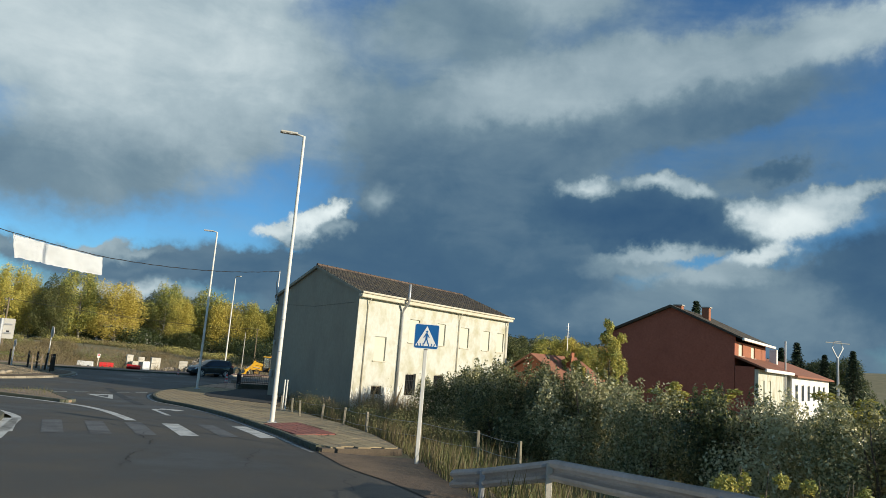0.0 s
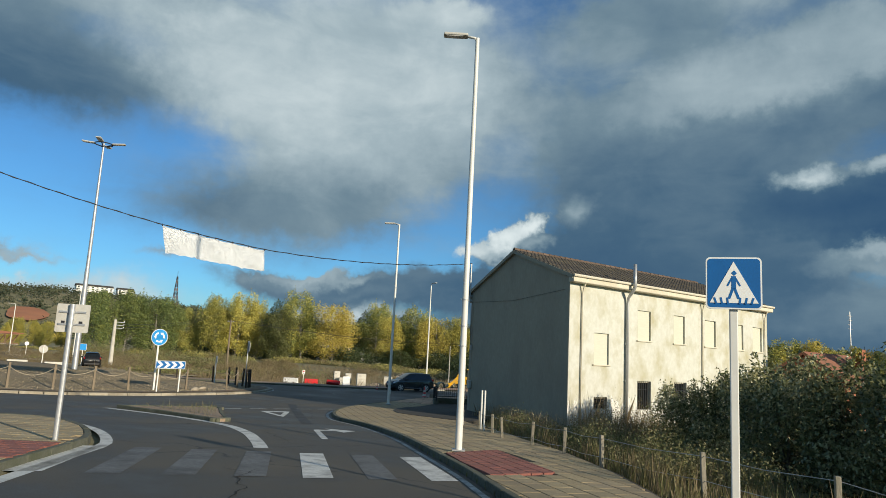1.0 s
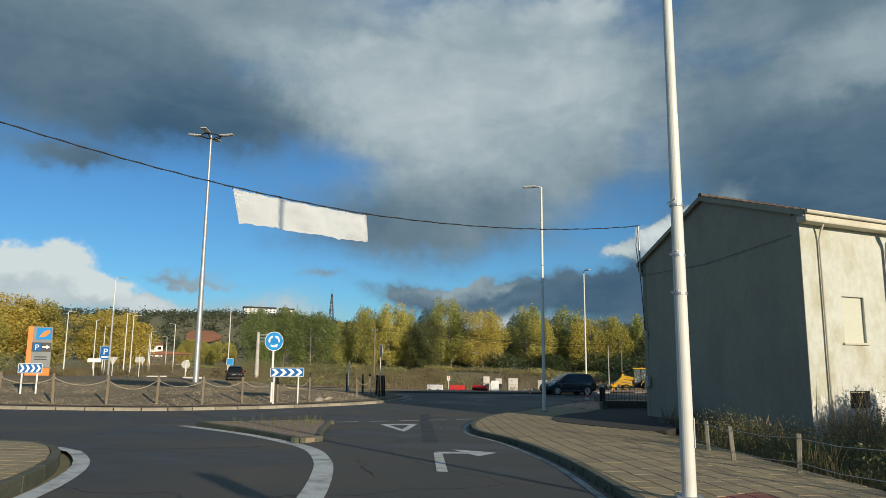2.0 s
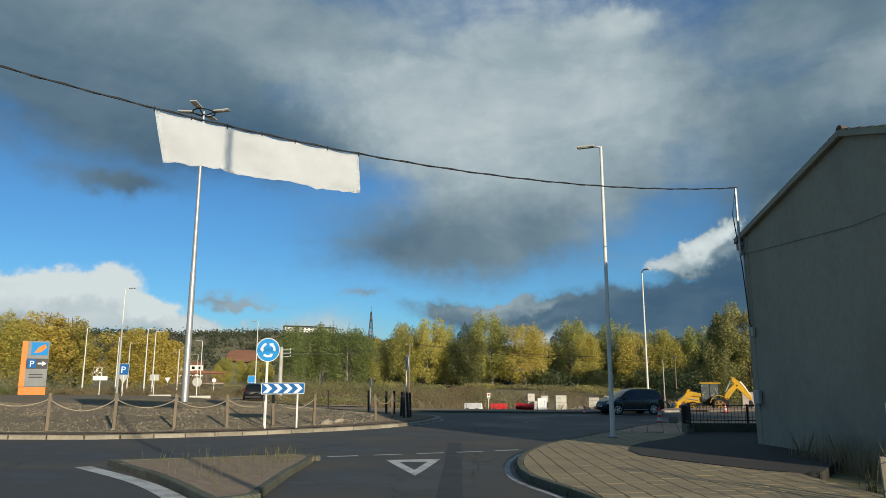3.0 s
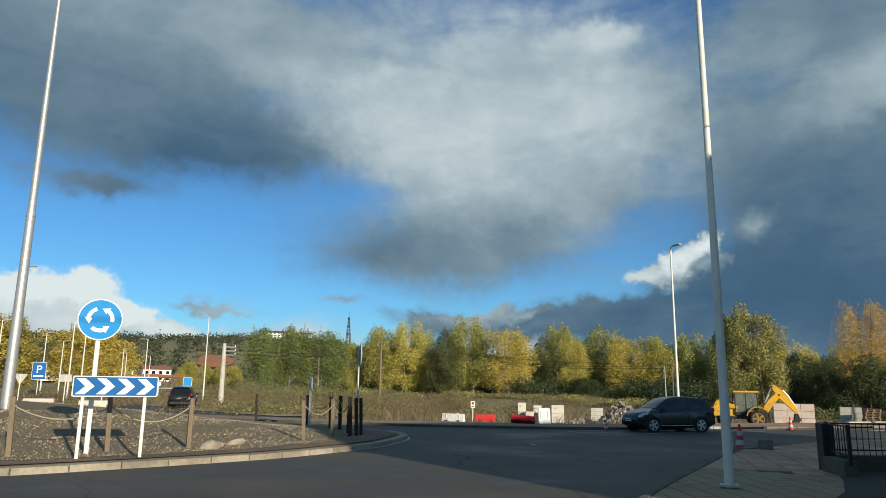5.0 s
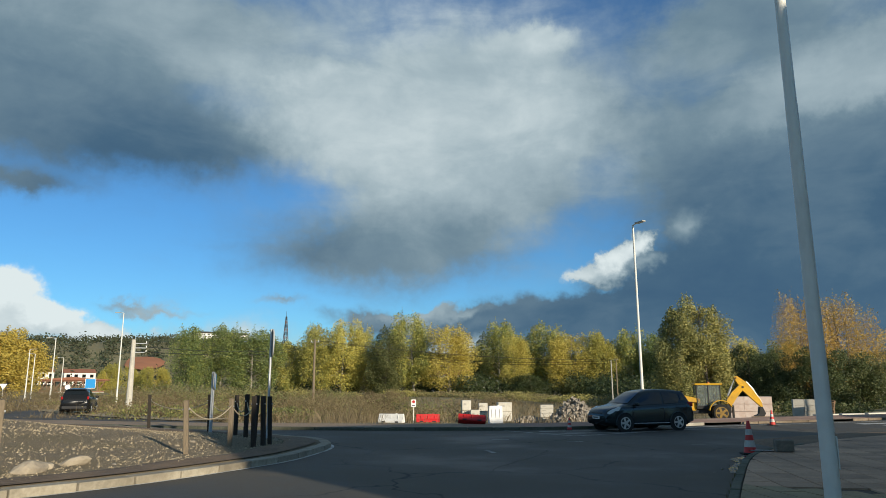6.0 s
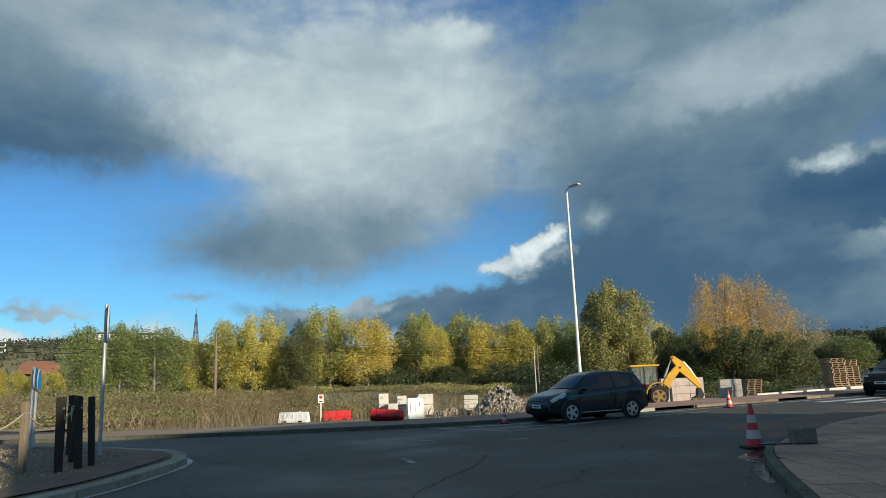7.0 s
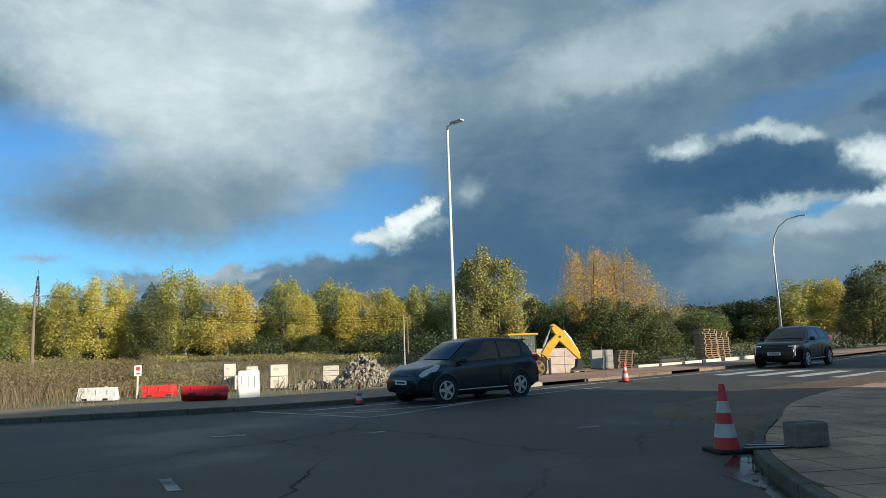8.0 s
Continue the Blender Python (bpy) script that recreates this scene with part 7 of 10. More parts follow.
POST_LINE = shrink(ISLAND_LINE, 2.25)
front_posts = [p for p in along(POST_LINE, 14, 60, 2.02) if p.y < 44.5 and p.x > -48]
pale = timber_post(1.22, WOOD_POST, "weathered timber post with rope eyes on the gravel island")
tops = []
for i, p in enumerate(front_posts):
    z = on_island(p.x, p.y)
    m = pose(p.x, p.y, z, random.uniform(-2, 2), random.uniform(-2, 2), 60 + random.uniform(-8, 8))
    if i == 0:
        pale.matrix_basis = m
    else:
        copy_thing(pale, m)
    tops.append(Vector((p.x, p.y, z + 1.02)))
for a, b in zip(tops, tops[1:]):
    rope(a, b, random.uniform(0.26, 0.4))
dark = timber_post(1.28, WOOD_DARK, "dark stained timber post at the tip of the island")
group_tip = [(-28.5, 48.9), (-29.0, 50.75), (-28.45, 51.0), (-28.62, 51.55), (-28.8, 52.0), (-29.65, 52.3), (-31.0, 53.4), (-32.2, 54.2), (-34.2, 55.0), (-38.4, 56.0)]
tip_tops = []
for i, (x, y) in enumerate(group_tip):
    z = on_island(x, y) - 0.02
    m = pose(x, y, z, random.uniform(-2, 2), random.uniform(-3, 3), random.uniform(0, 90))
    if i < 2:
        copy_thing(pale, m)
    elif i == 2:
        dark.matrix_basis = m
    else:
        c = copy_thing(dark, m)
    tip_tops.append(Vector((x, y, z + 1.05)))
for a, b in ((0, 1), (1, 5), (5, 6), (6, 7), (7, 8), (8, 9)):
    rope(tip_tops[a], tip_tops[b], 0.3)


def edge_sign(x, y, z, top, size, heading, label):
    """A round sign plate on a slim post."""
    s = thing("road_sign", label, "road sign", pose(x, y, z, 0, 0, heading))
    h = top - z
    bm = B()
    add_rod(bm, (0, 0.03, -0.15), (0, 0.03, h), 0.038, sides=10)
    part("post", bm, GALV, s)
    bm = B()
    disc(bm, size, 0.03, Matrix.Translation((0, -0.02, h - size)) @ Matrix.Rotation(radians(90), 4, "X"))
    pl = part("plate", bm, GREY_SIGN, s)
    bm = B()
    disc(bm, size - 0.02, 0.004, Matrix.Translation((0, -0.038, h - size)) @ Matrix.Rotation(radians(90), 4, "X"))
    part("face", bm, SIGN_CYAN, pl)
    return s


edge_sign(-30.3, 53.6, on_island(-30.3, 53.6), 3.52, 0.42, 136, "blue round sign seen edge-on at the tip of the island")
edge_sign(-33.7, 54.6, on_island(-33.7, 54.6), 2.3, 0.28, 134, "small dark sign seen edge-on behind the posts")
edge_sign(-33.95, 54.9, on_island(-33.95, 54.9), 2.25, 0.28, 134, "small dark sign seen edge-on behind the posts")
chevron_board(-35.6, 34.1, on_island(-35.6, 34.1), 62, 0.95, 0.43, 2.2, 4, (0.3, -0.3), "dark blue and white chevron board on two posts beside the island")

# ---- stones on the island ----
def rock_mesh(seed, flat=0.6):
    bm = B()
    bmesh.ops.create_icosphere(bm, subdivisions=2, radius=0.5)
    for v in bm.verts:
        n_ = noise.noise(v.co * 1.7 + Vector((seed * 3.1, 0, 0)))
        v.co *= 1 + 0.45 * n_
        v.co.z *= flat
    return mesh_of("rock", bm, ROCK)


ROCKS = [rock_mesh(i) for i in range(5)]


def rock(x, y, z, s, i):
    ob = new("rock", ROCKS[i % 5])
    ob.matrix_basis = pose(x, y, z, random.uniform(-15, 15), random.uniform(-15, 15), random.uniform(0, 360)) @ Matrix.Diagonal((s, s * random.uniform(0.6, 1.0), s * random.uniform(0.7, 1.0), 1))
    tagged(ob, "pale broken stone lying on the gravel", "rock", "island stones")


for i in range(26):
    t_ = random.uniform(0.3, 1)
    p = ISLAND_LINE[int(len(ISLAND_LINE) * random.uniform(0.42, 0.78))]
    q = ISLAND_MID.lerp(Vector(p), random.uniform(0.72, 0.93))
    rock(q.x, q.y, on_island(q.x, q.y), random.choice((0.08, 0.1, 0.14, 0.2)), i)
rock(-27.85, 44.9, on_island(-27.85, 44.9) + 0.05, 0.62, 1)
rock(-28.25, 46.0, on_island(-28.25, 46.0) + 0.04, 0.5, 2)
rock(-28.2, 45.4, on_island(-28.2, 45.4), 0.36, 3)


def pebbles():
    verts, faces = [], []
    rng = np.random.default_rng(5)
    n = len(ISLAND_LINE)
    for i in range(38000):
        u_ = n * rng.uniform(0.3, 0.86)
        p = Vector(ISLAND_LINE[int(u_)]).lerp(Vector(ISLAND_LINE[int(u_) + 1]), u_ % 1)
        q = ISLAND_MID.lerp(p, 0.945 - 0.5 * rng.uniform(0, 1) ** 1.6)
        z = on_island(q.x, q.y)
        s = 0.011 + 0.036 * rng.uniform(0, 1) ** 3
        k = len(verts)
        a = rng.uniform(0, 6.28)
        for j in range(4):
            verts.append((q.x + s * math.cos(a + j * 1.57) * rng.uniform(0.7, 1.2), q.y + s * math.sin(a + j * 1.57), z - 0.01))
        verts.append((q.x + s * 0.2, q.y, z + s * rng.uniform(0.5, 1.0)))
        faces += [(k + j, k + (j + 1) % 4, k + 4) for j in range(4)]
    me = bpy.data.meshes.new("pebbles")
    me.from_pydata(verts, [], faces)
    me.materials.append(material("pebble", (0.33, 0.275, 0.19), (0.2, 0.165, 0.11), scale=9, rough=0.95, island=0.45))
    tagged(new("pebbles", me), "loose stones and gravel strewn over the island", "gravel", kind="stuff")


pebbles()


# ---- traffic cones ----
def cone(h=0.76):
    c = thing("traffic_cone", "red and white striped traffic cone standing on the asphalt", "traffic cone", Matrix(), group="traffic cones")
    bm = B()
    add_box(bm, (0.4 * h / 0.76, 0.4 * h / 0.76, 0.045), (0, 0, 0.0225), bevel=0.015)
    part("base", bm, BLACK_RUBBER, c)
    zs = [0.045, 0.17, 0.32, 0.44, 0.57, 0.76]
    r = lambda z: (0.145 - 0.115 * (z - 0.045) / 0.715) * h / 0.76
    for i in range(5):
        z0, z1 = zs[i], zs[i + 1]
        bm = B()
        add_rod(bm, (0, 0, z0 * h / 0.76), (0, 0, z1 * h / 0.76), r(z0), r(z1), sides=20)
        part("band", bm, DULL_WHITE if i % 2 else ORANGE_PLASTIC, c, "white reflective band" if i % 2 else "")
    return c


cone_a = cone(0.8)
cone_a.matrix_basis = pose(-17.33, 56.3, g(0, 56.3), 0, 0, 20)
copy_thing(cone_a, pose(-17.64, 70.5, g(0, 70), 0, 0, 50) @ Matrix.Scale(0.8, 4)).scale = (0.78, 0.78, 0.78)
copy_thing(cone_a, pose(-24.33, 63.76, g(0, 63), 0, 0, 10)).scale = (0.6, 0.6, 0.6)


def paving_stone():
    s = thing("concrete_block", "grey hollow concrete block lying on the pavement edge", "concrete block", pose(-16.56, 55.85, g(0, 55.7) + 0.135, 0, 0, 20))
    bm = B()
    add_box(bm, (0.4, 0.24, 0.26), (0, 0, 0.13), bevel=0.015)
    part("body", bm, BLOCK_GREY, s)
    # flat black plates stand in for the shade inside the holes
    for x in (-0.12, 0.1):
        bm = B()
        add_box(bm, (0.14, 0.16, 0.006), (x, 0, 0.2605))
        part("hollow", bm, SIGN_BLACK, s, "black plate painted as the shade in a hollow")
    for k in range(4):
        bm = B()
        add_rod(bm, (-0.25, -0.12 + 0.06 * k, 0.01), (-0.8 + 0.07 * k, -0.04 + 0.09 * k, 0.01), 0.01, sides=6)
        solid("loose_rod", bm, GALV if k % 2 else DARK_METAL, "thin metal rod lying on the kerb beside the block", "rod", s.matrix_basis.copy(), group="loose rods")
    for k, (x, y) in enumerate(((-17.25, 55.55), (-17.35, 54.9), (-17.42, 54.2), (-17.5, 53.4), (-17.3, 55.0), (-17.55, 52.6), (-17.62, 52.0), (-17.4, 54.6))):
        ob = new("rubble_stone", ROCKS[k % 5])
        s_ = 0.025 + 0.015 * (k % 3)
        ob.matrix_basis = pose(x, y, g(x, y) + 0.01, 10 * k, 0, 50 * k) @ Matrix.Diagonal((s_ * 1.4, s_, s_ * 0.7, 1))
        tagged(ob, "small broken stone in the gutter beside the kerb", "stone", "gutter stones")


paving_stone()


# ---- plastic road barriers ----
def barrier(w, h, d, material_, label):
    b = thing("plastic_barrier", label, "barrier", Matrix(), group="plastic barriers")
    bm = B()
    out = [(-d / 2, 0), (d / 2, 0), (d / 2, h * 0.22), (d * 0.26, h * 0.42), (d * 0.2, h), (-d * 0.2, h), (-d * 0.26, h * 0.42), (-d / 2, h * 0.22)]
    add_prism(bm, out, -w / 2, w / 2, Matrix(((0, 0, 1, 0), (1, 0, 0, 0), (0, 1, 0, 0), (0, 0, 0, 1))))
    bmesh.ops.bevel(bm, geom=bm.edges[:], offset=0.02, segments=2, affect="EDGES")
    part("shell", bm, material_, b)
    for x in (-w * 0.3, 0, w * 0.3):
        bm = B()
        add_box(bm, (0.05, d * 0.62, h * 0.5), (x, 0, h * 0.58), bevel=0.012)
        part("rib", bm, material_, b)
    # black boxes give the fork slots their shade by colour; nothing is cut
    for x in (-w * 0.27, w * 0.27):
        bm = B()
        add_box(bm, (0.2, d + 0.01, 0.07), (x, 0, 0.05))
        part("fork_slot", bm, SIGN_BLACK, b)
    bm = B()
    add_rod(bm, (w * 0.2, 0, h - 0.01), (w * 0.2, 0, h + 0.03), 0.05, sides=12)
    part("filler_cap", bm, material_, b)
    return b


def set_down(ob, x, y, rz, rx=0, ry=0, lift=0.0):
    ob.matrix_basis = pose(x, y, land(x, y) + lift, rx, ry, rz)


red = barrier(1.35, 0.46, 0.4, RED_PLASTIC, "red plastic water-filled road barrier on the bare earth")
set_down(red, -36.1, 73.6, 27, lift=0.0)
copy_thing(red, pose(-28.8, 64.4, g(-28.8, 64.4) + 0.17, -32, 4, 27)).scale = (0.86, 0.86, 0.76)
white_b = barrier(1.5, 0.48, 0.4, WHITE_PLASTIC, "white plastic road barrier standing on the bare earth")
set_down(white_b, -36.9, 70.9, 6)
tall_b = barrier(0.62, 0.88, 0.45, WHITE_PLASTIC, "white plastic barrier standing on end beside the red one")
set_down(tall_b, -28.95, 67.2, 35)


def small_sign():
    x, y = -36.9, 73.3
    s = thing("notice_sign", "small white notice with a red mark on a wooden post", "sign", pose(x, y, land(x, y), 0, 0, 33))
    bm = B()
    add_box(bm, (0.07, 0.05, 1.1), (0, 0, 0.5))
    part("post", bm, CONCRETE_PALE, s)
    bm = B()
    plate(bm, rounded(0.27, 0.42, 0.02, 1.08), -0.03, 0.015)
    pl = part("plate", bm, SIGN_WHITE, s)
    bm = B()
    plate(bm, [(0.09 * math.cos(a), 1.16 + 0.09 * math.sin(a)) for a in np.linspace(0, 2 * math.pi, 20)[:-1]], -0.046, 0.003)
    part("red_mark", bm, RED_PLASTIC, pl)
    bm = B()
    plate(bm, rounded(0.18, 0.05, 0.01, 0.95), -0.046, 0.003)
    part("label_bar", bm, SIGN_BLACK, pl)


small_sign()


# ---- concrete blocks, crates, rubble and earth heap ----
BLOCKS = [(-41.58, 89.72), (-40.51, 89.13), (-41.18, 92.13), (-38.34, 90.11), (-35.19, 91.33)]

def block(w, d, h, x, y, rz, label, lift=0.0, layers=1):
    b = thing("concrete_block", label, "concrete block", pose(x, y, land(x, y) + lift, 0, 0, rz), group="site blocks")
    for i in range(layers):
        bm = B()
        hh = h / layers
        add_box(bm, (w, d, hh - 0.02), (random.uniform(-0.02, 0.02), 0, hh * (i + 0.5)), bevel=0.03)
        part("layer", bm, CONCRETE_PALE, b)
        # darker concrete box, slightly proud, paints the shade of a recess
        bm = B()
        add_box(bm, (w * 0.3, d + 0.012, hh * 0.2), (-w * 0.2, 0, hh * (i + 0.62)), bevel=0.005)
        part("recess", bm, CONCRETE, b)
    return b


block(0.74, 0.74, 1.65, *BLOCKS[0], 35, "tall pale concrete block standing in dry grass", layers=2)
block(0.72, 0.72, 0.9, *BLOCKS[1], 30, "pale concrete block on the site", layers=1)
block(0.75, 0.75, 1.45, *BLOCKS[2], 28, "pale concrete block behind the others", layers=2)
block(1.1, 0.95, 1.5, *BLOCKS[3], 33, "two pale concrete blocks stacked on the site", layers=2)
block(1.02, 0.8, 1.32, *BLOCKS[4], 22, "stack of pale concrete kerb pieces", layers=4)


def heap(name, label, x, y, w, d, h, material_, n, size, seed):
    """A heap of broken pieces: real chunks, joined into one mesh."""
    rng = np.random.default_rng(seed)
    bm = B()
    for i in range(n):
        r = math.sqrt(rng.uniform(0, 1))
        a = rng.uniform(0, 2 * math.pi)
        px, py = r * math.cos(a) * w / 2, r * math.sin(a) * d / 2
        pz = h * (1 - r) ** 0.8 * rng.uniform(0.4, 1)
        s = size * rng.uniform(0.5, 1.4)
        m = Matrix.Translation((px, py, pz)) @ Euler(rng.uniform(0, 6, 3)).to_matrix().to_4x4()
        add_box(bm, (s, s * rng.uniform(0.4, 0.9), s * rng.uniform(0.25, 0.6)), (0, 0, 0), m)
    ob = solid(name, bm, material_, label, name.replace("_", " "), pose(x, y, land(x, y)), kind="stuff")
    return ob


heap("rubble_heap", "heap of broken concrete and stone rubble", -31.94, 88.2, 4.0, 3.0, 2.0, RUBBLE, 1200, 0.23, 3)
heap("rubble_scatter", "low scatter of broken paving and stone", -35.7, 89.01, 3.0, 1.8, 0.45, RUBBLE, 190, 0.25, 4)
heap("rubble_scatter", "low spread of broken paving beside the rubble", -29.9, 87.75, 3.0, 2.0, 0.45, RUBBLE, 190, 0.25, 6)
bm = B()
bmesh.ops.create_icosphere(bm, subdivisions=4, radius=1)
for v in bm.verts:
    v.co *= 1 + 0.12 * noise.noise(v.co * 2.2)
    v.co.z = max(v.co.z, -0.1) * 0.55
    v.co.x *= 1.5
solid("earth_heap", bm, EARTH, "heap of dug brown earth beside the rubble", "earth heap", pose(-30.54, 91.72, land(-30.54, 91.72), 0, 0, 20) @ Matrix.Scale(1.45, 4), smooth=True)


# ---- backhoe loader ----
def wheel(parent, x, y, r, w, rim_mat, m=None):
    bm = B()
    bmesh.ops.create_cone(bm, cap_ends=True, segments=28, radius1=r, radius2=r, depth=w, matrix=Matrix.Translation((x, y, r)) @ Matrix.Rotation(radians(90), 4, "X"))
    bmesh.ops.bevel(bm, geom=[e for e in bm.edges if len(e.link_faces) == 2 and e.calc_face_angle() > 1], offset=min(0.06, w * 0.25), segments=2, affect="EDGES")
    t = part("wheel", bm, BLACK_RUBBER, parent, "black tyre")
    s = 1 if y > 0 else -1
    bm = B()
    bmesh.ops.create_cone(bm, cap_ends=True, segments=24, radius1=r * 0.68, radius2=r * 0.68, depth=w + 0.012, matrix=Matrix.Translation((x, y, r)) @ Matrix.Rotation(radians(90), 4, "X"))
    part("rim_well", bm, DARK_METAL, t)
    for k in range(5):
        bm = B()
        a = k * 2 * math.pi / 5 + 0.3
        mm = Matrix.Translation((x, y + s * (w / 2 + 0.008), r)) @ Matrix.Rotation(a, 4, "Y")
        add_box(bm, (r * 0.25, 0.025, r * 0.64), (0, 0, r * 0.32), mm, bevel=0.008)
        part("spoke", bm, rim_mat, t)
    bm = B()
    disc(bm, r * 0.16, 0.03, Matrix.Translation((x, y + s * (w / 2 + 0.012), r)) @ Matrix.Rotation(radians(90), 4, "X"), 16)
    part("hub", bm, rim_mat, t)
    bm = B()
    n = 28
    for i in range(n):
        a0, a1 = 2 * math.pi * i / n, 2 * math.pi * (i + 1) / n
        q = []
        for rr, aa in ((r * 0.71, a0), (r * 0.71, a1), (r * 0.62, a1), (r * 0.62, a0)):
            q.append(bm.verts.new((x + rr * math.cos(aa), y + s * (w / 2 + 0.014), r + rr * math.sin(aa))))
        bm.faces.new(q)
    part("rim", bm, rim_mat, t)
    return t


MACHINE_RIM = material("machine_rim", (0.34, 0.2, 0.03), (0.2, 0.12, 0.03), scale=6, rough=0.6, stain=(0.1, 0.07, 0.04), stain_scale=3)


def backhoe():
    x, y = -22.35, 85.0
    z = land(x, y)
    h = thing("backhoe_loader", "yellow backhoe loader parked on the site with raised boom", "excavator", pose(x, y, z, 0, 0, 197) @ Matrix.Scale(0.9, 4))
    for yy in (-0.85, 0.85):
        wheel(h, -0.95, yy, 0.6, 0.42, MACHINE_RIM)
        wheel(h, 1.35, yy * 0.95, 0.44, 0.32, MACHINE_RIM)
    bm = B()
    add_box(bm, (3.4, 0.9, 0.35), (0.2, 0, 0.72), bevel=0.04)
    part("chassis", bm, DARK_METAL, h)
    bm = B()
    add_prism(bm, [(0.6, 0.75), (2.1, 0.75), (2.2, 1.2), (2.0, 1.45), (0.6, 1.62)], -0.5, 0.5, Matrix(((1, 0, 0, 0), (0, 0, 1, 0), (0, 1, 0, 0), (0, 0, 0, 1))))
    bmesh.ops.bevel(bm, geom=bm.edges[:], offset=0.04, segments=2, affect="EDGES")
    bon = part("bonnet", bm, YELLOW, h)
    bm = B()
    add_box(bm, (0.02, 0.6, 0.35), (2.09, 0, 1.05))
    part("grille", bm, DARK_METAL, bon)
    bm = B()
    add_rod(bm, (1.5, 0.25, 1.4), (1.5, 0.25, 2.0), 0.04, sides=10)
    part("exhaust", bm, DARK_METAL, h)
    # cab
    bm = B()
    add_box(bm, (1.85, 1.4, 0.12), (-0.25, 0, 2.56), bevel=0.04)
    part("cab_roof", bm, YELLOW, h)
    for cx, cy in ((0.56, 0.62), (0.56, -0.62), (-0.2, 0.64), (-0.2, -0.64), (-1.0, 0.62), (-1.0, -0.62)):
        bm = B()
        add_box(bm, (0.07, 0.07, 1.55), (cx, cy, 1.72), bevel=0.01)
        part("cab_post", bm, DARK_METAL, h)
    for bx, by, sx, sy in ((0.57, 0, 0.012, 1.15), (-1.0, 0, 0.012, 1.15), (0.18, 0.64, 0.68, 0.012), (0.18, -0.64, 0.68, 0.012), (-0.6, 0.64, 0.72, 0.012), (-0.6, -0.64, 0.72, 0.012)):
        bm = B()
        add_box(bm, (sx, sy, 1.4), (bx, by, 1.78))
        part("cab_glass", bm, GLASS_CLEAR, h)
    bm = B()
    add_box(bm, (1.65, 1.28, 0.26), (-0.22, 0, 0.98), bevel=0.03)
    part("cab_floor", bm, DARK_METAL, h)
    bm = B()
    add_box(bm, (0.45, 0.5, 0.12), (-0.45, 0, 1.3), bevel=0.03)
    add_box(bm, (0.12, 0.5, 0.6), (-0.7, 0, 1.6), bevel=0.03)
    part("seat", bm, BLACK_RUBBER, h)
    for yy in (-0.85, 0.85):
        bm = B()
        pts = [(-0.95 + 0.78 * math.cos(a), yy, 0.68 + 0.78 * math.sin(a)) for a in np.linspace(0.15, math.pi - 0.5, 10)]
        for a, b in zip(pts, pts[1:]):
            mid_ = (Vector(a) + Vector(b)) / 2
            d_ = Vector(b) - Vector(a)
            mm = Matrix.Translation(mid_) @ Matrix.Rotation(-math.atan2(d_.z, d_.x), 4, "Y")
            add_box(bm, (d_.length + 0.03, 0.46, 0.05), (0, 0, 0), mm)
        part("mudguard", bm, YELLOW, h)
        # loader arm
        bm = B()
        side_way = Matrix(((1, 0, 0, 0), (0, 0, 1, yy * 0.66), (0, 1, 0, 0), (0, 0, 0, 1)))
        add_prism(bm, [(0.35, 1.28), (0.35, 1.56), (1.45, 1.8), (1.78, 1.72), (2.92, 0.62), (2.82, 0.42), (2.62, 0.46), (1.55, 1.42)], -0.08, 0.08, side_way)
        bmesh.ops.bevel(bm, geom=bm.edges[:], offset=0.015, segments=1, affect="EDGES")
        part("loader_arm", bm, YELLOW, h)
        bm = B()
        add_prism(bm, [(1.5, 1.95), (1.72, 1.98), (2.0, 1.5), (1.86, 1.42)], -0.05, 0.05, side_way @ Matrix.Translation((0, 0, -0.12 * yy)))
        part("tilt_link", bm, YELLOW, h)
        bm = B()
        add_rod(bm, (0.9, yy * 0.62, 1.0), (2.1, yy * 0.62, 1.2), 0.05, sides=8)
        part("hydraulic_ram", bm, GALV, h)
        bm = B()
        add_rod(bm, (1.6, yy * 0.62, 1.75), (2.7, yy * 0.62, 0.95), 0.04, sides=8)
        part("hydraulic_ram", bm, GALV, h)
    bm = B()
    out = [(2.65, 0.12), (3.25, 0.1), (3.3, 0.16), (2.95, 0.28), (2.78, 0.55), (2.95, 0.85), (2.85, 0.9), (2.62, 0.6)]
    add_prism(bm, out, -1.1, 1.1, Matrix(((1, 0, 0, 0), (0, 0, 1, 0), (0, 1, 0, 0), (0, 0, 0, 1))))
    part("front_bucket", bm, YELLOW, h, "yellow front bucket")
    # rear digging arm
    def arm(pts, w):
        bm_ = B()
        add_prism(bm_, pts, -w / 2, w / 2, Matrix(((1, 0, 0, 0), (0, 0, 1, 0), (0, 1, 0, 0), (0, 0, 0, 1))))
        bmesh.ops.bevel(bm_, geom=bm_.edges[:], offset=0.02, segments=1, affect="EDGES")
        return bm_
    part("king_post", arm([(-1.45, 0.6), (-1.75, 0.6), (-1.75, 1.2), (-1.45, 1.2)], 0.5), DARK_METAL, h)
    part("boom", arm([(-1.42, 1.0), (-1.68, 0.9), (-2.12, 1.55), (-2.72, 2.28), (-2.6, 2.55), (-2.42, 2.52), (-1.86, 1.98), (-1.5, 1.5)], 0.32), YELLOW, h)
    dip = part("dipper", arm([(-2.08, 3.06), (-2.3, 3.14), (-2.98, 2.62), (-3.72, 1.5), (-3.86, 1.02), (-3.7, 1.0), (-2.62, 2.08), (-2.2, 2.75)], 0.26), YELLOW, h)
    bm = B()
    add_rod(bm, (-2.62, -0.2, 2.36), (-2.62, 0.2, 2.36), 0.07, sides=10)
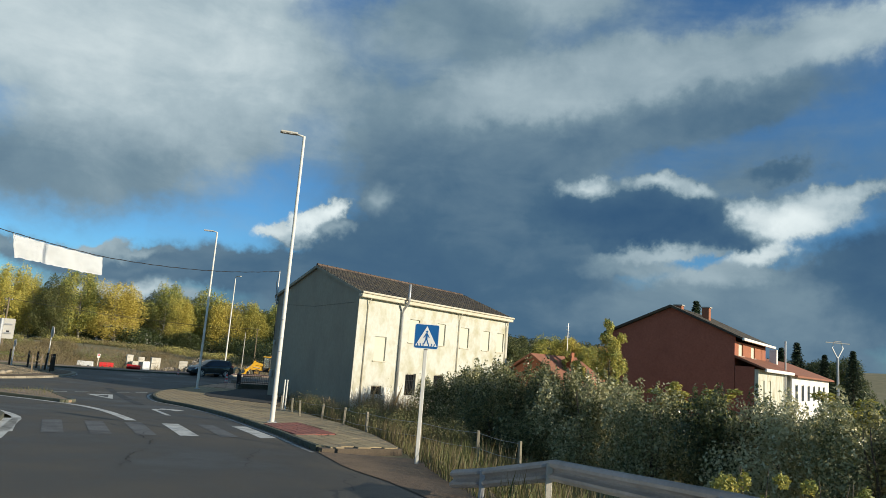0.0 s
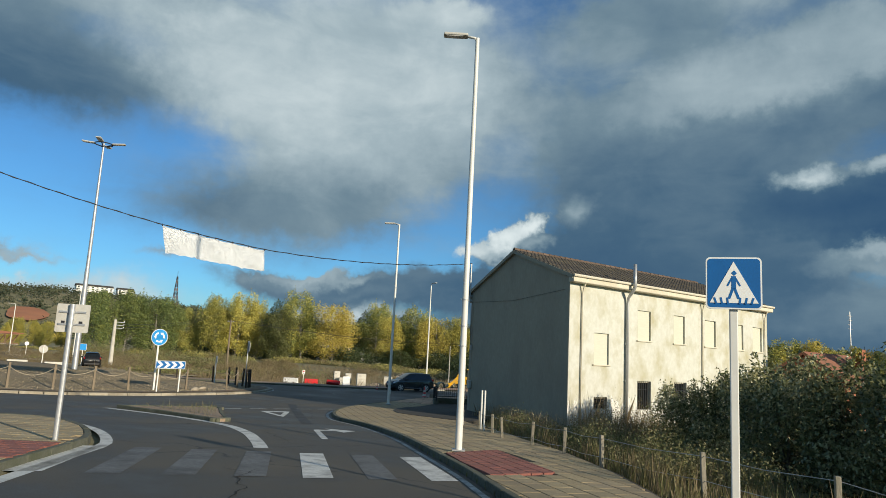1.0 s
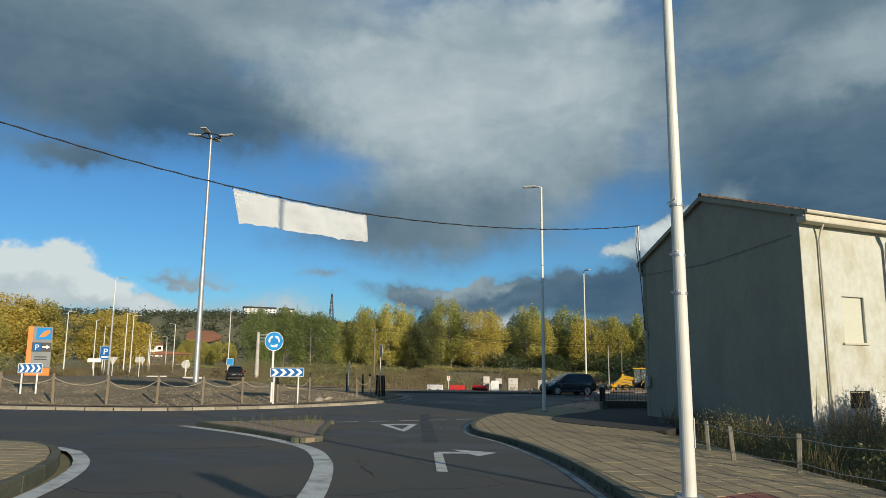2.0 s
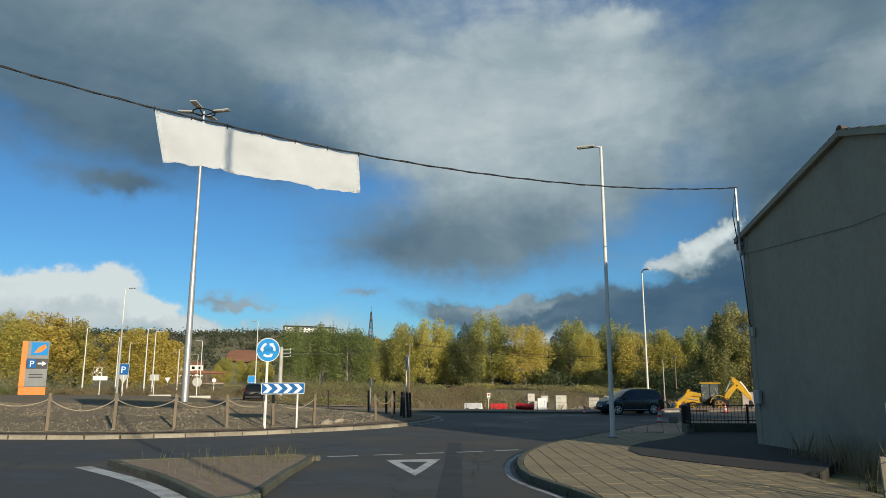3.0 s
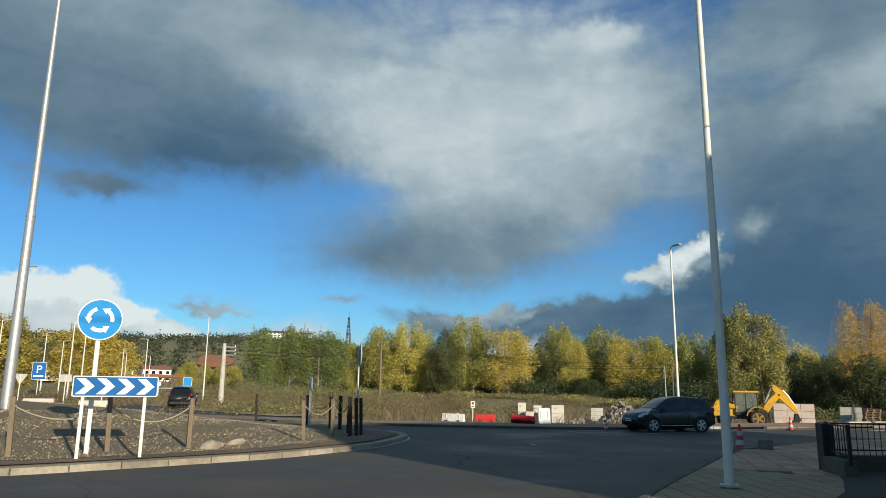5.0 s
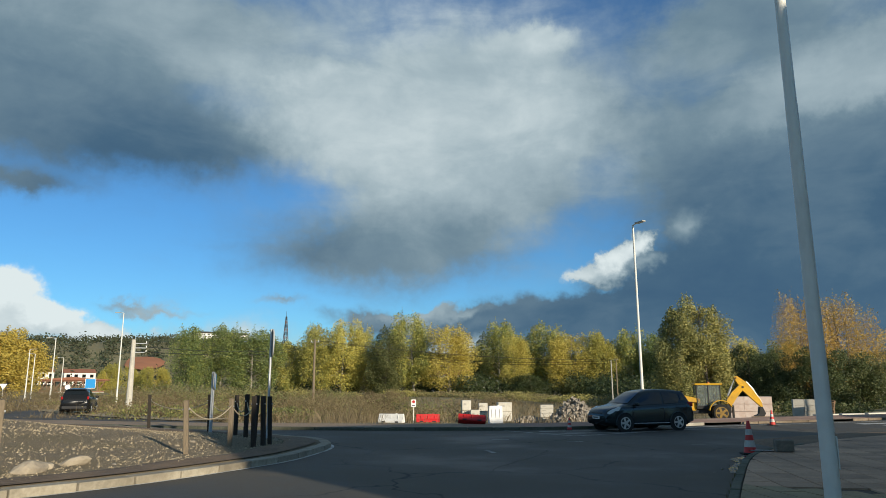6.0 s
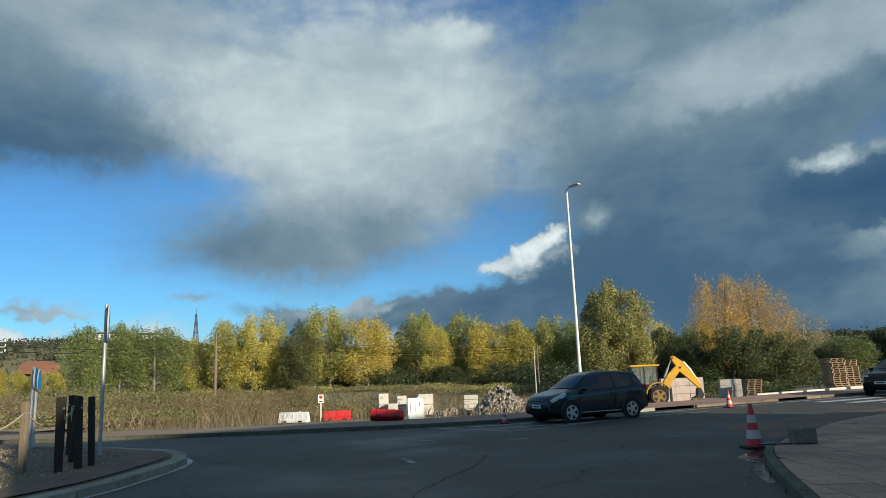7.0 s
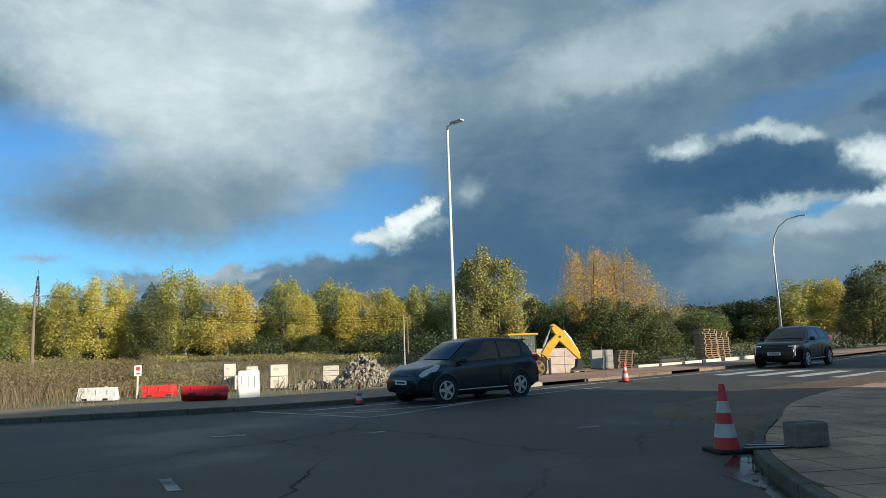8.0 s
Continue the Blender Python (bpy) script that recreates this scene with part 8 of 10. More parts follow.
    part("pivot_pin", bm, DARK_METAL, dip)
    bm = B()
    add_rod(bm, (-2.2, -0.18, 2.98), (-2.2, 0.18, 2.98), 0.05, sides=10)
    part("pivot_pin", bm, DARK_METAL, dip)
    bm = B()
    add_rod(bm, (-1.6, 0, 1.75), (-1.9, 0, 2.4), 0.07, sides=8)
    add_rod(bm, (-1.9, 0, 2.4), (-2.17, 0, 2.98), 0.035, sides=8)
    part("hydraulic_ram", bm, GALV, h)
    bm = B()
    add_rod(bm, (-2.9, 0, 2.72), (-3.35, 0, 2.15), 0.06, sides=8)
    add_rod(bm, (-3.35, 0, 2.15), (-3.84, 0, 1.3), 0.03, sides=8)
    part("hydraulic_ram", bm, GALV, h)
    part("rear_bucket", arm([(-3.6, 1.0), (-3.8, 1.0), (-3.98, 0.55), (-3.75, 0.25), (-3.35, 0.3), (-3.25, 0.42), (-3.55, 0.5)], 0.55), DARK_METAL, h, "dark toothed bucket")
    for yy in (-0.75, 0.75):
        bm = B()
        add_box(bm, (0.14, 0.16, 0.95), (-1.75, yy, 0.65), bevel=0.02)
        add_box(bm, (0.35, 0.35, 0.06), (-1.75, yy, 0.14))
        part("stabiliser", bm, DARK_METAL, h)
    bm = B()
    add_rod(bm, (-0.3, 0.4, 2.57), (-0.3, 0.4, 2.7), 0.05, sides=10)
    part("beacon", bm, ORANGE_SIGN, h)
    return h


backhoe()


# ---- pallets and stacked paving ----
def pallet():
    p = thing("pallet", "grey-brown wooden pallet in a tall leaning stack", "pallet", Matrix(), group="pallet stack")
    slat = B()
    add_box(slat, (1.2, 0.14, 0.022), (0, 0, 0))
    me = mesh_of("slat", slat, PALLET_WOOD)
    for k in range(5):
        piece("slat", me, p, Matrix.Translation((0, -0.4 + 0.2 * k, 0.135)))
    for k in range(3):
        piece("slat", me, p, Matrix.Translation((0, -0.4 + 0.4 * k, 0.011)))
    run = B()
    add_box(run, (0.1, 0.94, 0.1), (0, 0, 0))
    me = mesh_of("runner", run, PALLET_WOOD)
    for x in (-0.55, 0, 0.55):
        piece("runner", me, p, Matrix.Translation((x, 0, 0.073)))
    return p


pal = pallet()
BIG, SMALL = Vector((-9.92, 99.47)), Vector((-15.66, 107.15))
for k, n_ in ((0, 15), (1, 14)):
    spot = BIG + Vector((0.76, 0.98)) * (1.0 * k - 0.5) + Vector((0.2 * k, 0))
    for i in range(n_):
        m = pose(spot.x + random.uniform(-0.06, 0.06) - 0.012 * i, spot.y + random.uniform(-0.05, 0.05), land(*BIG) + 0.147 * i, 0, 0, 38 + random.uniform(-4, 4))
        if k == i == 0:
            pal.matrix_basis = m
        else:
            copy_thing(pal, m)
for i in range(10):
    copy_thing(pal, pose(SMALL.x + 0.02 * i, SMALL.y, land(*SMALL) + 0.147 * i, 0, 0, 20 + random.uniform(-6, 6)))
copy_thing(pal, pose(-18.9, 83.9, land(-18.9, 83.9), 0, 0, 12))


def paver_pallet(x, y, rz, cols, rows, size, label, mat_):
    p = thing("paver_stack", label, "paving stack", pose(x, y, land(x, y), 0, 0, rz), group="paving stacks")
    bm = B()
    add_box(bm, (cols * size + 0.05, 0.9, 0.1), (0, 0, 0.05))
    part("base_pallet", bm, PALLET_WOOD, p)
    blk = B()
    add_box(blk, (size - 0.015, 0.85, size * 0.55), (0, 0, 0), bevel=0.012)
    me = mesh_of("paver_pack", blk, mat_)
    for i in range(cols):
        for j in range(rows):
            piece("paver_pack", me, p, Matrix.Translation(((i - (cols - 1) / 2) * size, random.uniform(-0.02, 0.02), 0.1 + size * 0.57 * (j + 0.5))))
    return p


paver_pallet(-17.29, 109.22, 10, 2, 3, 0.9, "stack of grey paving packs on a pallet", CONCRETE)
paver_pallet(-20.76, 98.0, 15, 3, 3, 1.02, "row of wrapped pinkish paver packs behind the digger", PAVER_WRAPPED)


def pipe_lot():
    for i, (x, y, r) in enumerate(((-27.97, 88.23, 0.45), (-27.13, 88.42, 0.5), (-26.4, 89.58, 0.42))):
        p = thing("concrete_pipe", "short pale concrete pipe lying behind the lamp", "pipe", pose(x, y, land(x, y) + r, 0, 0, 35), group="concrete pipes")
        bm = B()
        n = 20
        rings = []
        for yy, rr in ((-0.45, r), (0.45, r), (0.45, r * 0.78), (-0.45, r * 0.78)):
            rings.append([bm.verts.new((rr * math.cos(2 * math.pi * k / n), yy, rr * math.sin(2 * math.pi * k / n))) for k in range(n)])
        for a, b in zip(rings, rings[1:] + rings[:1]):
            for k in range(n):
                bm.faces.new((a[k], a[(k + 1) % n], b[(k + 1) % n], b[k]))
        part("shell", bm, PLASTER_GREY, p)


pipe_lot()
for i in range(7):
    bm = B()
    add_box(bm, (1.9, 0.3, 0.22), (0, 0, 0.11), bevel=0.02)
    a = Vector((-15.6, 86.2)).lerp(Vector((-6.5, 97.5)), i / 6.5)
    solid("kerb_beam", bm, CONCRETE_PALE, "pale new kerb beam laid loose beside the road", "kerb", pose(a.x, a.y, land(a.x, a.y), 0, 0, 51 + random.uniform(-3, 3)), group="loose kerb beams")


# ---- railing by the house yard ----
def railing(a, b):
    z = g(0, 51) + 0.14
    d = (b - a)
    n = int(d.length / 0.13)
    r = thing("railing", "black iron railing on a low dark wall beside the house", "railing", pose(a.x, a.y, z, 0, 0, math.degrees(math.atan2(d.y, d.x))))
    bm = B()
    add_box(bm, (d.length, 0.25, 0.35), (d.length / 2, 0, 0.14), bevel=0.015)
    part("wall", bm, KERB_DARK, r, "low dark concrete wall")
    for zz in (0.42, 0.98):
        bm = B()
        add_box(bm, (d.length, 0.035, 0.03), (d.length / 2, 0, zz))
        part("rail", bm, DARK_METAL, r)
    bar = B()
    add_rod(bar, (0, 0, 0.3), (0, 0, 0.98), 0.009, sides=6)
    me = mesh_of("bar", bar, DARK_METAL)
    for i in range(1, n):
        piece("bar", me, r, Matrix.Translation((i * 0.13, 0, 0)))
    gaps = max(1, round(d.length / 2))
    for i in range(gaps + 1):
        bm = B()
        add_box(bm, (0.06, 0.06, 0.8), (i * d.length / gaps, 0, 0.62))
        part("post", bm, DARK_METAL, r)
    bm = B()
    add_box(bm, (0.24, 0.24, 1.08), (-0.05, 0, 0.45), bevel=0.015)
    part("pier", bm, DARK_METAL, r, "dark end pier")


railing(Vector((-14.5, 50.7)), Vector((-8.6, 54.2)))
railing(Vector((-14.46, 50.42)), Vector((-14.0, 49.4)))


# ---- field fence along the verge ----
def fence():
    pts = [(-7.3, 35.3), (-6.3, 33.4), (-5.45, 31.4), (-4.2, 29.9), (-2.9, 27.6), (-1.7, 25.2), (0.3, 22.4), (2.0, 20.6), (3.1, 20.0)]
    f = thing("field_fence", "low field fence of weathered timber posts and slack wire", "fence", Matrix())
    tops = []
    post = B()
    add_box(post, (0.08, 0.08, 1.0), (0, 0, 0.32), bevel=0.012)
    me = mesh_of("post", post, POST_GREY)
    for x, y in pts:
        z = land(x, y) - 0.05
        piece("post", me, f, pose(x, y, z, random.uniform(-4, 4), random.uniform(-4, 4), random.uniform(0, 40)))
        tops.append(Vector((x, y, z)))
    for hgt in (0.35, 0.75):
        bm = B()
        for a, b in zip(tops, tops[1:]):
            add_tube(bm, [a + Vector((0, 0, hgt)), (a + b) / 2 + Vector((0, 0, hgt - 0.04)), b + Vector((0, 0, hgt))], 0.006, 5)
        part("wire", bm, GALV, f)
    bm = B()
    for q in ((-6.95, 34.6), (-7.15, 34.9)):
        add_rod(bm, (q[0], q[1], land(*q) - 0.1), (q[0], q[1], land(*q) + 1.55), 0.035, sides=8)
    part("gate_post", bm, WHITE_METAL, f, "pair of white steel posts")


fence()


# ---- steel guard rail at the start ----
def guard_rail():
    r = thing("guard_rail", "galvanised steel crash barrier beside the road", "guard rail", Matrix())
    line = [Vector((1.45, 13.5, 1.55)), Vector((2.0, 12.7, 1.75)), Vector((2.92, 11.5, 2.12)), Vector((3.5, 10.3, 2.2)), Vector((4.35, 8.6, 2.32)), Vector((5.2, 6.6, 2.45)), Vector((6.0, 4.0, 2.62)), Vector((6.8, 0.0, 2.85)), Vector((7.4, -6, 3.2))]
    prof = [(0.0, -0.155), (0.045, -0.14), (0.08, -0.1), (0.08, -0.06), (0.02, -0.025), (0.0, 0.0), (0.02, 0.025), (0.08, 0.06), (0.08, 0.1), (0.045, 0.14), (0.0, 0.155)]
    bm = B()
    rows = []
    for i, p in enumerate(line):
        d = (line[min(i + 1, len(line) - 1)] - line[max(i - 1, 0)])
        side = Vector((d.y, -d.x, 0)).normalized()
        rows.append([bm.verts.new(p + side * q[0] + Vector((0, 0, q[1]))) for q in prof])
    for a, b in zip(rows, rows[1:]):
        for k in range(len(prof) - 1):
            bm.faces.new((a[k], a[k + 1], b[k + 1], b[k]))
    bmesh.ops.solidify(bm, geom=bm.faces[:], thickness=0.006)
    part("beam", bm, GALV, r, "W-shaped steel beam")
    for i in (1, 2, 4, 6, 7):
        p = line[i]
        bm = B()
        zb = land(p.x, p.y) - 0.3
        add_box(bm, (0.09, 0.06, p.z + 0.1 - zb), (p.x - 0.08, p.y + 0.02, (p.z + 0.1 + zb) / 2), bevel=0.008)
        part("post", bm, CONCRETE_PALE if i == 2 else GALV, r)


guard_rail()

# ---- cars ----
def loft(bm, stations):
    """Closed skin over cross-sections (lists of points, all of one length)."""
    rings = [[bm.verts.new(p) for p in s] for s in stations]
    n = len(rings[0])
    for a, b in zip(rings, rings[1:]):
        for k in range(n):
            bm.faces.new((a[k], a[(k + 1) % n], b[(k + 1) % n], b[k]))
    bm.faces.new(rings[0][::-1])
    bm.faces.new(rings[-1])
    return bm


# outline of the top from tail to nose (share of the half-length, height), belt height at tail and screen, foot and head of the screen, rear edge of the roof
HATCH = dict(line=[(-1, 0.72), (-0.985, 0.98), (-0.93, 1.12), (-0.86, 1.4), (-0.82, 1.52), (-0.72, 1.57), (-0.5, 1.6), (-0.2, 1.615), (0.02, 1.585), (0.16, 1.5), (0.3, 1.33), (0.5, 1.06), (0.56, 1.02), (0.75, 0.95), (0.9, 0.86), (0.97, 0.76), (1, 0.58)],
             belt=(1.08, 0.96), screen=(0.51, 0.13), roof=-0.82, tail=-0.94, low=0.2)
SUV = dict(line=[(-1, 0.75), (-0.985, 1.0), (-0.94, 1.12), (-0.86, 1.36), (-0.79, 1.5), (-0.68, 1.57), (-0.45, 1.62), (-0.15, 1.63), (0.04, 1.59), (0.18, 1.49), (0.3, 1.33), (0.44, 1.12), (0.5, 1.07), (0.75, 1.02), (0.9, 0.96), (0.965, 0.86), (1, 0.62)],
           belt=(1.14, 1.04), screen=(0.45, 0.15), roof=-0.78, tail=-0.95, low=0.23)


def car(name, label, m, length, width, paint, shape, wheel_r, wheels, led=False):
    """x forward from the middle; the skin follows the outline in shape."""
    c = thing(name, label, "car", m)
    hw, hl = width / 2, length / 2
    lx, lz = [q[0] for q in shape["line"]], [q[1] for q in shape["line"]]
    low = shape["low"]
    foot, head, roof, tail = shape["screen"][0] * hl, shape["screen"][1] * hl, shape["roof"] * hl, shape["tail"] * hl

    def top(x):
        return float(np.mean([np.interp(x / hl + k, lx, lz) for k in (-0.02, 0, 0.02)]))

    def belt(x):
        return float(np.interp(x, (-hl, foot), shape["belt"]))

    def wide(x):
        f = (x + hl) / length
        return hw * (1 - 0.22 * smoothstep(0.8, 1.0, f) ** 2 - 0.12 * smoothstep(0.14, 0.0, f) ** 2)

    def glass(x, z):
        """Half-width of the cabin at a height."""
        zt = top(x)
        zs = min(belt(x), zt - 0.03)
        wr = 0.93 * wide(x) + (0.7 * hw - 0.93 * wide(x)) * min(1, max(0, (zt - belt(x)) / 0.52))
        return 0.93 * wide(x) + (wr - 0.93 * wide(x)) * min(1, max(0, (z - zs) / max(0.02, zt - 0.06 - zs)))

    st = []
    for x in np.linspace(-hl, hl, 65):
        w, zt = wide(x), top(x)
        f = (x + hl) / length
        zb = low + 0.09 * smoothstep(0.9, 1.0, f) + 0.12 * smoothstep(0.1, 0.0, f)
        zs = min(belt(x), zt - 0.03)
        flare = max(math.exp(-((x - wx) / 0.4) ** 4) for wx in wheels)
        half = [(0.8 * w, zb), (0.965 * w, zb + 0.05), ((0.985 + 0.02 * flare) * w, zb + 0.2), ((0.975 + 0.025 * flare) * w, (zb + zs) / 2), (w, zs - 0.17), (0.985 * w, zs - 0.09), (0.955 * w, zs - 0.02), (glass(x, zs), zs)]
        for k in (0.33, 0.66, 1):
            z = zs + (zt - 0.06 - zs) * k if zt - 0.06 > zs else zs + 0.001 * k
            half.append((glass(x, z), z))
        wr = half[-1][0]
        half += [(wr - 0.06, max(zt - 0.014, half[-1][1] + 0.004)), (wr * 0.5, zt + 0.012)]
        st.append([(x, y, z) for y, z in half] + [(x, -y, z) for y, z in half[::-1]])
    bm = B()
    loft(bm, st)
    body = part("body", bm, paint, c, smooth=True)

    def pane(name_, x0, x1, label_, inset):
        bm = B()
        rows_ = []
        for x in np.linspace(x0, x1, 11):
            zt = top(x)
            wr = glass(x, zt - 0.06) - inset
            rows_.append([bm.verts.new((x + 0.01 * (1 if x0 > 0 else -1), wr * k, zt + 0.014 + 0.014 * (1 - k * k))) for k in (-1, -0.75, -0.5, 0, 0.5, 0.75, 1)])
        for p, q in zip(rows_, rows_[1:]):
            for i in range(6):
                bm.faces.new((p[i], p[i + 1], q[i + 1], q[i]))
        part(name_, bm, GLASS_DARK, c, label_, smooth=True)

    pane("windscreen", head, foot - 0.03, "dark sloping windscreen", 0.1)
    pane("rear_window", roof - 0.04, tail + 0.06, "dark rear window", 0.12)
    mid_x = 0.5 * (head + roof) + 0.14
    back = roof + 0.3
    for s in (-1, 1):
        def up(x, k):
            """A point on the cabin side: k is 0 at the waist, 1 under the roof."""
            z = belt(x) + 0.03 + (top(x) - 0.1 - belt(x) - 0.03) * k
            return (x, s * (glass(x, z) + 0.012), z)
        front = [up(foot - 0.36, 0), up(mid_x + 0.04, 0), up(mid_x + 0.03, 0.5), up(mid_x + 0.02, 1), up(0.5 * (mid_x + head), 1), up(head - 0.04, 0.97), up(head + 0.2, 0.85), up(0.5 * (head + foot), 0.42)]
        quarter = [up(foot - 0.12, 0.05), up(foot - 0.31, 0.03), up(foot - 0.31, 0.6)]
        rear = [up(mid_x - 0.05, 0), up(back + 0.1, 0.02), up(back, 0.35), up(back + 0.02, 0.9), up(0.5 * (mid_x + back), 1), up(mid_x - 0.05, 1), up(mid_x - 0.05, 0.5)]
        last = [up(back - 0.06, 0.2), up(back - 0.28, 0.35), up(back - 0.14, 0.85), up(back - 0.05, 0.88)]
        for out in (front, quarter, rear, last):
            bm = B()
            mid_v = bm.verts.new(sum((Vector(p) for p in out), Vector()) / len(out) + Vector((0, s * 0.008, 0)))
            ring = [bm.verts.new(p) for p in out]
            for p, q in zip(ring, ring[1:] + ring[:1]):
                bm.faces.new((p, q, mid_v))
            part("side_window", bm, GLASS_DARK, c, "dark tinted side window")
        bm = B()
        add_box(bm, (0.13, 0.2, 0.15), (foot - 0.3, s * (hw + 0.07), belt(foot) + 0.09), bevel=0.04)
        part("mirror", bm, paint, c)
        for hx in (mid_x + 0.12, back + 0.16):
            bm = B()
            add_box(bm, (0.17, 0.035, 0.035), (hx, s * (hw + 0.006), belt(hx) - 0.13), bevel=0.012)
            part("door_handle", bm, paint, c)
        # pale strip stands in for the highlight along the door bottom
        bm = B()
        add_box(bm, (wheels[0] - wheels[1] - 2.4 * wheel_r, 0.035, 0.03), ((wheels[0] + wheels[1]) / 2, s * hw * 0.985, low + 0.11), bevel=0.01)
        part("sill", bm, GALV, c, "pale strip added as the highlight along the sill")
        for dx in (foot - 0.16, mid_x, back + 0.02):
            bm = B()
            zc, zh = (belt(dx) + low) / 2 + 0.02, belt(dx) - low - 0.3
            add_box(bm, (0.01, 0.012, zh), (dx, s * (hw * 0.992), zc))
            part("door_gap", bm, SIGN_BLACK, c)
        nose = top(hl * 0.9)
        bm = B()
        if led:
            add_box(bm, (0.46, 0.26, 0.05), (hl - 0.3, s * hw * 0.7, nose - 0.1), bevel=0.02)
        else:
            swept = Matrix.Translation((hl - 0.36, s * hw * 0.775, nose - 0.05)) @ Matrix.Rotation(radians(-20 * s), 4, "Z") @ Matrix.Rotation(radians(12), 4, "Y")
            add_prism(bm, [(-0.34, 0.07), (-0.2, -0.06), (0.22, -0.12), (0.28, -0.03), (0.12, 0.05), (-0.28, 0.1)], -0.11, 0.11, swept @ Matrix(((1, 0, 0, 0), (0, 0, 1, 0), (0, 1, 0, 0), (0, 0, 0, 1))))
            bmesh.ops.bevel(bm, geom=bm.edges[:], offset=0.02, segments=2, affect="EDGES")
        part("headlight", bm, LAMP_CLEAR, c, "clear headlight")
        if led:
            bm = B()
            add_box(bm, (0.05, 0.05, 0.34), (hl - 0.12, s * hw * 0.8, nose - 0.3), bevel=0.01)
            part("daytime_light", bm, SIGN_WHITE, c, "upright white light strip")
        bm = B()
        add_box(bm, (0.26, 0.12, 0.2), (-hl + 0.15, s * hw * 0.86, belt(-hl) - 0.06), bevel=0.05)
        part("tail_light", bm, LAMP_RED, c, "red tail light")
        for wx in wheels:
            bm = B()
            n = 28
            pts = [(wx + (wheel_r + 0.06) * math.cos(a), wheel_r + 0.01 + (wheel_r + 0.06) * math.sin(a)) for a in np.linspace(0, 2 * math.pi, n)[:-1]]
            add_prism(bm, pts, 0, 0.02, Matrix(((1, 0, 0, 0), (0, 0, s, s * (hw - 0.006)), (0, 1, 0, 0), (0, 0, 0, 1))))
            part("wheel_arch", bm, BLACK_RUBBER, c)
            bm = B()
            add_tube(bm, [(wx + (wheel_r + 0.07) * math.cos(a), s * (hw + 0.004), wheel_r + (wheel_r + 0.07) * math.sin(a)) for a in np.linspace(-0.25, math.pi + 0.25, 22)], 0.028, 6)
            part("arch_lip", bm, paint, c, smooth=True)
            wheel(c, wx, s * (hw - 0.07), wheel_r, 0.2, ALLOY)
    bm = B()
    add_box(bm, (0.06, width * 0.6, 0.15), (hl - 0.05, 0, low + 0.2), bevel=0.02)
    part("lower_grille", bm, BLACK_RUBBER, c)
    bm = B()
    add_box(bm, (0.06, width * 0.46, 0.12), (hl - 0.06, 0, top(hl * 0.9) - 0.19), bevel=0.02)
    part("grille", bm, DARK_METAL, c)
    bm = B()
    add_box(bm, (0.02, 0.5, 0.11), (hl + 0.0, 0, low + 0.34))
    pl = part("number_plate", bm, SIGN_WHITE, c, "blank white plate")
    bm = B()
    add_box(bm, (0.004, 0.38, 0.05), (hl + 0.012, 0, low + 0.34))
    part("plate_bar", bm, SIGN_BLACK, pl)
    bm = B()
    add_box(bm, (0.1, width * 0.84, 0.2), (-hl + 0.03, 0, low + 0.24), bevel=0.04)
    part("rear_bumper", bm, DARK_METAL, c)
    bm = B()
    add_box(bm, (0.22, width * 0.62, 0.035), (roof - 0.02, 0, top(roof) + 0.03), bevel=0.015)
    part("spoiler", bm, paint, c)
    return c


def heading_of(a, b):
    return math.degrees(math.atan2(b[1] - a[1], b[0] - a[0]))


# grey hatchback rounding the far lane; dark car coming in along the exit road
fw, rw = (-22.12, 63.62), (-20.53, 65.37)
h1 = heading_of(rw, fw)
side_off = Vector((-math.sin(radians(h1)), math.cos(radians(h1)))) * -0.82
mid1 = (Vector(fw) + Vector(rw)) / 2 + side_off
car("hatchback", "dark grey five-door hatchback with alloy wheels on the road", pose(mid1.x, mid1.y, g(0, 66), 0, 0, h1) @ Matrix.Scale(0.94, 4), 4.12, 1.74, CAR_GREY, HATCH, 0.33, (1.29, -1.21))
fw, rw = (-10.4, 77.08), (-8.75, 79.5)
h2 = heading_of(rw, fw)
side_off = Vector((-math.sin(radians(h2)), math.cos(radians(h2)))) * -0.85
mid2 = (Vector(fw) + Vector(rw)) / 2 + side_off
car("suv_car", "dark blue-black SUV with upright light strips on the road", pose(mid2.x, mid2.y, g(0, 78), 0, 0, h2), 4.45, 1.84, CAR_BLACK, SUV, 0.35, (1.36, -1.31), led=True)
car("parked_car", "small black car on the side road behind the island", pose(-58.33, 66.9, g(0, 65) + 0.02, 0, 0, 137), 4.0, 1.7, CAR_BLACK, HATCH, 0.31, (1.25, -1.2))

# ---- side road behind the island ----
def strip(name, pts, w, dz, material_, label, category):
    return ribbon(name, smooth_line(pts, 4), w, dz, material_, label, category)


strip("side_road", [(-40, 58), (-52, 60.5), (-70, 68), (-100, 88), (-150, 128)], 8.0, 0.02, ASPHALT, "dark asphalt side road leading to the bridge", "road")
strip("side_pavement", [(-43, 63.5), (-56, 66.5), (-74, 75), (-103, 95), (-150, 134)], 2.6, 0.06, SLAB, "pale pavement along the side road", "pavement")
strip("side_road", [(-55, 62), (-66, 58), (-80, 50), (-110, 40)], 7.0, 0.025, ASPHALT, "dark asphalt road on the far side of the roundabout", "road")


def far_lamp(x, y, top, heading, label):
    return street_lamp(x, y, land(x, y), top, heading, label, arm=0.9, r0=0.1, r1=0.05)


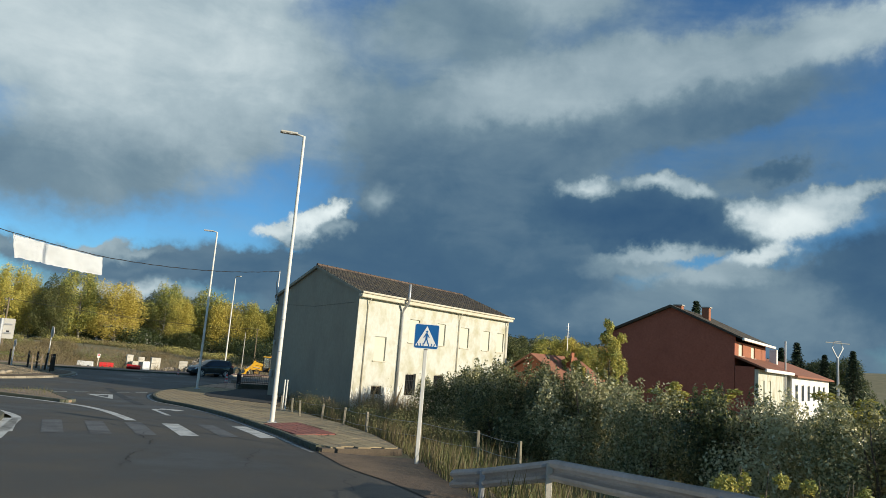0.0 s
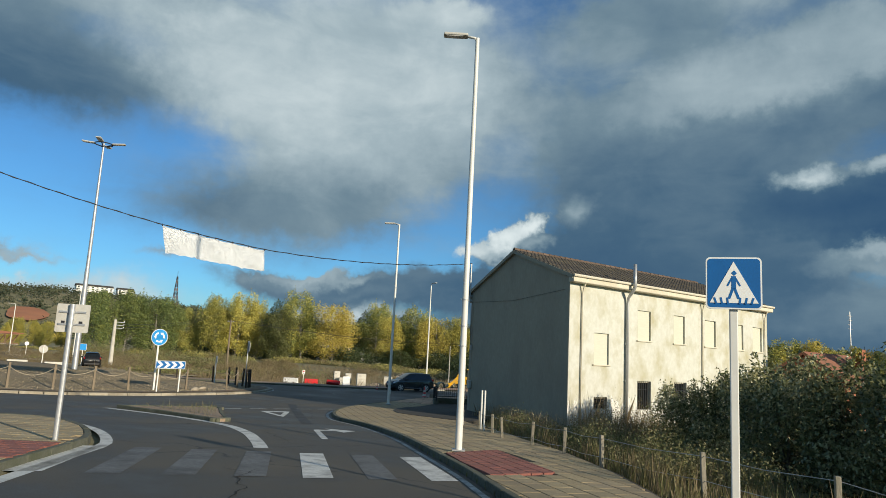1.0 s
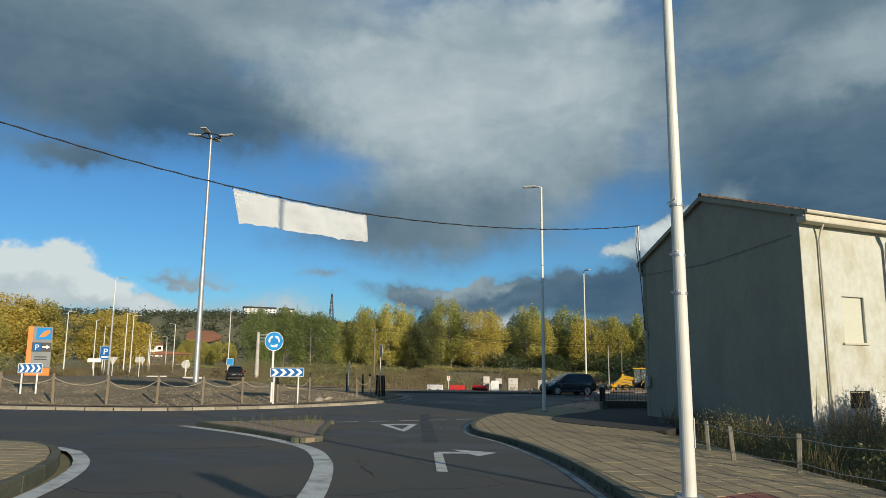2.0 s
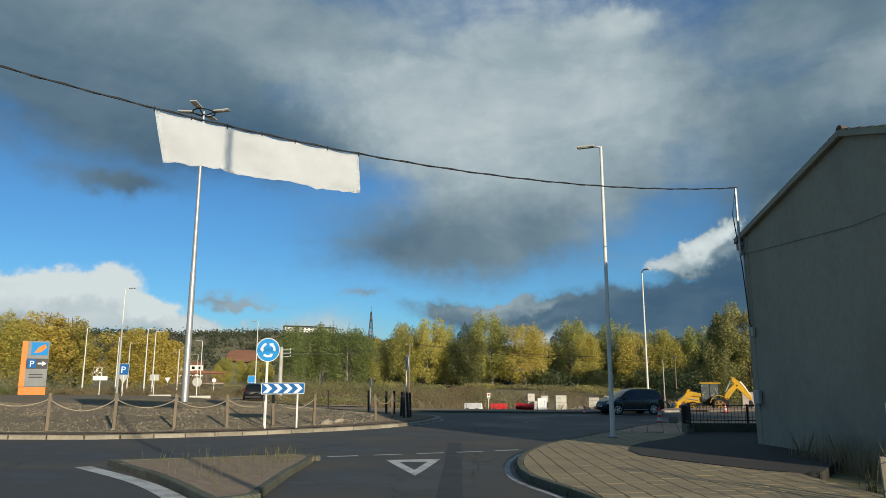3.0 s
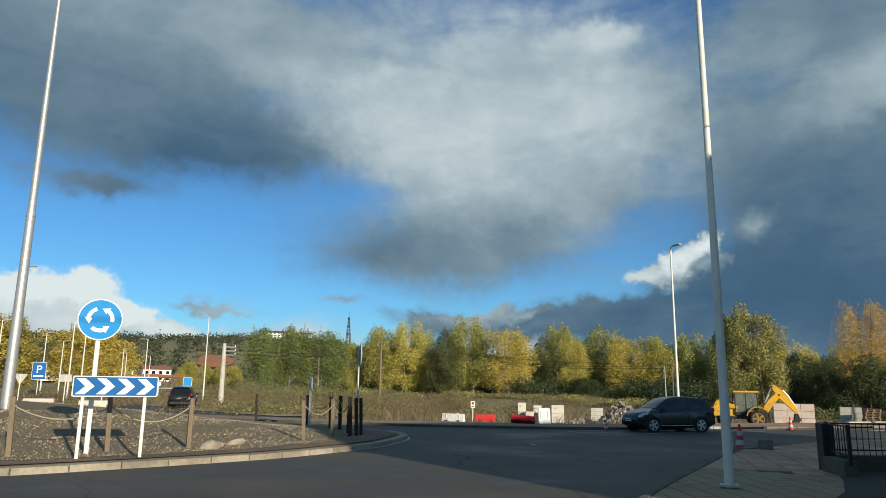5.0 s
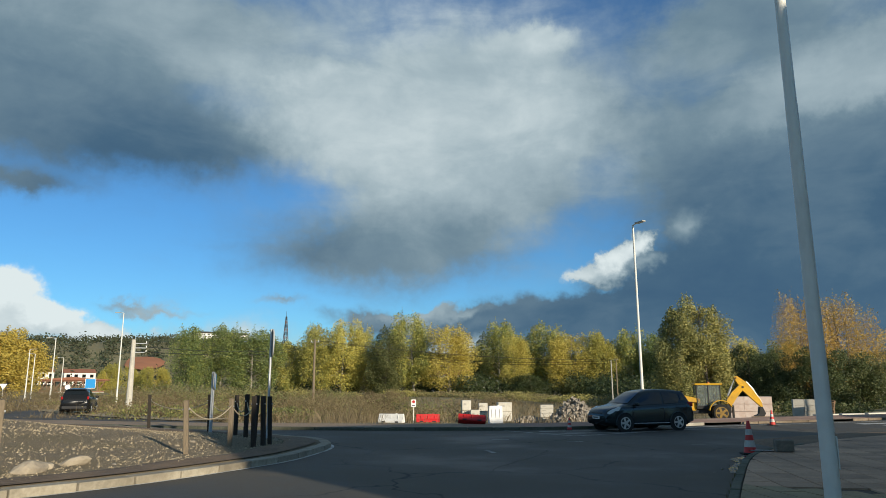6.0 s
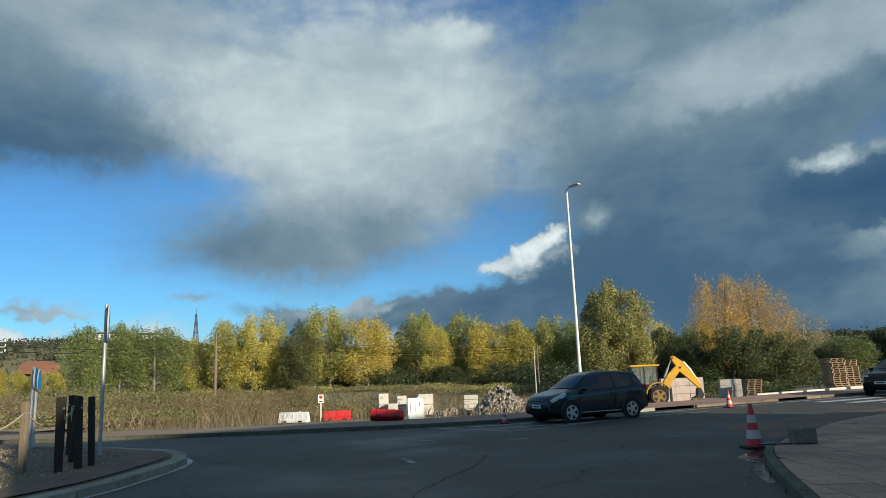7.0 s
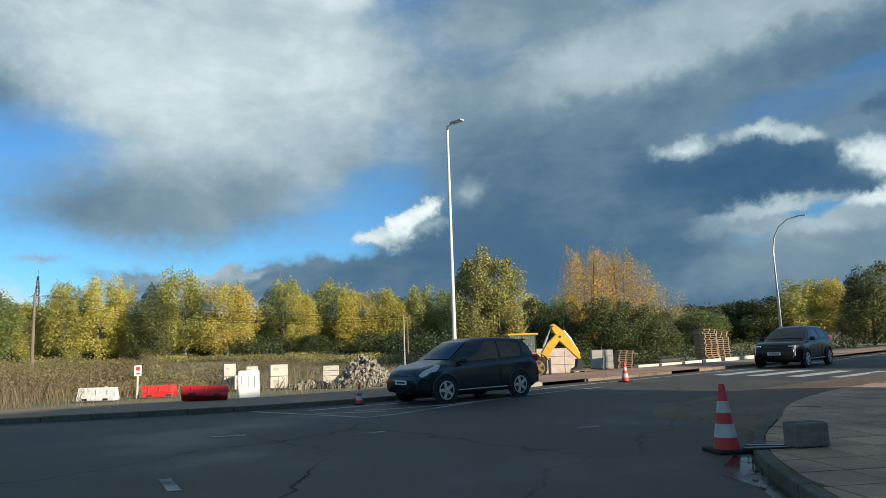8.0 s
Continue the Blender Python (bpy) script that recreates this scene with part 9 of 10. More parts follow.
far_lamp(-66.8, 58.5, 10.3, 20, "tall pale street lamp beside the side road")
far_lamp(-86.1, 90.7, 10.3, 200, "tall pale street lamp beside the far pavement")
SMALL_LAMP = far_lamp(-88.0, 74.6, 8.4, 40, "slim street lamp along the side road")
for x, y, s, a in ((-91.5, 78.0, 1.0, 40), (-101, 78.5, 0.95, 20), (-108, 84.5, 0.9, 20), (-112, 96.0, 0.86, 20), (-101.5, 92.8, 0.98, 220), (-122, 103, 0.85, 220), (-130, 113, 0.85, 220), (-94, 70, 1.0, 30)):
    copy_thing(SMALL_LAMP, pose(x, y, land(x, y), 0, 0, a)).scale = (1, 1, s)


def utility_pole(x, y, top, label, material_, arms=3, r=0.14, heading=40):
    z = land(x, y)
    h = top - z
    p = thing("utility_pole", label, "utility pole", pose(x, y, z, 0, 0, heading), group="utility poles")
    bm = B()
    add_rod(bm, (0, 0, -0.3), (0, 0, h), r, r * 0.6, sides=10)
    part("pole", bm, material_, p)
    for k in range(arms):
        bm = B()
        add_box(bm, (1.1 - 0.15 * k, 0.07, 0.07), (0.45 if arms > 1 else 0.0, 0, h - 0.3 - 0.35 * k))
        a = part("crossarm", bm, GALV, p)
        for q in ((0.95,) if arms > 1 else (-0.45, 0.45)):
            bm = B()
            add_rod(bm, (q, 0, h - 0.27 - 0.35 * k), (q, 0, h - 0.12 - 0.35 * k), 0.035, sides=8)
            part("insulator", bm, SIGN_WHITE, a)
    return p


utility_pole(-62.9, 74.2, 5.5, "pale tapered concrete utility pole with short crossarms", CONCRETE_PALE, r=0.26)
utility_pole(-66.2, 100.8, 7.15, "tall pale weathered utility pole among dry grass", WOOD_POST, arms=1, r=0.17, heading=10)
utility_pole(-47.0, 160.0, 6.6, "slim brown wooden utility pole before the poplars", WOOD_POST, arms=1, r=0.13, heading=150)
utility_pole(-40.0, 130.0, 5.2, "slim grey utility pole near the poplars", CONCRETE, arms=0, r=0.1)
# wires strung between the two wooden poles
for side in (-0.42, 0.42):
    bm = B()
    run = [(-66.2 + 19.2 * f + side, 100.8 + 59.2 * f, 7.0 - 0.5 * f - 3.2 * f * (1 - f)) for f in np.linspace(0, 1, 13)]
    add_tube(bm, run, 0.016, 5)
    solid("overhead_wire", bm, DARK_METAL, "thin dark wire sagging between the wooden utility poles", "cable", smooth=True)


def wires(a, b, n, label, spread=0.5, sag=1.2):
    for k in range(n):
        bm = B()
        pts = []
        for i in range(17):
            f = i / 16
            p = Vector(a).lerp(Vector(b), f) + Vector((0, 0, spread * k))
            p.z -= sag * 4 * f * (1 - f)
            pts.append(p)
        add_tube(bm, pts, 0.025, 4)
        solid("power_line", bm, CABLE, label, "cable", group="power lines")


wires((-62.9, 74.2, 4.6), (-126, 178, 12.4), 2, "thin overhead wire between utility poles", 0.4)
wires((-126, 178, 12.4), (-47, 160, 5.8), 2, "thin overhead wire before the poplars", 0.4, 2.0)


# ---- signs and totem round the far side ----
def totem():
    x, y = -61.9, 48.9
    z = land(x, y)
    t = thing("sign_totem", "orange and grey store totem sign with a parking arrow", "sign", pose(x, y, z, 0, 0, 62))
    bm = B()
    plate(bm, rounded(1.75, 1.35, 0.03, 0.75), 0.0, 0.4)
    part("lower_panel", bm, ORANGE_SIGN, t, "orange ribbed lower panel")
    bm = B()
    plate(bm, rounded(1.75, 3.35, 0.03, 3.15), 0.0, 0.4)
    up = part("upper_panel", bm, GREY_SIGN_DARK, t, "grey upper panel")
    bm = B()
    plate(bm, rounded(0.35, 3.35, 0.02, 3.15), -0.41, 0.004)
    bmesh.ops.translate(bm, verts=bm.verts, vec=(-0.72, 0, 0))
    part("orange_stripe", bm, ORANGE_SIGN, up)
    bm = B()
    plate(bm, rounded(1.1, 0.95, 0.02, 4.25), -0.41, 0.004)
    bmesh.ops.translate(bm, verts=bm.verts, vec=(0.25, 0, 0))
    logo = part("logo_field", bm, SIGN_CYAN, up, "plain blue field")
    bm = B()
    plate(bm, [(-0.1, 3.95), (0.35, 4.0), (0.7, 4.35), (0.6, 4.6), (0.2, 4.4)], -0.416, 0.004)
    part("logo_shape", bm, ORANGE_SIGN, logo)
    bm = B()
    plate(bm, rounded(1.4, 0.75, 0.02, 3.15), -0.41, 0.004)
    bmesh.ops.translate(bm, verts=bm.verts, vec=(0.15, 0, 0))
    strip_ = part("parking_strip", bm, SIGN_BLACK, up)
    bm = B()
    plate(bm, rounded(0.55, 0.65, 0.03, 3.15), -0.416, 0.004)
    bmesh.ops.translate(bm, verts=bm.verts, vec=(-0.18, 0, 0))
    part("parking_field", bm, SIGN_BLUE, strip_)
    bm = B()
    plate(bm, [(0.2, 3.1), (0.5, 3.1), (0.5, 2.98), (0.78, 3.16), (0.5, 3.34), (0.5, 3.22), (0.2, 3.22)], -0.416, 0.004)
    part("arrow", bm, SIGN_WHITE, strip_)
    letter("P", (-0.18, -0.424, 2.93), 0.62, SIGN_WHITE, up)
    for zz in (2.35, 2.15):
        bm = B()
        plate(bm, rounded(0.9, 0.09, 0.01, zz), -0.41, 0.004)
        bmesh.ops.translate(bm, verts=bm.verts, vec=(0.15, 0, 0))
        part("text_bar", bm, SIGN_BLACK, up)
    return t


def letter(text, at, size, material_, parent):
    """A word in the built-in font, standing upright and facing -y."""
    cu = bpy.data.curves.new("letter", "FONT")
    cu.body, cu.size, cu.align_x, cu.extrude = text, size, "CENTER", 0.003
    tmp = bpy.data.objects.new("letter_source", cu)
    scene.collection.objects.link(tmp)
    bpy.context.view_layer.update()
    me = bpy.data.meshes.new_from_object(tmp.evaluated_get(bpy.context.evaluated_depsgraph_get()))
    bpy.data.objects.remove(tmp)
    me.materials.clear()
    me.materials.append(material_)
    ob = new("lettering", me)
    ob.parent = parent
    ob.matrix_basis = Matrix.Translation(at) @ Matrix.Rotation(radians(90), 4, "X")
    return ob


totem()


def plate_sign(x, y, bottom, top, w, heading, material_, label, text="", shape="square", base=None):
    z = land(x, y) if base is None else base
    s = thing("road_sign", label, "road sign", pose(x, y, z, 0, 0, heading))
    sign_post(s, top - z - 0.03, 0.035)
    h, c = top - bottom, (top + bottom) / 2 - z
    bm = B()
    if shape == "round":
        disc(bm, h / 2, 0.03, Matrix.Translation((0, -0.01, c)) @ Matrix.Rotation(radians(90), 4, "X"))
    elif shape == "triangle":
        plate(bm, [(0, c - h / 2), (w / 2, c + h / 2), (-w / 2, c + h / 2)], 0.0, 0.03)
    else:
        plate(bm, rounded(w, h, 0.05, c), 0.0, 0.03)
    pl = part("plate", bm, SIGN_WHITE if material_ in (SIGN_BLUE, SIGN_CYAN) else material_, s)
    if material_ in (SIGN_BLUE, SIGN_CYAN):
        bm = B()
        plate(bm, rounded(w - 0.06, h - 0.06, 0.04, c), -0.031, 0.003)
        part("blue_field", bm, material_, pl)
    if text:
        letter(text, (0, -0.04, c - h * 0.12), h * 0.62, SIGN_WHITE, pl)
        bm = B()
        plate(bm, rounded(w * 0.7, h * 0.1, 0.01, c - h * 0.3), -0.036, 0.003)
        part("text_bar", bm, SIGN_WHITE, pl)
    return s


plate_sign(-84.7, 69.7, 2.2, 3.9, 1.25, 50, SIGN_BLUE, "blue and white parking sign with a large letter", "P")
plate_sign(-65.3, 56.0, 2.05, 2.4, 1.15, 50, SIGN_WHITE, "white direction sign with plain lettering bar on a post")
plate_sign(-68.6, 60.1, 1.7, 2.55, 0.95, 230, GREY_SIGN, "grey back of a triangular give-way sign", shape="triangle")
plate_sign(-71.2, 65.0, 2.0, 2.6, 0.9, 230, GREY_SIGN, "grey back of a square road sign")
plate_sign(-56.6, 59.4, 1.55, 2.3, 0.75, 230, GREY_SIGN, "grey back of a round road sign", shape="round")
plate_sign(-66.0, 73.0, 1.75, 2.5, 0.75, 55, SIGN_CYAN, "light blue square crossing sign on a white post")
plate_sign(-100, 86, 1.6, 2.3, 0.8, 55, SIGN_WHITE, "white triangular sign by the side road", shape="triangle")
plate_sign(-97, 92, 1.6, 2.2, 0.6, 55, SIGN_WHITE, "small white round sign by the side road", shape="round")


def far_barriers():
    for i in range(2):
        a = Vector((-52.3, 53.2)).lerp(Vector((-50.6, 55.3)), i)
        bm = B()
        add_box(bm, (1.5, 0.5, 0.8), (0, 0, 0.4), bevel=0.04)
        solid("concrete_barrier", bm, CONCRETE_PALE, "grey concrete barrier block on the side road", "barrier", pose(a.x, a.y, on_island(a.x, a.y) - 0.1, 0, 0, 52 + 4 * i), group="concrete barriers")


far_barriers()


# ---- red steel bridge ----
def bridge():
    a, b = Vector((-170.6, 134.7)), Vector((-162.6, 145.3))
    d = b - a
    br = thing("footbridge", "rust-red steel truss bridge beyond the side road", "bridge", pose(a.x, a.y, 0.4, 0, 0, math.degrees(math.atan2(d.y, d.x))))
    n = 9
    L_ = d.length
    for yy in (0, 4):
        for zz in (0.6, 3.0):
            bm = B()
            add_box(bm, (L_, 0.25, 0.25), (L_ / 2, yy, zz))
            part("chord", bm, RUST, br)
        for i in range(n):
            bm = B()
            add_rod(bm, (i * L_ / n, yy, 0.6), ((i + 1) * L_ / n, yy, 3.0), 0.09, sides=6)
            part("brace", bm, RUST, br)
            bm = B()
            add_rod(bm, (i * L_ / n, yy, 0.6), (i * L_ / n, yy, 3.0), 0.08, sides=6)
            part("upright", bm, RUST, br)
    bm = B()
    add_box(bm, (L_, 4.2, 0.2), (L_ / 2, 2, 0.45))
    part("deck", bm, CONCRETE, br)
    bm = B()
    add_prism(bm, [(-1, 3.1), (L_ + 1, 3.1), (L_ + 1, 3.3), (L_ / 2, 3.9), (-1, 3.3)], -0.5, 4.5, Matrix(((1, 0, 0, 0), (0, 0, 1, 0), (0, 1, 0, 0), (0, 0, 0, 1))))
    part("roof", bm, ROOF_RED, br)


bridge()


# ---- wooded hill, mast and buildings on it ----
def hill_height(az, d):
    ridge = float(np.interp(az, (-100, -75, -66, -62, -58, -55, -52, -48, -44, -40, -34, -28, -20, 0, 30), (36, 40, 41, 42, 42, 43, 44, 46, 45, 38, 33, 30, 28, 26, 20)))
    return ridge * smoothstep(330, 720, d) * (0.85 + 0.15 * smoothstep(900, 700, d))


def hill():
    eye = Vector((-16, 38))
    verts, faces = [], []
    azs = np.arange(-110, 61, 1.5)
    ds = [300, 380, 450, 520, 580, 640, 700, 760, 850, 1000, 1400, 2000]
    for a in azs:
        for d in ds:
            r = radians(a)
            z = hill_height(a, d) * (1 if d < 800 else 0.9)
            verts.append((eye.x + math.sin(r) * d, eye.y + math.cos(r) * d, z - 0.6 + (1.5 * noise.noise((a * 0.4, d * 0.01, 0)) if 350 < d < 900 else 0)))
    n = len(ds)
    for i in range(len(azs) - 1):
        for k in range(n - 1):
            faces.append((i * n + k, i * n + k + 1, (i + 1) * n + k + 1, (i + 1) * n + k))
    me = bpy.data.meshes.new("hill")
    me.from_pydata(verts, [], faces)
    me.materials.append(MEADOW)
    me.shade_smooth()
    tagged(new("hill", me), "distant hill with dark woodland and a bare patch", "hill", kind="structure")
    # woodland: clumps of foliage all over the hill
    rng = np.random.default_rng(8)
    pts = []
    for _ in range(5200):
        a, d = rng.uniform(-105, 30), 360 + 420 * rng.uniform(0, 1) ** 0.7
        if (a + 51.2) ** 2 / 3.2 + (d - 480) ** 2 / 2300 < 1 and rng.uniform() < 0.97:
            continue
        hz_ = hill_height(a, d)
        r = radians(a)
        x, y = eye.x + math.sin(r) * d, eye.y + math.cos(r) * d
        hgt = rng.uniform(3, 6.5)
        m_ = 20
        q = rng.normal(size=(m_, 3)) * np.array((1.9, 1.9, hgt * 0.32)) + np.array((x, y, hz_ + hgt * 0.5 - 0.5))
        pts.append(q)
    ob = new("woodland", leaf_mesh("woodland", np.concatenate(pts), 1.35, FOREST, seed=4, up=0.2))
    tagged(ob, "dark pine and oak woodland covering the hill", "woodland", kind="stuff")


hill()
bm = B()
rim = []
for i in range(26):
    a = 2 * math.pi * i / 26
    k = 1 + 0.3 * noise.noise((math.cos(a) * 1.5, math.sin(a) * 1.5, 5))
    az_, d_ = -51.2 + 1.5 * k * math.cos(a), 492 + 30 * k * math.sin(a)
    rim.append(bm.verts.new((-16 + math.sin(radians(az_)) * d_, 38 + math.cos(radians(az_)) * d_, hill_height(az_, d_) + 0.9)))
mid_ = bm.verts.new((-16 + math.sin(radians(-51.2)) * 492, 38 + math.cos(radians(-51.2)) * 492, hill_height(-51.2, 492) + 1.4))
for p, q in zip(rim, rim[1:] + rim[:1]):
    bm.faces.new((p, q, mid_))
solid("clay_bank", bm, material("clay", (0.42, 0.17, 0.08), (0.3, 0.12, 0.06), scale=0.05, rough=0.95, stain=(0.2, 0.13, 0.07), stain_scale=0.02), "bare orange clay bank on the hillside", "bank", kind="structure")


def far_house(x, y, z, w, d, h, heading, roof_mat, wall_mat, label, floors=2, cols=4):
    f = thing("far_house", label, "house", pose(x, y, z, 0, 0, heading))
    bm = B()
    add_box(bm, (w, d, h), (0, 0, h / 2))
    part("wall", bm, wall_mat, f)
    bm = B()
    add_prism(bm, [(-d / 2 - 0.4, h), (d / 2 + 0.4, h), (0, h + d * 0.22)], -w / 2 - 0.4, w / 2 + 0.4, Matrix(((0, 0, 1, 0), (1, 0, 0, 0), (0, 1, 0, 0), (0, 0, 0, 1))))
    part("roof", bm, roof_mat, f)
    for j in range(floors):
        for i in range(cols):
            bm = B()
            add_box(bm, (w / cols * 0.45, 0.12, h / floors * 0.5), (-w / 2 + w / cols * (i + 0.5), -d / 2 - 0.03, h / floors * (j + 0.5)))
            part("window", bm, GLASS_DARK, f)
    return f


def on_hill(az, d):
    r = radians(az)
    return -16 + math.sin(r) * d, 38 + math.cos(r) * d, hill_height(az, d)


for az, d, w, h, lab, mt, rf, up in ((-46.6, 660, 30, 5, "long pale building on the hilltop half hidden by woodland", WHITE_WALL, ROOF, 1.5), (-44.4, 680, 14, 4.5, "pale flat building on the hilltop", WHITE_WALL, ROOF, 1.5), (-58, 400, 12, 6, "white house on the lower slope", WHITE_WALL, ROOF_RED, 0), (-55.5, 395, 14, 6, "white terrace house on the lower slope", WHITE_WALL, ROOF_RED, 0), (-62.5, 390, 10, 5, "white house among trees on the slope", WHITE_WALL, ROOF_RED, 0)):
    x, y, z = on_hill(az, d)
    far_house(x, y, z + up, w, 9, h, -az + 10, rf, mt, lab, 3 if d > 500 else 2, 8 if w > 20 else 4)
for az, d, w in ((-27.5, 235, 12), (-24.3, 240, 10), (-29.5, 245, 8)):
    r = radians(az)
    far_house(-16 + math.sin(r) * d, 38 + math.cos(r) * d, -0.4, w, 8, 6, -az, ROOF_RED, WHITE_WALL, "white house glimpsed between the poplars")


def lattice_mast():
    x, y = -355.5, 430.8
    z = 22.0
    top = 52.5
    m_ = thing("lattice_mast", "tall red and grey lattice mast on the hill", "mast", pose(x, y, z, 0, 0, 20))
    h = top - z
    half = lambda f: 2.2 * (1 - f) + 0.35 * f
    for sx in (-1, 1):
        for sy in (-1, 1):
            bm = B()
            add_rod(bm, (sx * half(0), sy * half(0), 0), (sx * half(1), sy * half(1), h), 0.22, 0.14, sides=5)
            part("leg", bm, DARK_METAL, m_)
    n = 11
    for i in range(n):
        f0, f1 = i / n, (i + 1) / n
        bm = B()
        for a, b in (((-1, -1), (1, -1)), ((1, -1), (1, 1)), ((1, 1), (-1, 1)), ((-1, 1), (-1, -1))):
            add_rod(bm, (a[0] * half(f0), a[1] * half(f0), f0 * h), (b[0] * half(f1), b[1] * half(f1), f1 * h), 0.12, sides=4)
            add_rod(bm, (b[0] * half(f0), b[1] * half(f0), f0 * h), (a[0] * half(f1), a[1] * half(f1), f1 * h), 0.12, sides=4)
        part("bay", bm, RUST if i % 2 else DARK_METAL, m_)
    bm = B()
    add_rod(bm, (0, 0, h), (0, 0, h + 4), 0.12, sides=5)
    part("aerial", bm, DARK_METAL, m_)


lattice_mast()


# ---- red house and its neighbours ----
def red_house():
    c = Vector((23.42, 59.81, -0.85))
    m = Matrix.Translation(c) @ Matrix.Scale(1.15, 4) @ Matrix(((HOUSE_V.x, -HOUSE_U.x, 0, 0), (HOUSE_V.y, -HOUSE_U.y, 0, 0), (0, 0, 1, 0), (0, 0, 0, 1)))
    h = thing("red_house", "red-brown brick house with brown tiled roof and two chimneys", "house", m)
    W, L, E, R = 9.2, 10.5, 6.95, 8.95
    bm = B()
    add_prism(bm, [(0, 0), (W, 0), (W, E), (W / 2, R), (0, E)], 0, 0.3, Matrix(((0, 0, 1, 0), (1, 0, 0, 0), (0, 1, 0, 0), (0, 0, 0, 1))))
    part("gable_wall", bm, BRICK, h, "shaded dark red brick gable")
    bm = B()
    add_prism(bm, [(0, 0), (W, 0), (W, E), (W / 2, R), (0, E)], L - 0.3, L, Matrix(((0, 0, 1, 0), (1, 0, 0, 0), (0, 1, 0, 0), (0, 0, 0, 1))))
    part("gable_wall", bm, BRICK, h)
    top_win = [(1.2, 5.65, 2.6, 6.55), (5.2, 5.65, 6.6, 6.55)]
    bm = wall_with_openings(L - 0.6, E - 0.3, 0.3, [(a - 0.3, b, c_ - 0.3, d) for a, b, c_, d in top_win])
    bmesh.ops.translate(bm, verts=bm.verts, vec=(0.3, 0.004, 0))
    part("wall", bm, BRICK_LIGHT, h, "sunlit orange brick wall")
    bm = B()
    add_box(bm, (L - 0.6, 0.3, E - 0.3), (L / 2, W - 0.154, (E - 0.3) / 2))
    part("wall", bm, BRICK, h)
    for a, b, c_, d in top_win:
        bm = B()
        add_box(bm, (c_ - a, 0.06, d - b), ((a + c_) / 2, 0.14, (b + d) / 2))
        w = part("window", bm, SHUTTER, h, "window with closed cream shutter")
        bm = B()
        add_box(bm, (c_ - a + 0.2, 0.14, 0.08), ((a + c_) / 2, 0.0, b - 0.04))
        part("sill", bm, WHITE_WALL, w)
    T = Matrix(((0, 0, 1, 0), (1, 0, 0, 0), (0, 1, 0, 0), (0, 0, 0, 1)))
    bm = B()
    add_prism(bm, [(-0.6, E - 0.2), (W / 2, R + 0.02), (W + 0.6, E - 0.2), (W + 0.6, E - 0.05), (W / 2, R + 0.2), (-0.6, E - 0.05)], -0.35, L + 0.35, T)
    roof = part("roof", bm, ROOF, h, "dark brown tiled roof")
    run, rise = W / 2 + 0.6, (R - E) * (W / 2 + 0.6) / (W / 2)
    v, f = tile_roof(L + 0.7, run, rise, 0.3, pitch=0.3)
    me = bpy.data.meshes.new("tiles")
    me.from_pydata([(x - 0.35, y - 0.6, z + E - 0.12) for x, y, z in v], [], f)
    me.materials.append(ROOF)
    ob = new("tiles", me)
    ob.parent = roof
    tagged(ob, kind="stuff")
    bm = B()
    add_box(bm, (L + 0.7, 0.18, 0.2), (L / 2, -0.66, E - 0.16), bevel=0.03)
    part("fascia", bm, WHITE_WALL, h, "white painted eaves board")
    for x, y, ht in ((3.6, W / 2 - 1.6, 0.45), (1.2, W / 2 - 0.2, 0.35)):
        bm = B()
        add_box(bm, (0.55, 0.55, ht + 0.8), (x, y, R - 0.5 + ht / 2), bevel=0.02)
        ch = part("chimney", bm, BRICK_LIGHT, h, "orange brick chimney")
        bm = B()
        add_box(bm, (0.7, 0.7, 0.08), (x, y, R - 0.06 + ht))
        part("cap", bm, CONCRETE, ch)
    # single-storey cream wing on the sunny side with a lean-to roof
    wing = thing("house_wing", "cream single-storey wing with shuttered windows under a tiled roof", "house", m)
    low_win = [(0.9, 2.6, 2.1, 4.0), (3.2, 2.6, 4.4, 4.0)]
    bm = wall_with_openings(L, 4.75, 0.25, low_win)
    bmesh.ops.translate(bm, verts=bm.verts, vec=(0, -1.6, 0))
    part("wall", bm, PLASTER, wing)
    for x in (0.0, L - 0.25):
        bm = B()
        add_box(bm, (0.25, 1.3, 4.9), (x + 0.125, -0.68, 2.45))
        part("end_wall", bm, BRICK if x == 0 else PLASTER, wing)
    for a, b, c_, d in low_win:
        bm = B()
        add_box(bm, (c_ - a, 0.06, d - b), ((a + c_) / 2, -1.48, (b + d) / 2))
        part("window", bm, SHUTTER, wing, "closed cream roller shutter")
    bm = B()
    add_prism(bm, [(-2.1, 4.72), (-0.02, 5.5), (-0.02, 5.65), (-2.1, 4.86)], -0.2, L + 0.2, T)
    part("roof", bm, ROOF_RED, wing, "reddish lean-to tiled roof")
    bm = B()
    add_box(bm, (L + 0.4, 0.16, 0.24), (L / 2, -2.12, 4.72), bevel=0.03)
    part("fascia", bm, WHITE_WALL, wing)
    bm = B()
    add_rod(bm, (L - 1.2, -1.72, 0.2), (L - 1.2, -1.72, 7.3), 0.07, sides=8)
    part("flue", bm, GALV, wing, "grey flue pipe")
    # long white house further on
    far = thing("white_house", "long white single-storey house with red tiled roof", "house", m @ Matrix.Translation((L + 0.6, -1.9, 0)))
    wins = [(1.5 + 3.2 * i, 2.5, 2.9 + 3.2 * i, 3.9) for i in range(6)]
    part("wall", wall_with_openings(22, 4.6, 0.25, wins), WHITE_WALL, far)
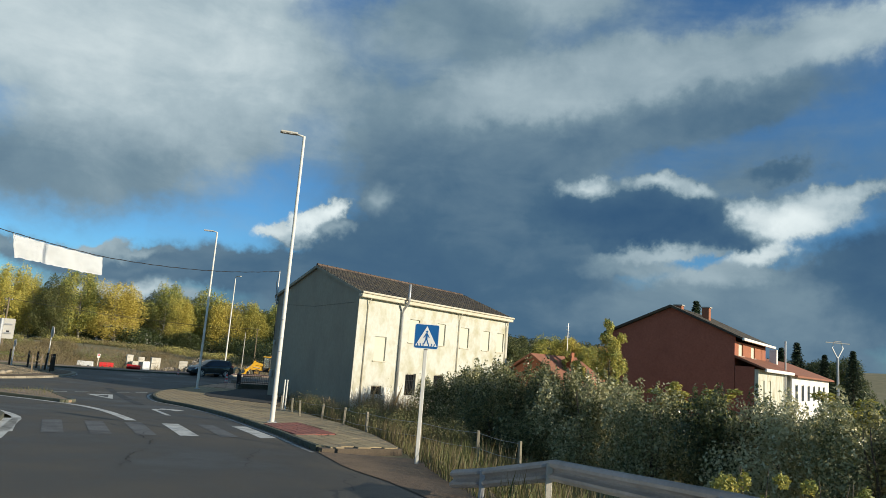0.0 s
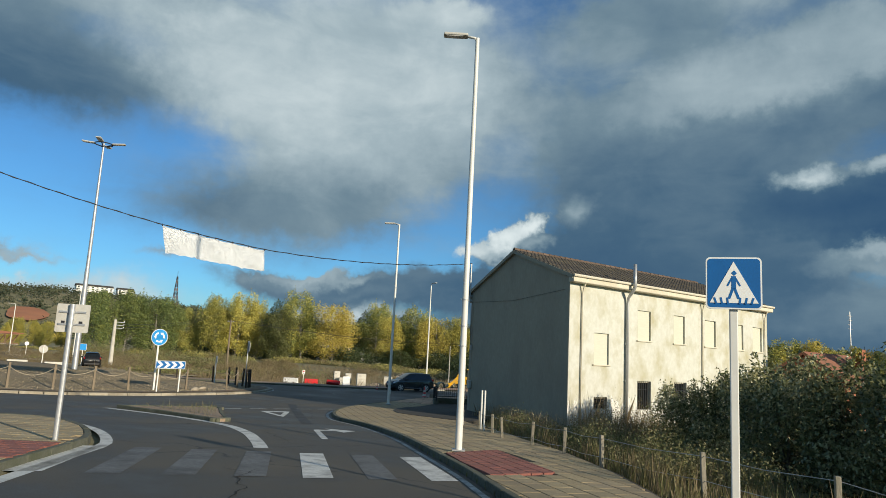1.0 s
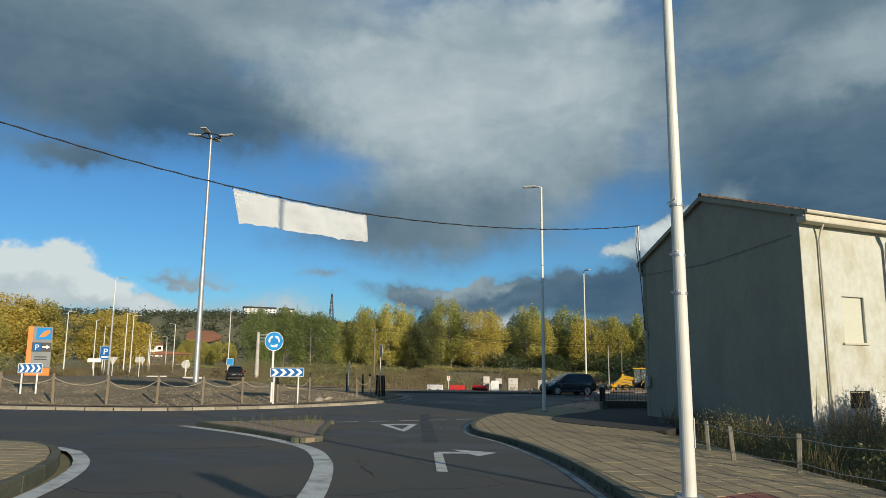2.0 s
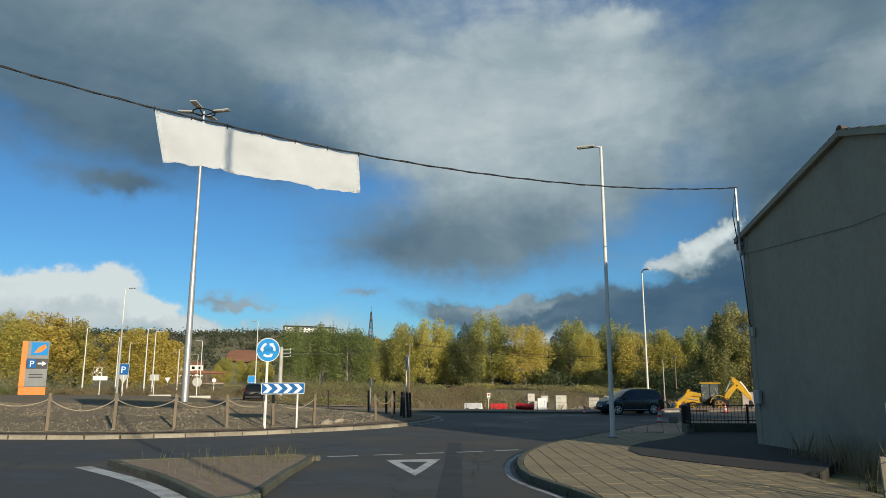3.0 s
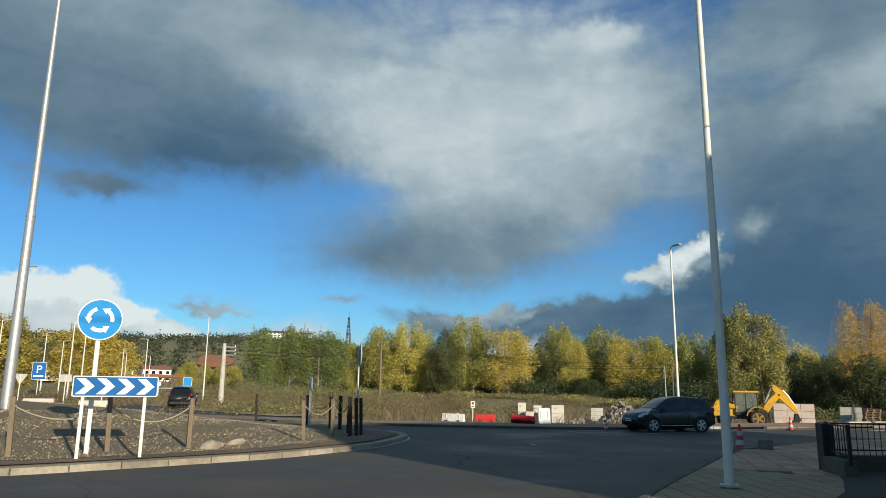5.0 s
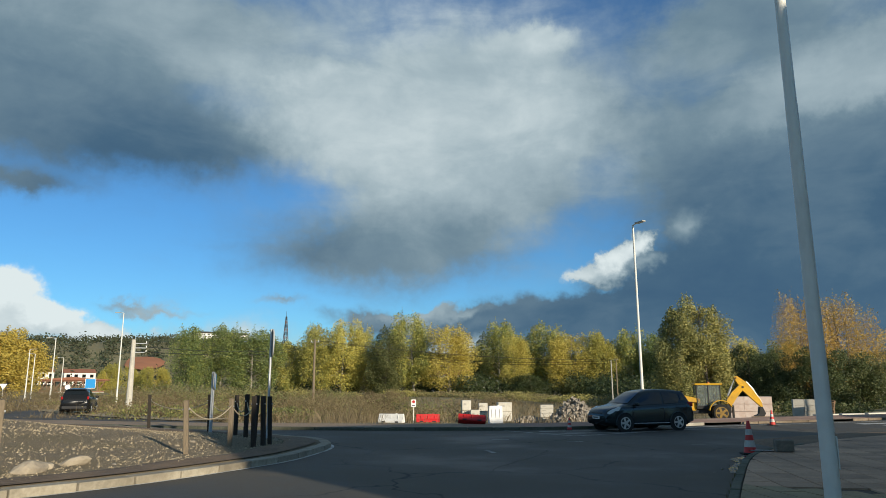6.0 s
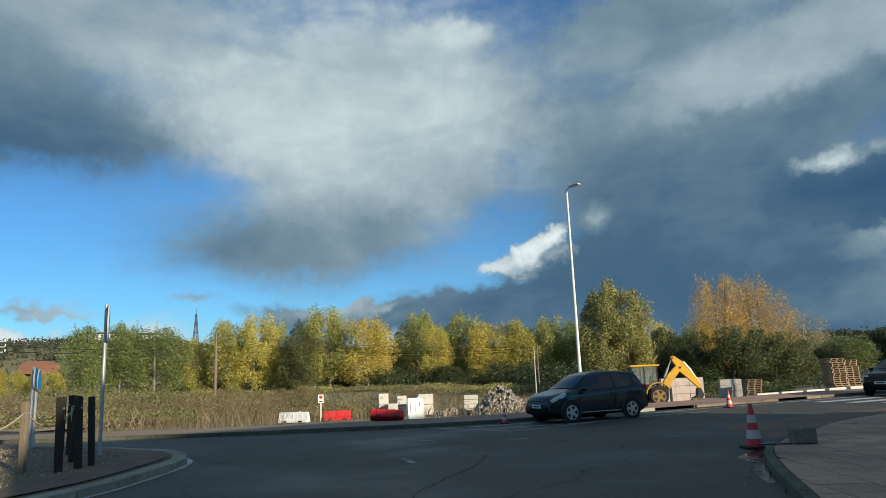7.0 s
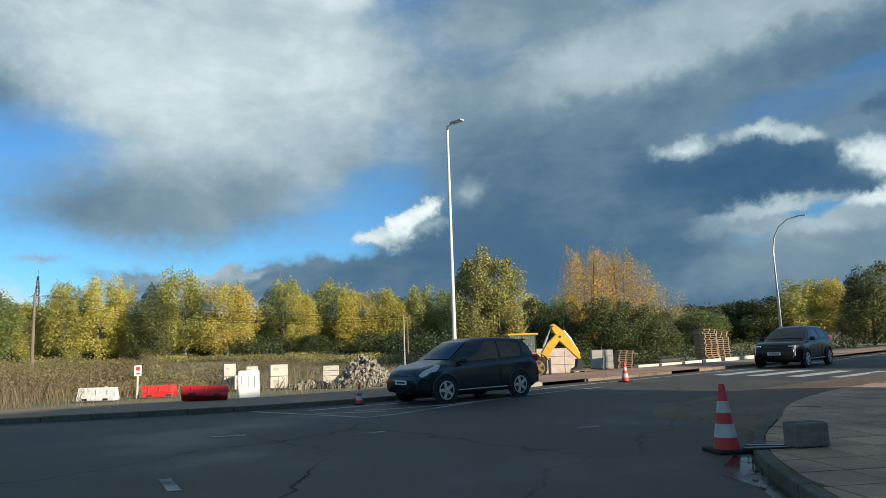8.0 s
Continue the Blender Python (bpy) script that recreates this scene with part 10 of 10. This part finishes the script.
    for a, b, c_, d in wins:
        bm = B()
        add_box(bm, (c_ - a, 0.04, d - b), ((a + c_) / 2, 0.14, (b + d) / 2))
        w = part("window", bm, GLASS_DARK, far)
        bm = B()
        add_box(bm, (0.06, 0.06, d - b), ((a + c_) / 2, 0.1, (b + d) / 2))
        add_box(bm, (c_ - a, 0.06, 0.06), ((a + c_) / 2, 0.1, d - 0.03))
        part("window_frame", bm, WHITE_WALL, w)
    bm = B()
    add_box(bm, (22, 0.25, 4.6), (11, 7.8, 2.3))
    add_box(bm, (0.25, 7.7, 4.6), (0.125, 4, 2.3))
    add_box(bm, (0.25, 7.7, 4.6), (21.875, 4, 2.3))
    part("back_wall", bm, WHITE_WALL, far)
    bm = B()
    add_prism(bm, [(-0.5, 4.5), (4, 6.0), (8.5, 4.5), (8.5, 4.65), (4, 6.2), (-0.5, 4.65)], -0.3, 22.3, T)
    part("roof", bm, ROOF_RED, far, "red tiled roof")
    bm = B()
    add_box(bm, (0.6, 0.6, 1.4), (6, 2.5, 6.2))
    part("chimney", bm, WHITE_WALL, far)


red_house()


def brick_hut():
    m = Matrix.Translation((6.2, 50.5, -0.3)) @ Matrix(((HOUSE_V.x, -HOUSE_U.x, 0, 0), (HOUSE_V.y, -HOUSE_U.y, 0, 0), (0, 0, 1, 0), (0, 0, 0, 1)))
    h = thing("brick_shed", "low orange brick building with a tiled roof behind the hedge", "house", m)
    T = Matrix(((0, 0, 1, 0), (1, 0, 0, 0), (0, 1, 0, 0), (0, 0, 0, 1)))
    bm = B()
    add_prism(bm, [(-1.8, 0), (2.2, 0), (2.2, 3.1), (0.2, 4.45), (-1.8, 3.1)], 0, 7, T)
    part("wall", bm, BRICK_LIGHT, h)
    bm = B()
    add_prism(bm, [(-2.2, 2.98), (0.2, 4.5), (2.6, 2.98), (2.6, 3.12), (0.2, 4.66), (-2.2, 3.12)], -0.3, 7.3, T)
    part("roof", bm, ROOF_RED, h)
    bm = B()
    add_box(bm, (0.5, 0.5, 1.3), (3.5, -1.0, 4.3))
    part("chimney", bm, BRICK_LIGHT, h)
    bm = B()
    add_rod(bm, (5.5, 0.2, 4.4), (5.5, 0.2, 7.2), 0.03, sides=6)
    for k in range(4):
        add_rod(bm, (5.2, 0.2, 6.2 + 0.25 * k), (5.8, 0.2, 6.2 + 0.25 * k), 0.015, sides=5)
    part("aerial", bm, GALV, h, "thin television aerial")


brick_hut()


def pylon():
    p = thing("power_pylon", "distant forked power pylon above the white house", "pylon", pose(51.8, 98.9, -0.3, 0, 0, 10))
    bm = B()
    add_rod(bm, (0, 0, 0), (0, 0, 8.0), 0.22, 0.14, sides=6)
    part("pole", bm, GALV, p)
    bm = B()
    add_tube(bm, [(0, 0, 7.9), (0.8, 0, 9.3), (0.5, 0, 10.2), (-0.5, 0, 10.2), (-0.8, 0, 9.3), (0, 0, 7.9)], 0.08, 5)
    add_rod(bm, (-1.8, 0, 10.0), (1.8, 0, 10.0), 0.07, sides=5)
    part("fork", bm, GALV, p)


pylon()


def curved_lamp():
    x, y = -4.4, 102.8
    z = land(x, y)
    l = thing("street_lamp", "grey street lamp with a curved arm beside the exit road", "street lamp", pose(x, y, z, 0, 0, -20), group="street lamps")
    bm = B()
    add_tube(bm, [(0, 0, -0.2), (0, 0, 4), (0, 0, 7.6), (0.12, 0, 8.6), (0.5, 0, 9.4), (1.1, 0, 9.9), (1.9, 0, 10.1)], [0.11, 0.09, 0.07, 0.06, 0.055, 0.05, 0.045], 10)
    part("pole", bm, GALV, l, smooth=True)
    bm = B()
    add_box(bm, (0.6, 0.2, 0.1), (2.1, 0, 10.12), bevel=0.03)
    part("lamp_head", bm, GREY_SIGN, l)


curved_lamp()
bm = B()
for k in range(9):
    add_box(bm, (2.3, 0.06, 1.5), (k * 2.4, 0, 0.75), bevel=0.01)
solid("white_hoarding", bm, WHITE_WALL, "white hoarding panels beside the exit road", "hoarding", pose(9.5, 115, 0.0, 0, 0, 40))

# ---- kerbstones and paving slabs ----
KERB_ME, KERB_DARK_ME = kerb_mesh(KERB), kerb_mesh(KERB_DARK)
kerb_row(pavement, [p for p in RIGHT_KERB if p[1] < 59][::-1], KERB_DARK_ME, 0.135, inset=0.07, most=120)
kerb_row(pavement_left, shrink(LEFT_KERB, 0.3)[1:-1], KERB_DARK_ME, 0.13, inset=0.07)
kerb_row(isle, ISLAND_EDGE[4:-2], kerb_mesh(KERB_WORN, 1.0, 0.3), 0.135, inset=-0.14)
kerb_row(splitter, SPLIT + SPLIT[:1], KERB_DARK_ME, 0.12, length=0.8, inset=0.05)
far_line = smooth_line(FAR_KERB, 1.0)
far_kerb = thing("far_kerb", "earth-stained kerb along the far side of the road with some new pale stones", "kerb", Matrix(), kind="structure")
KERB_EARTH_ME = kerb_mesh(KERB_EARTH)
for lo, hi, me_, top_ in ((-7.5, 75, KERB_ME, 0.13), (-15.2, -7.5, KERB_EARTH_ME, 0.115), (-19.6, -15.2, KERB_EARTH_ME, 0.1), (-22.4, -19.6, KERB_ME, 0.125), (-95, -22.4, KERB_DARK_ME, 0.12)):
    kerb_row(far_kerb, [p for p in far_line if lo <= p[0] <= hi], me_, top_, inset=-0.07, most=110)

TACT = [(-5.07, 24.63), (-4.42, 26.68), (-2.29, 22.88), (-3.25, 21.35)]
TACT_L = [(-9.7, 17.6), (-10.9, 19.6), (-13.4, 18.2), (-12.0, 16.0)]
pv = shrink(PAVE_RIGHT[::-1], 0.16)
CORNER = [(-30, 48.6), (0, 50.5), (30, 110), (-30, 110)]
pave(pavement, pv, 123.0, 0.6, 0.4, SLAB, 0.125, (-4.5, 26), most=200, holes=[TACT, CORNER])
pave(pavement, pv, 108.0, 0.6, 0.6, SLAB_PINK, 0.125, (-16.4, 52), most=100, holes=[[(-60, 48.6), (-30, 48.6), (0, 50.5), (60, 50.5), (60, 0), (-60, 0)]], stagger=False)
pave(pavement, TACT, 123.0, 0.3, 0.3, TACTILE, 0.135, (-3.5, 24), most=60)
pl_ = shrink(PAVE_LEFT, 0.16)
pave(pavement_left, pl_, 30.0, 0.6, 0.4, SLAB, 0.125, (-11, 20), most=160, holes=[TACT_L])
pave(pavement_left, TACT_L, 30.0, 0.3, 0.3, TACTILE, 0.135, (-10.5, 18.5), most=40)
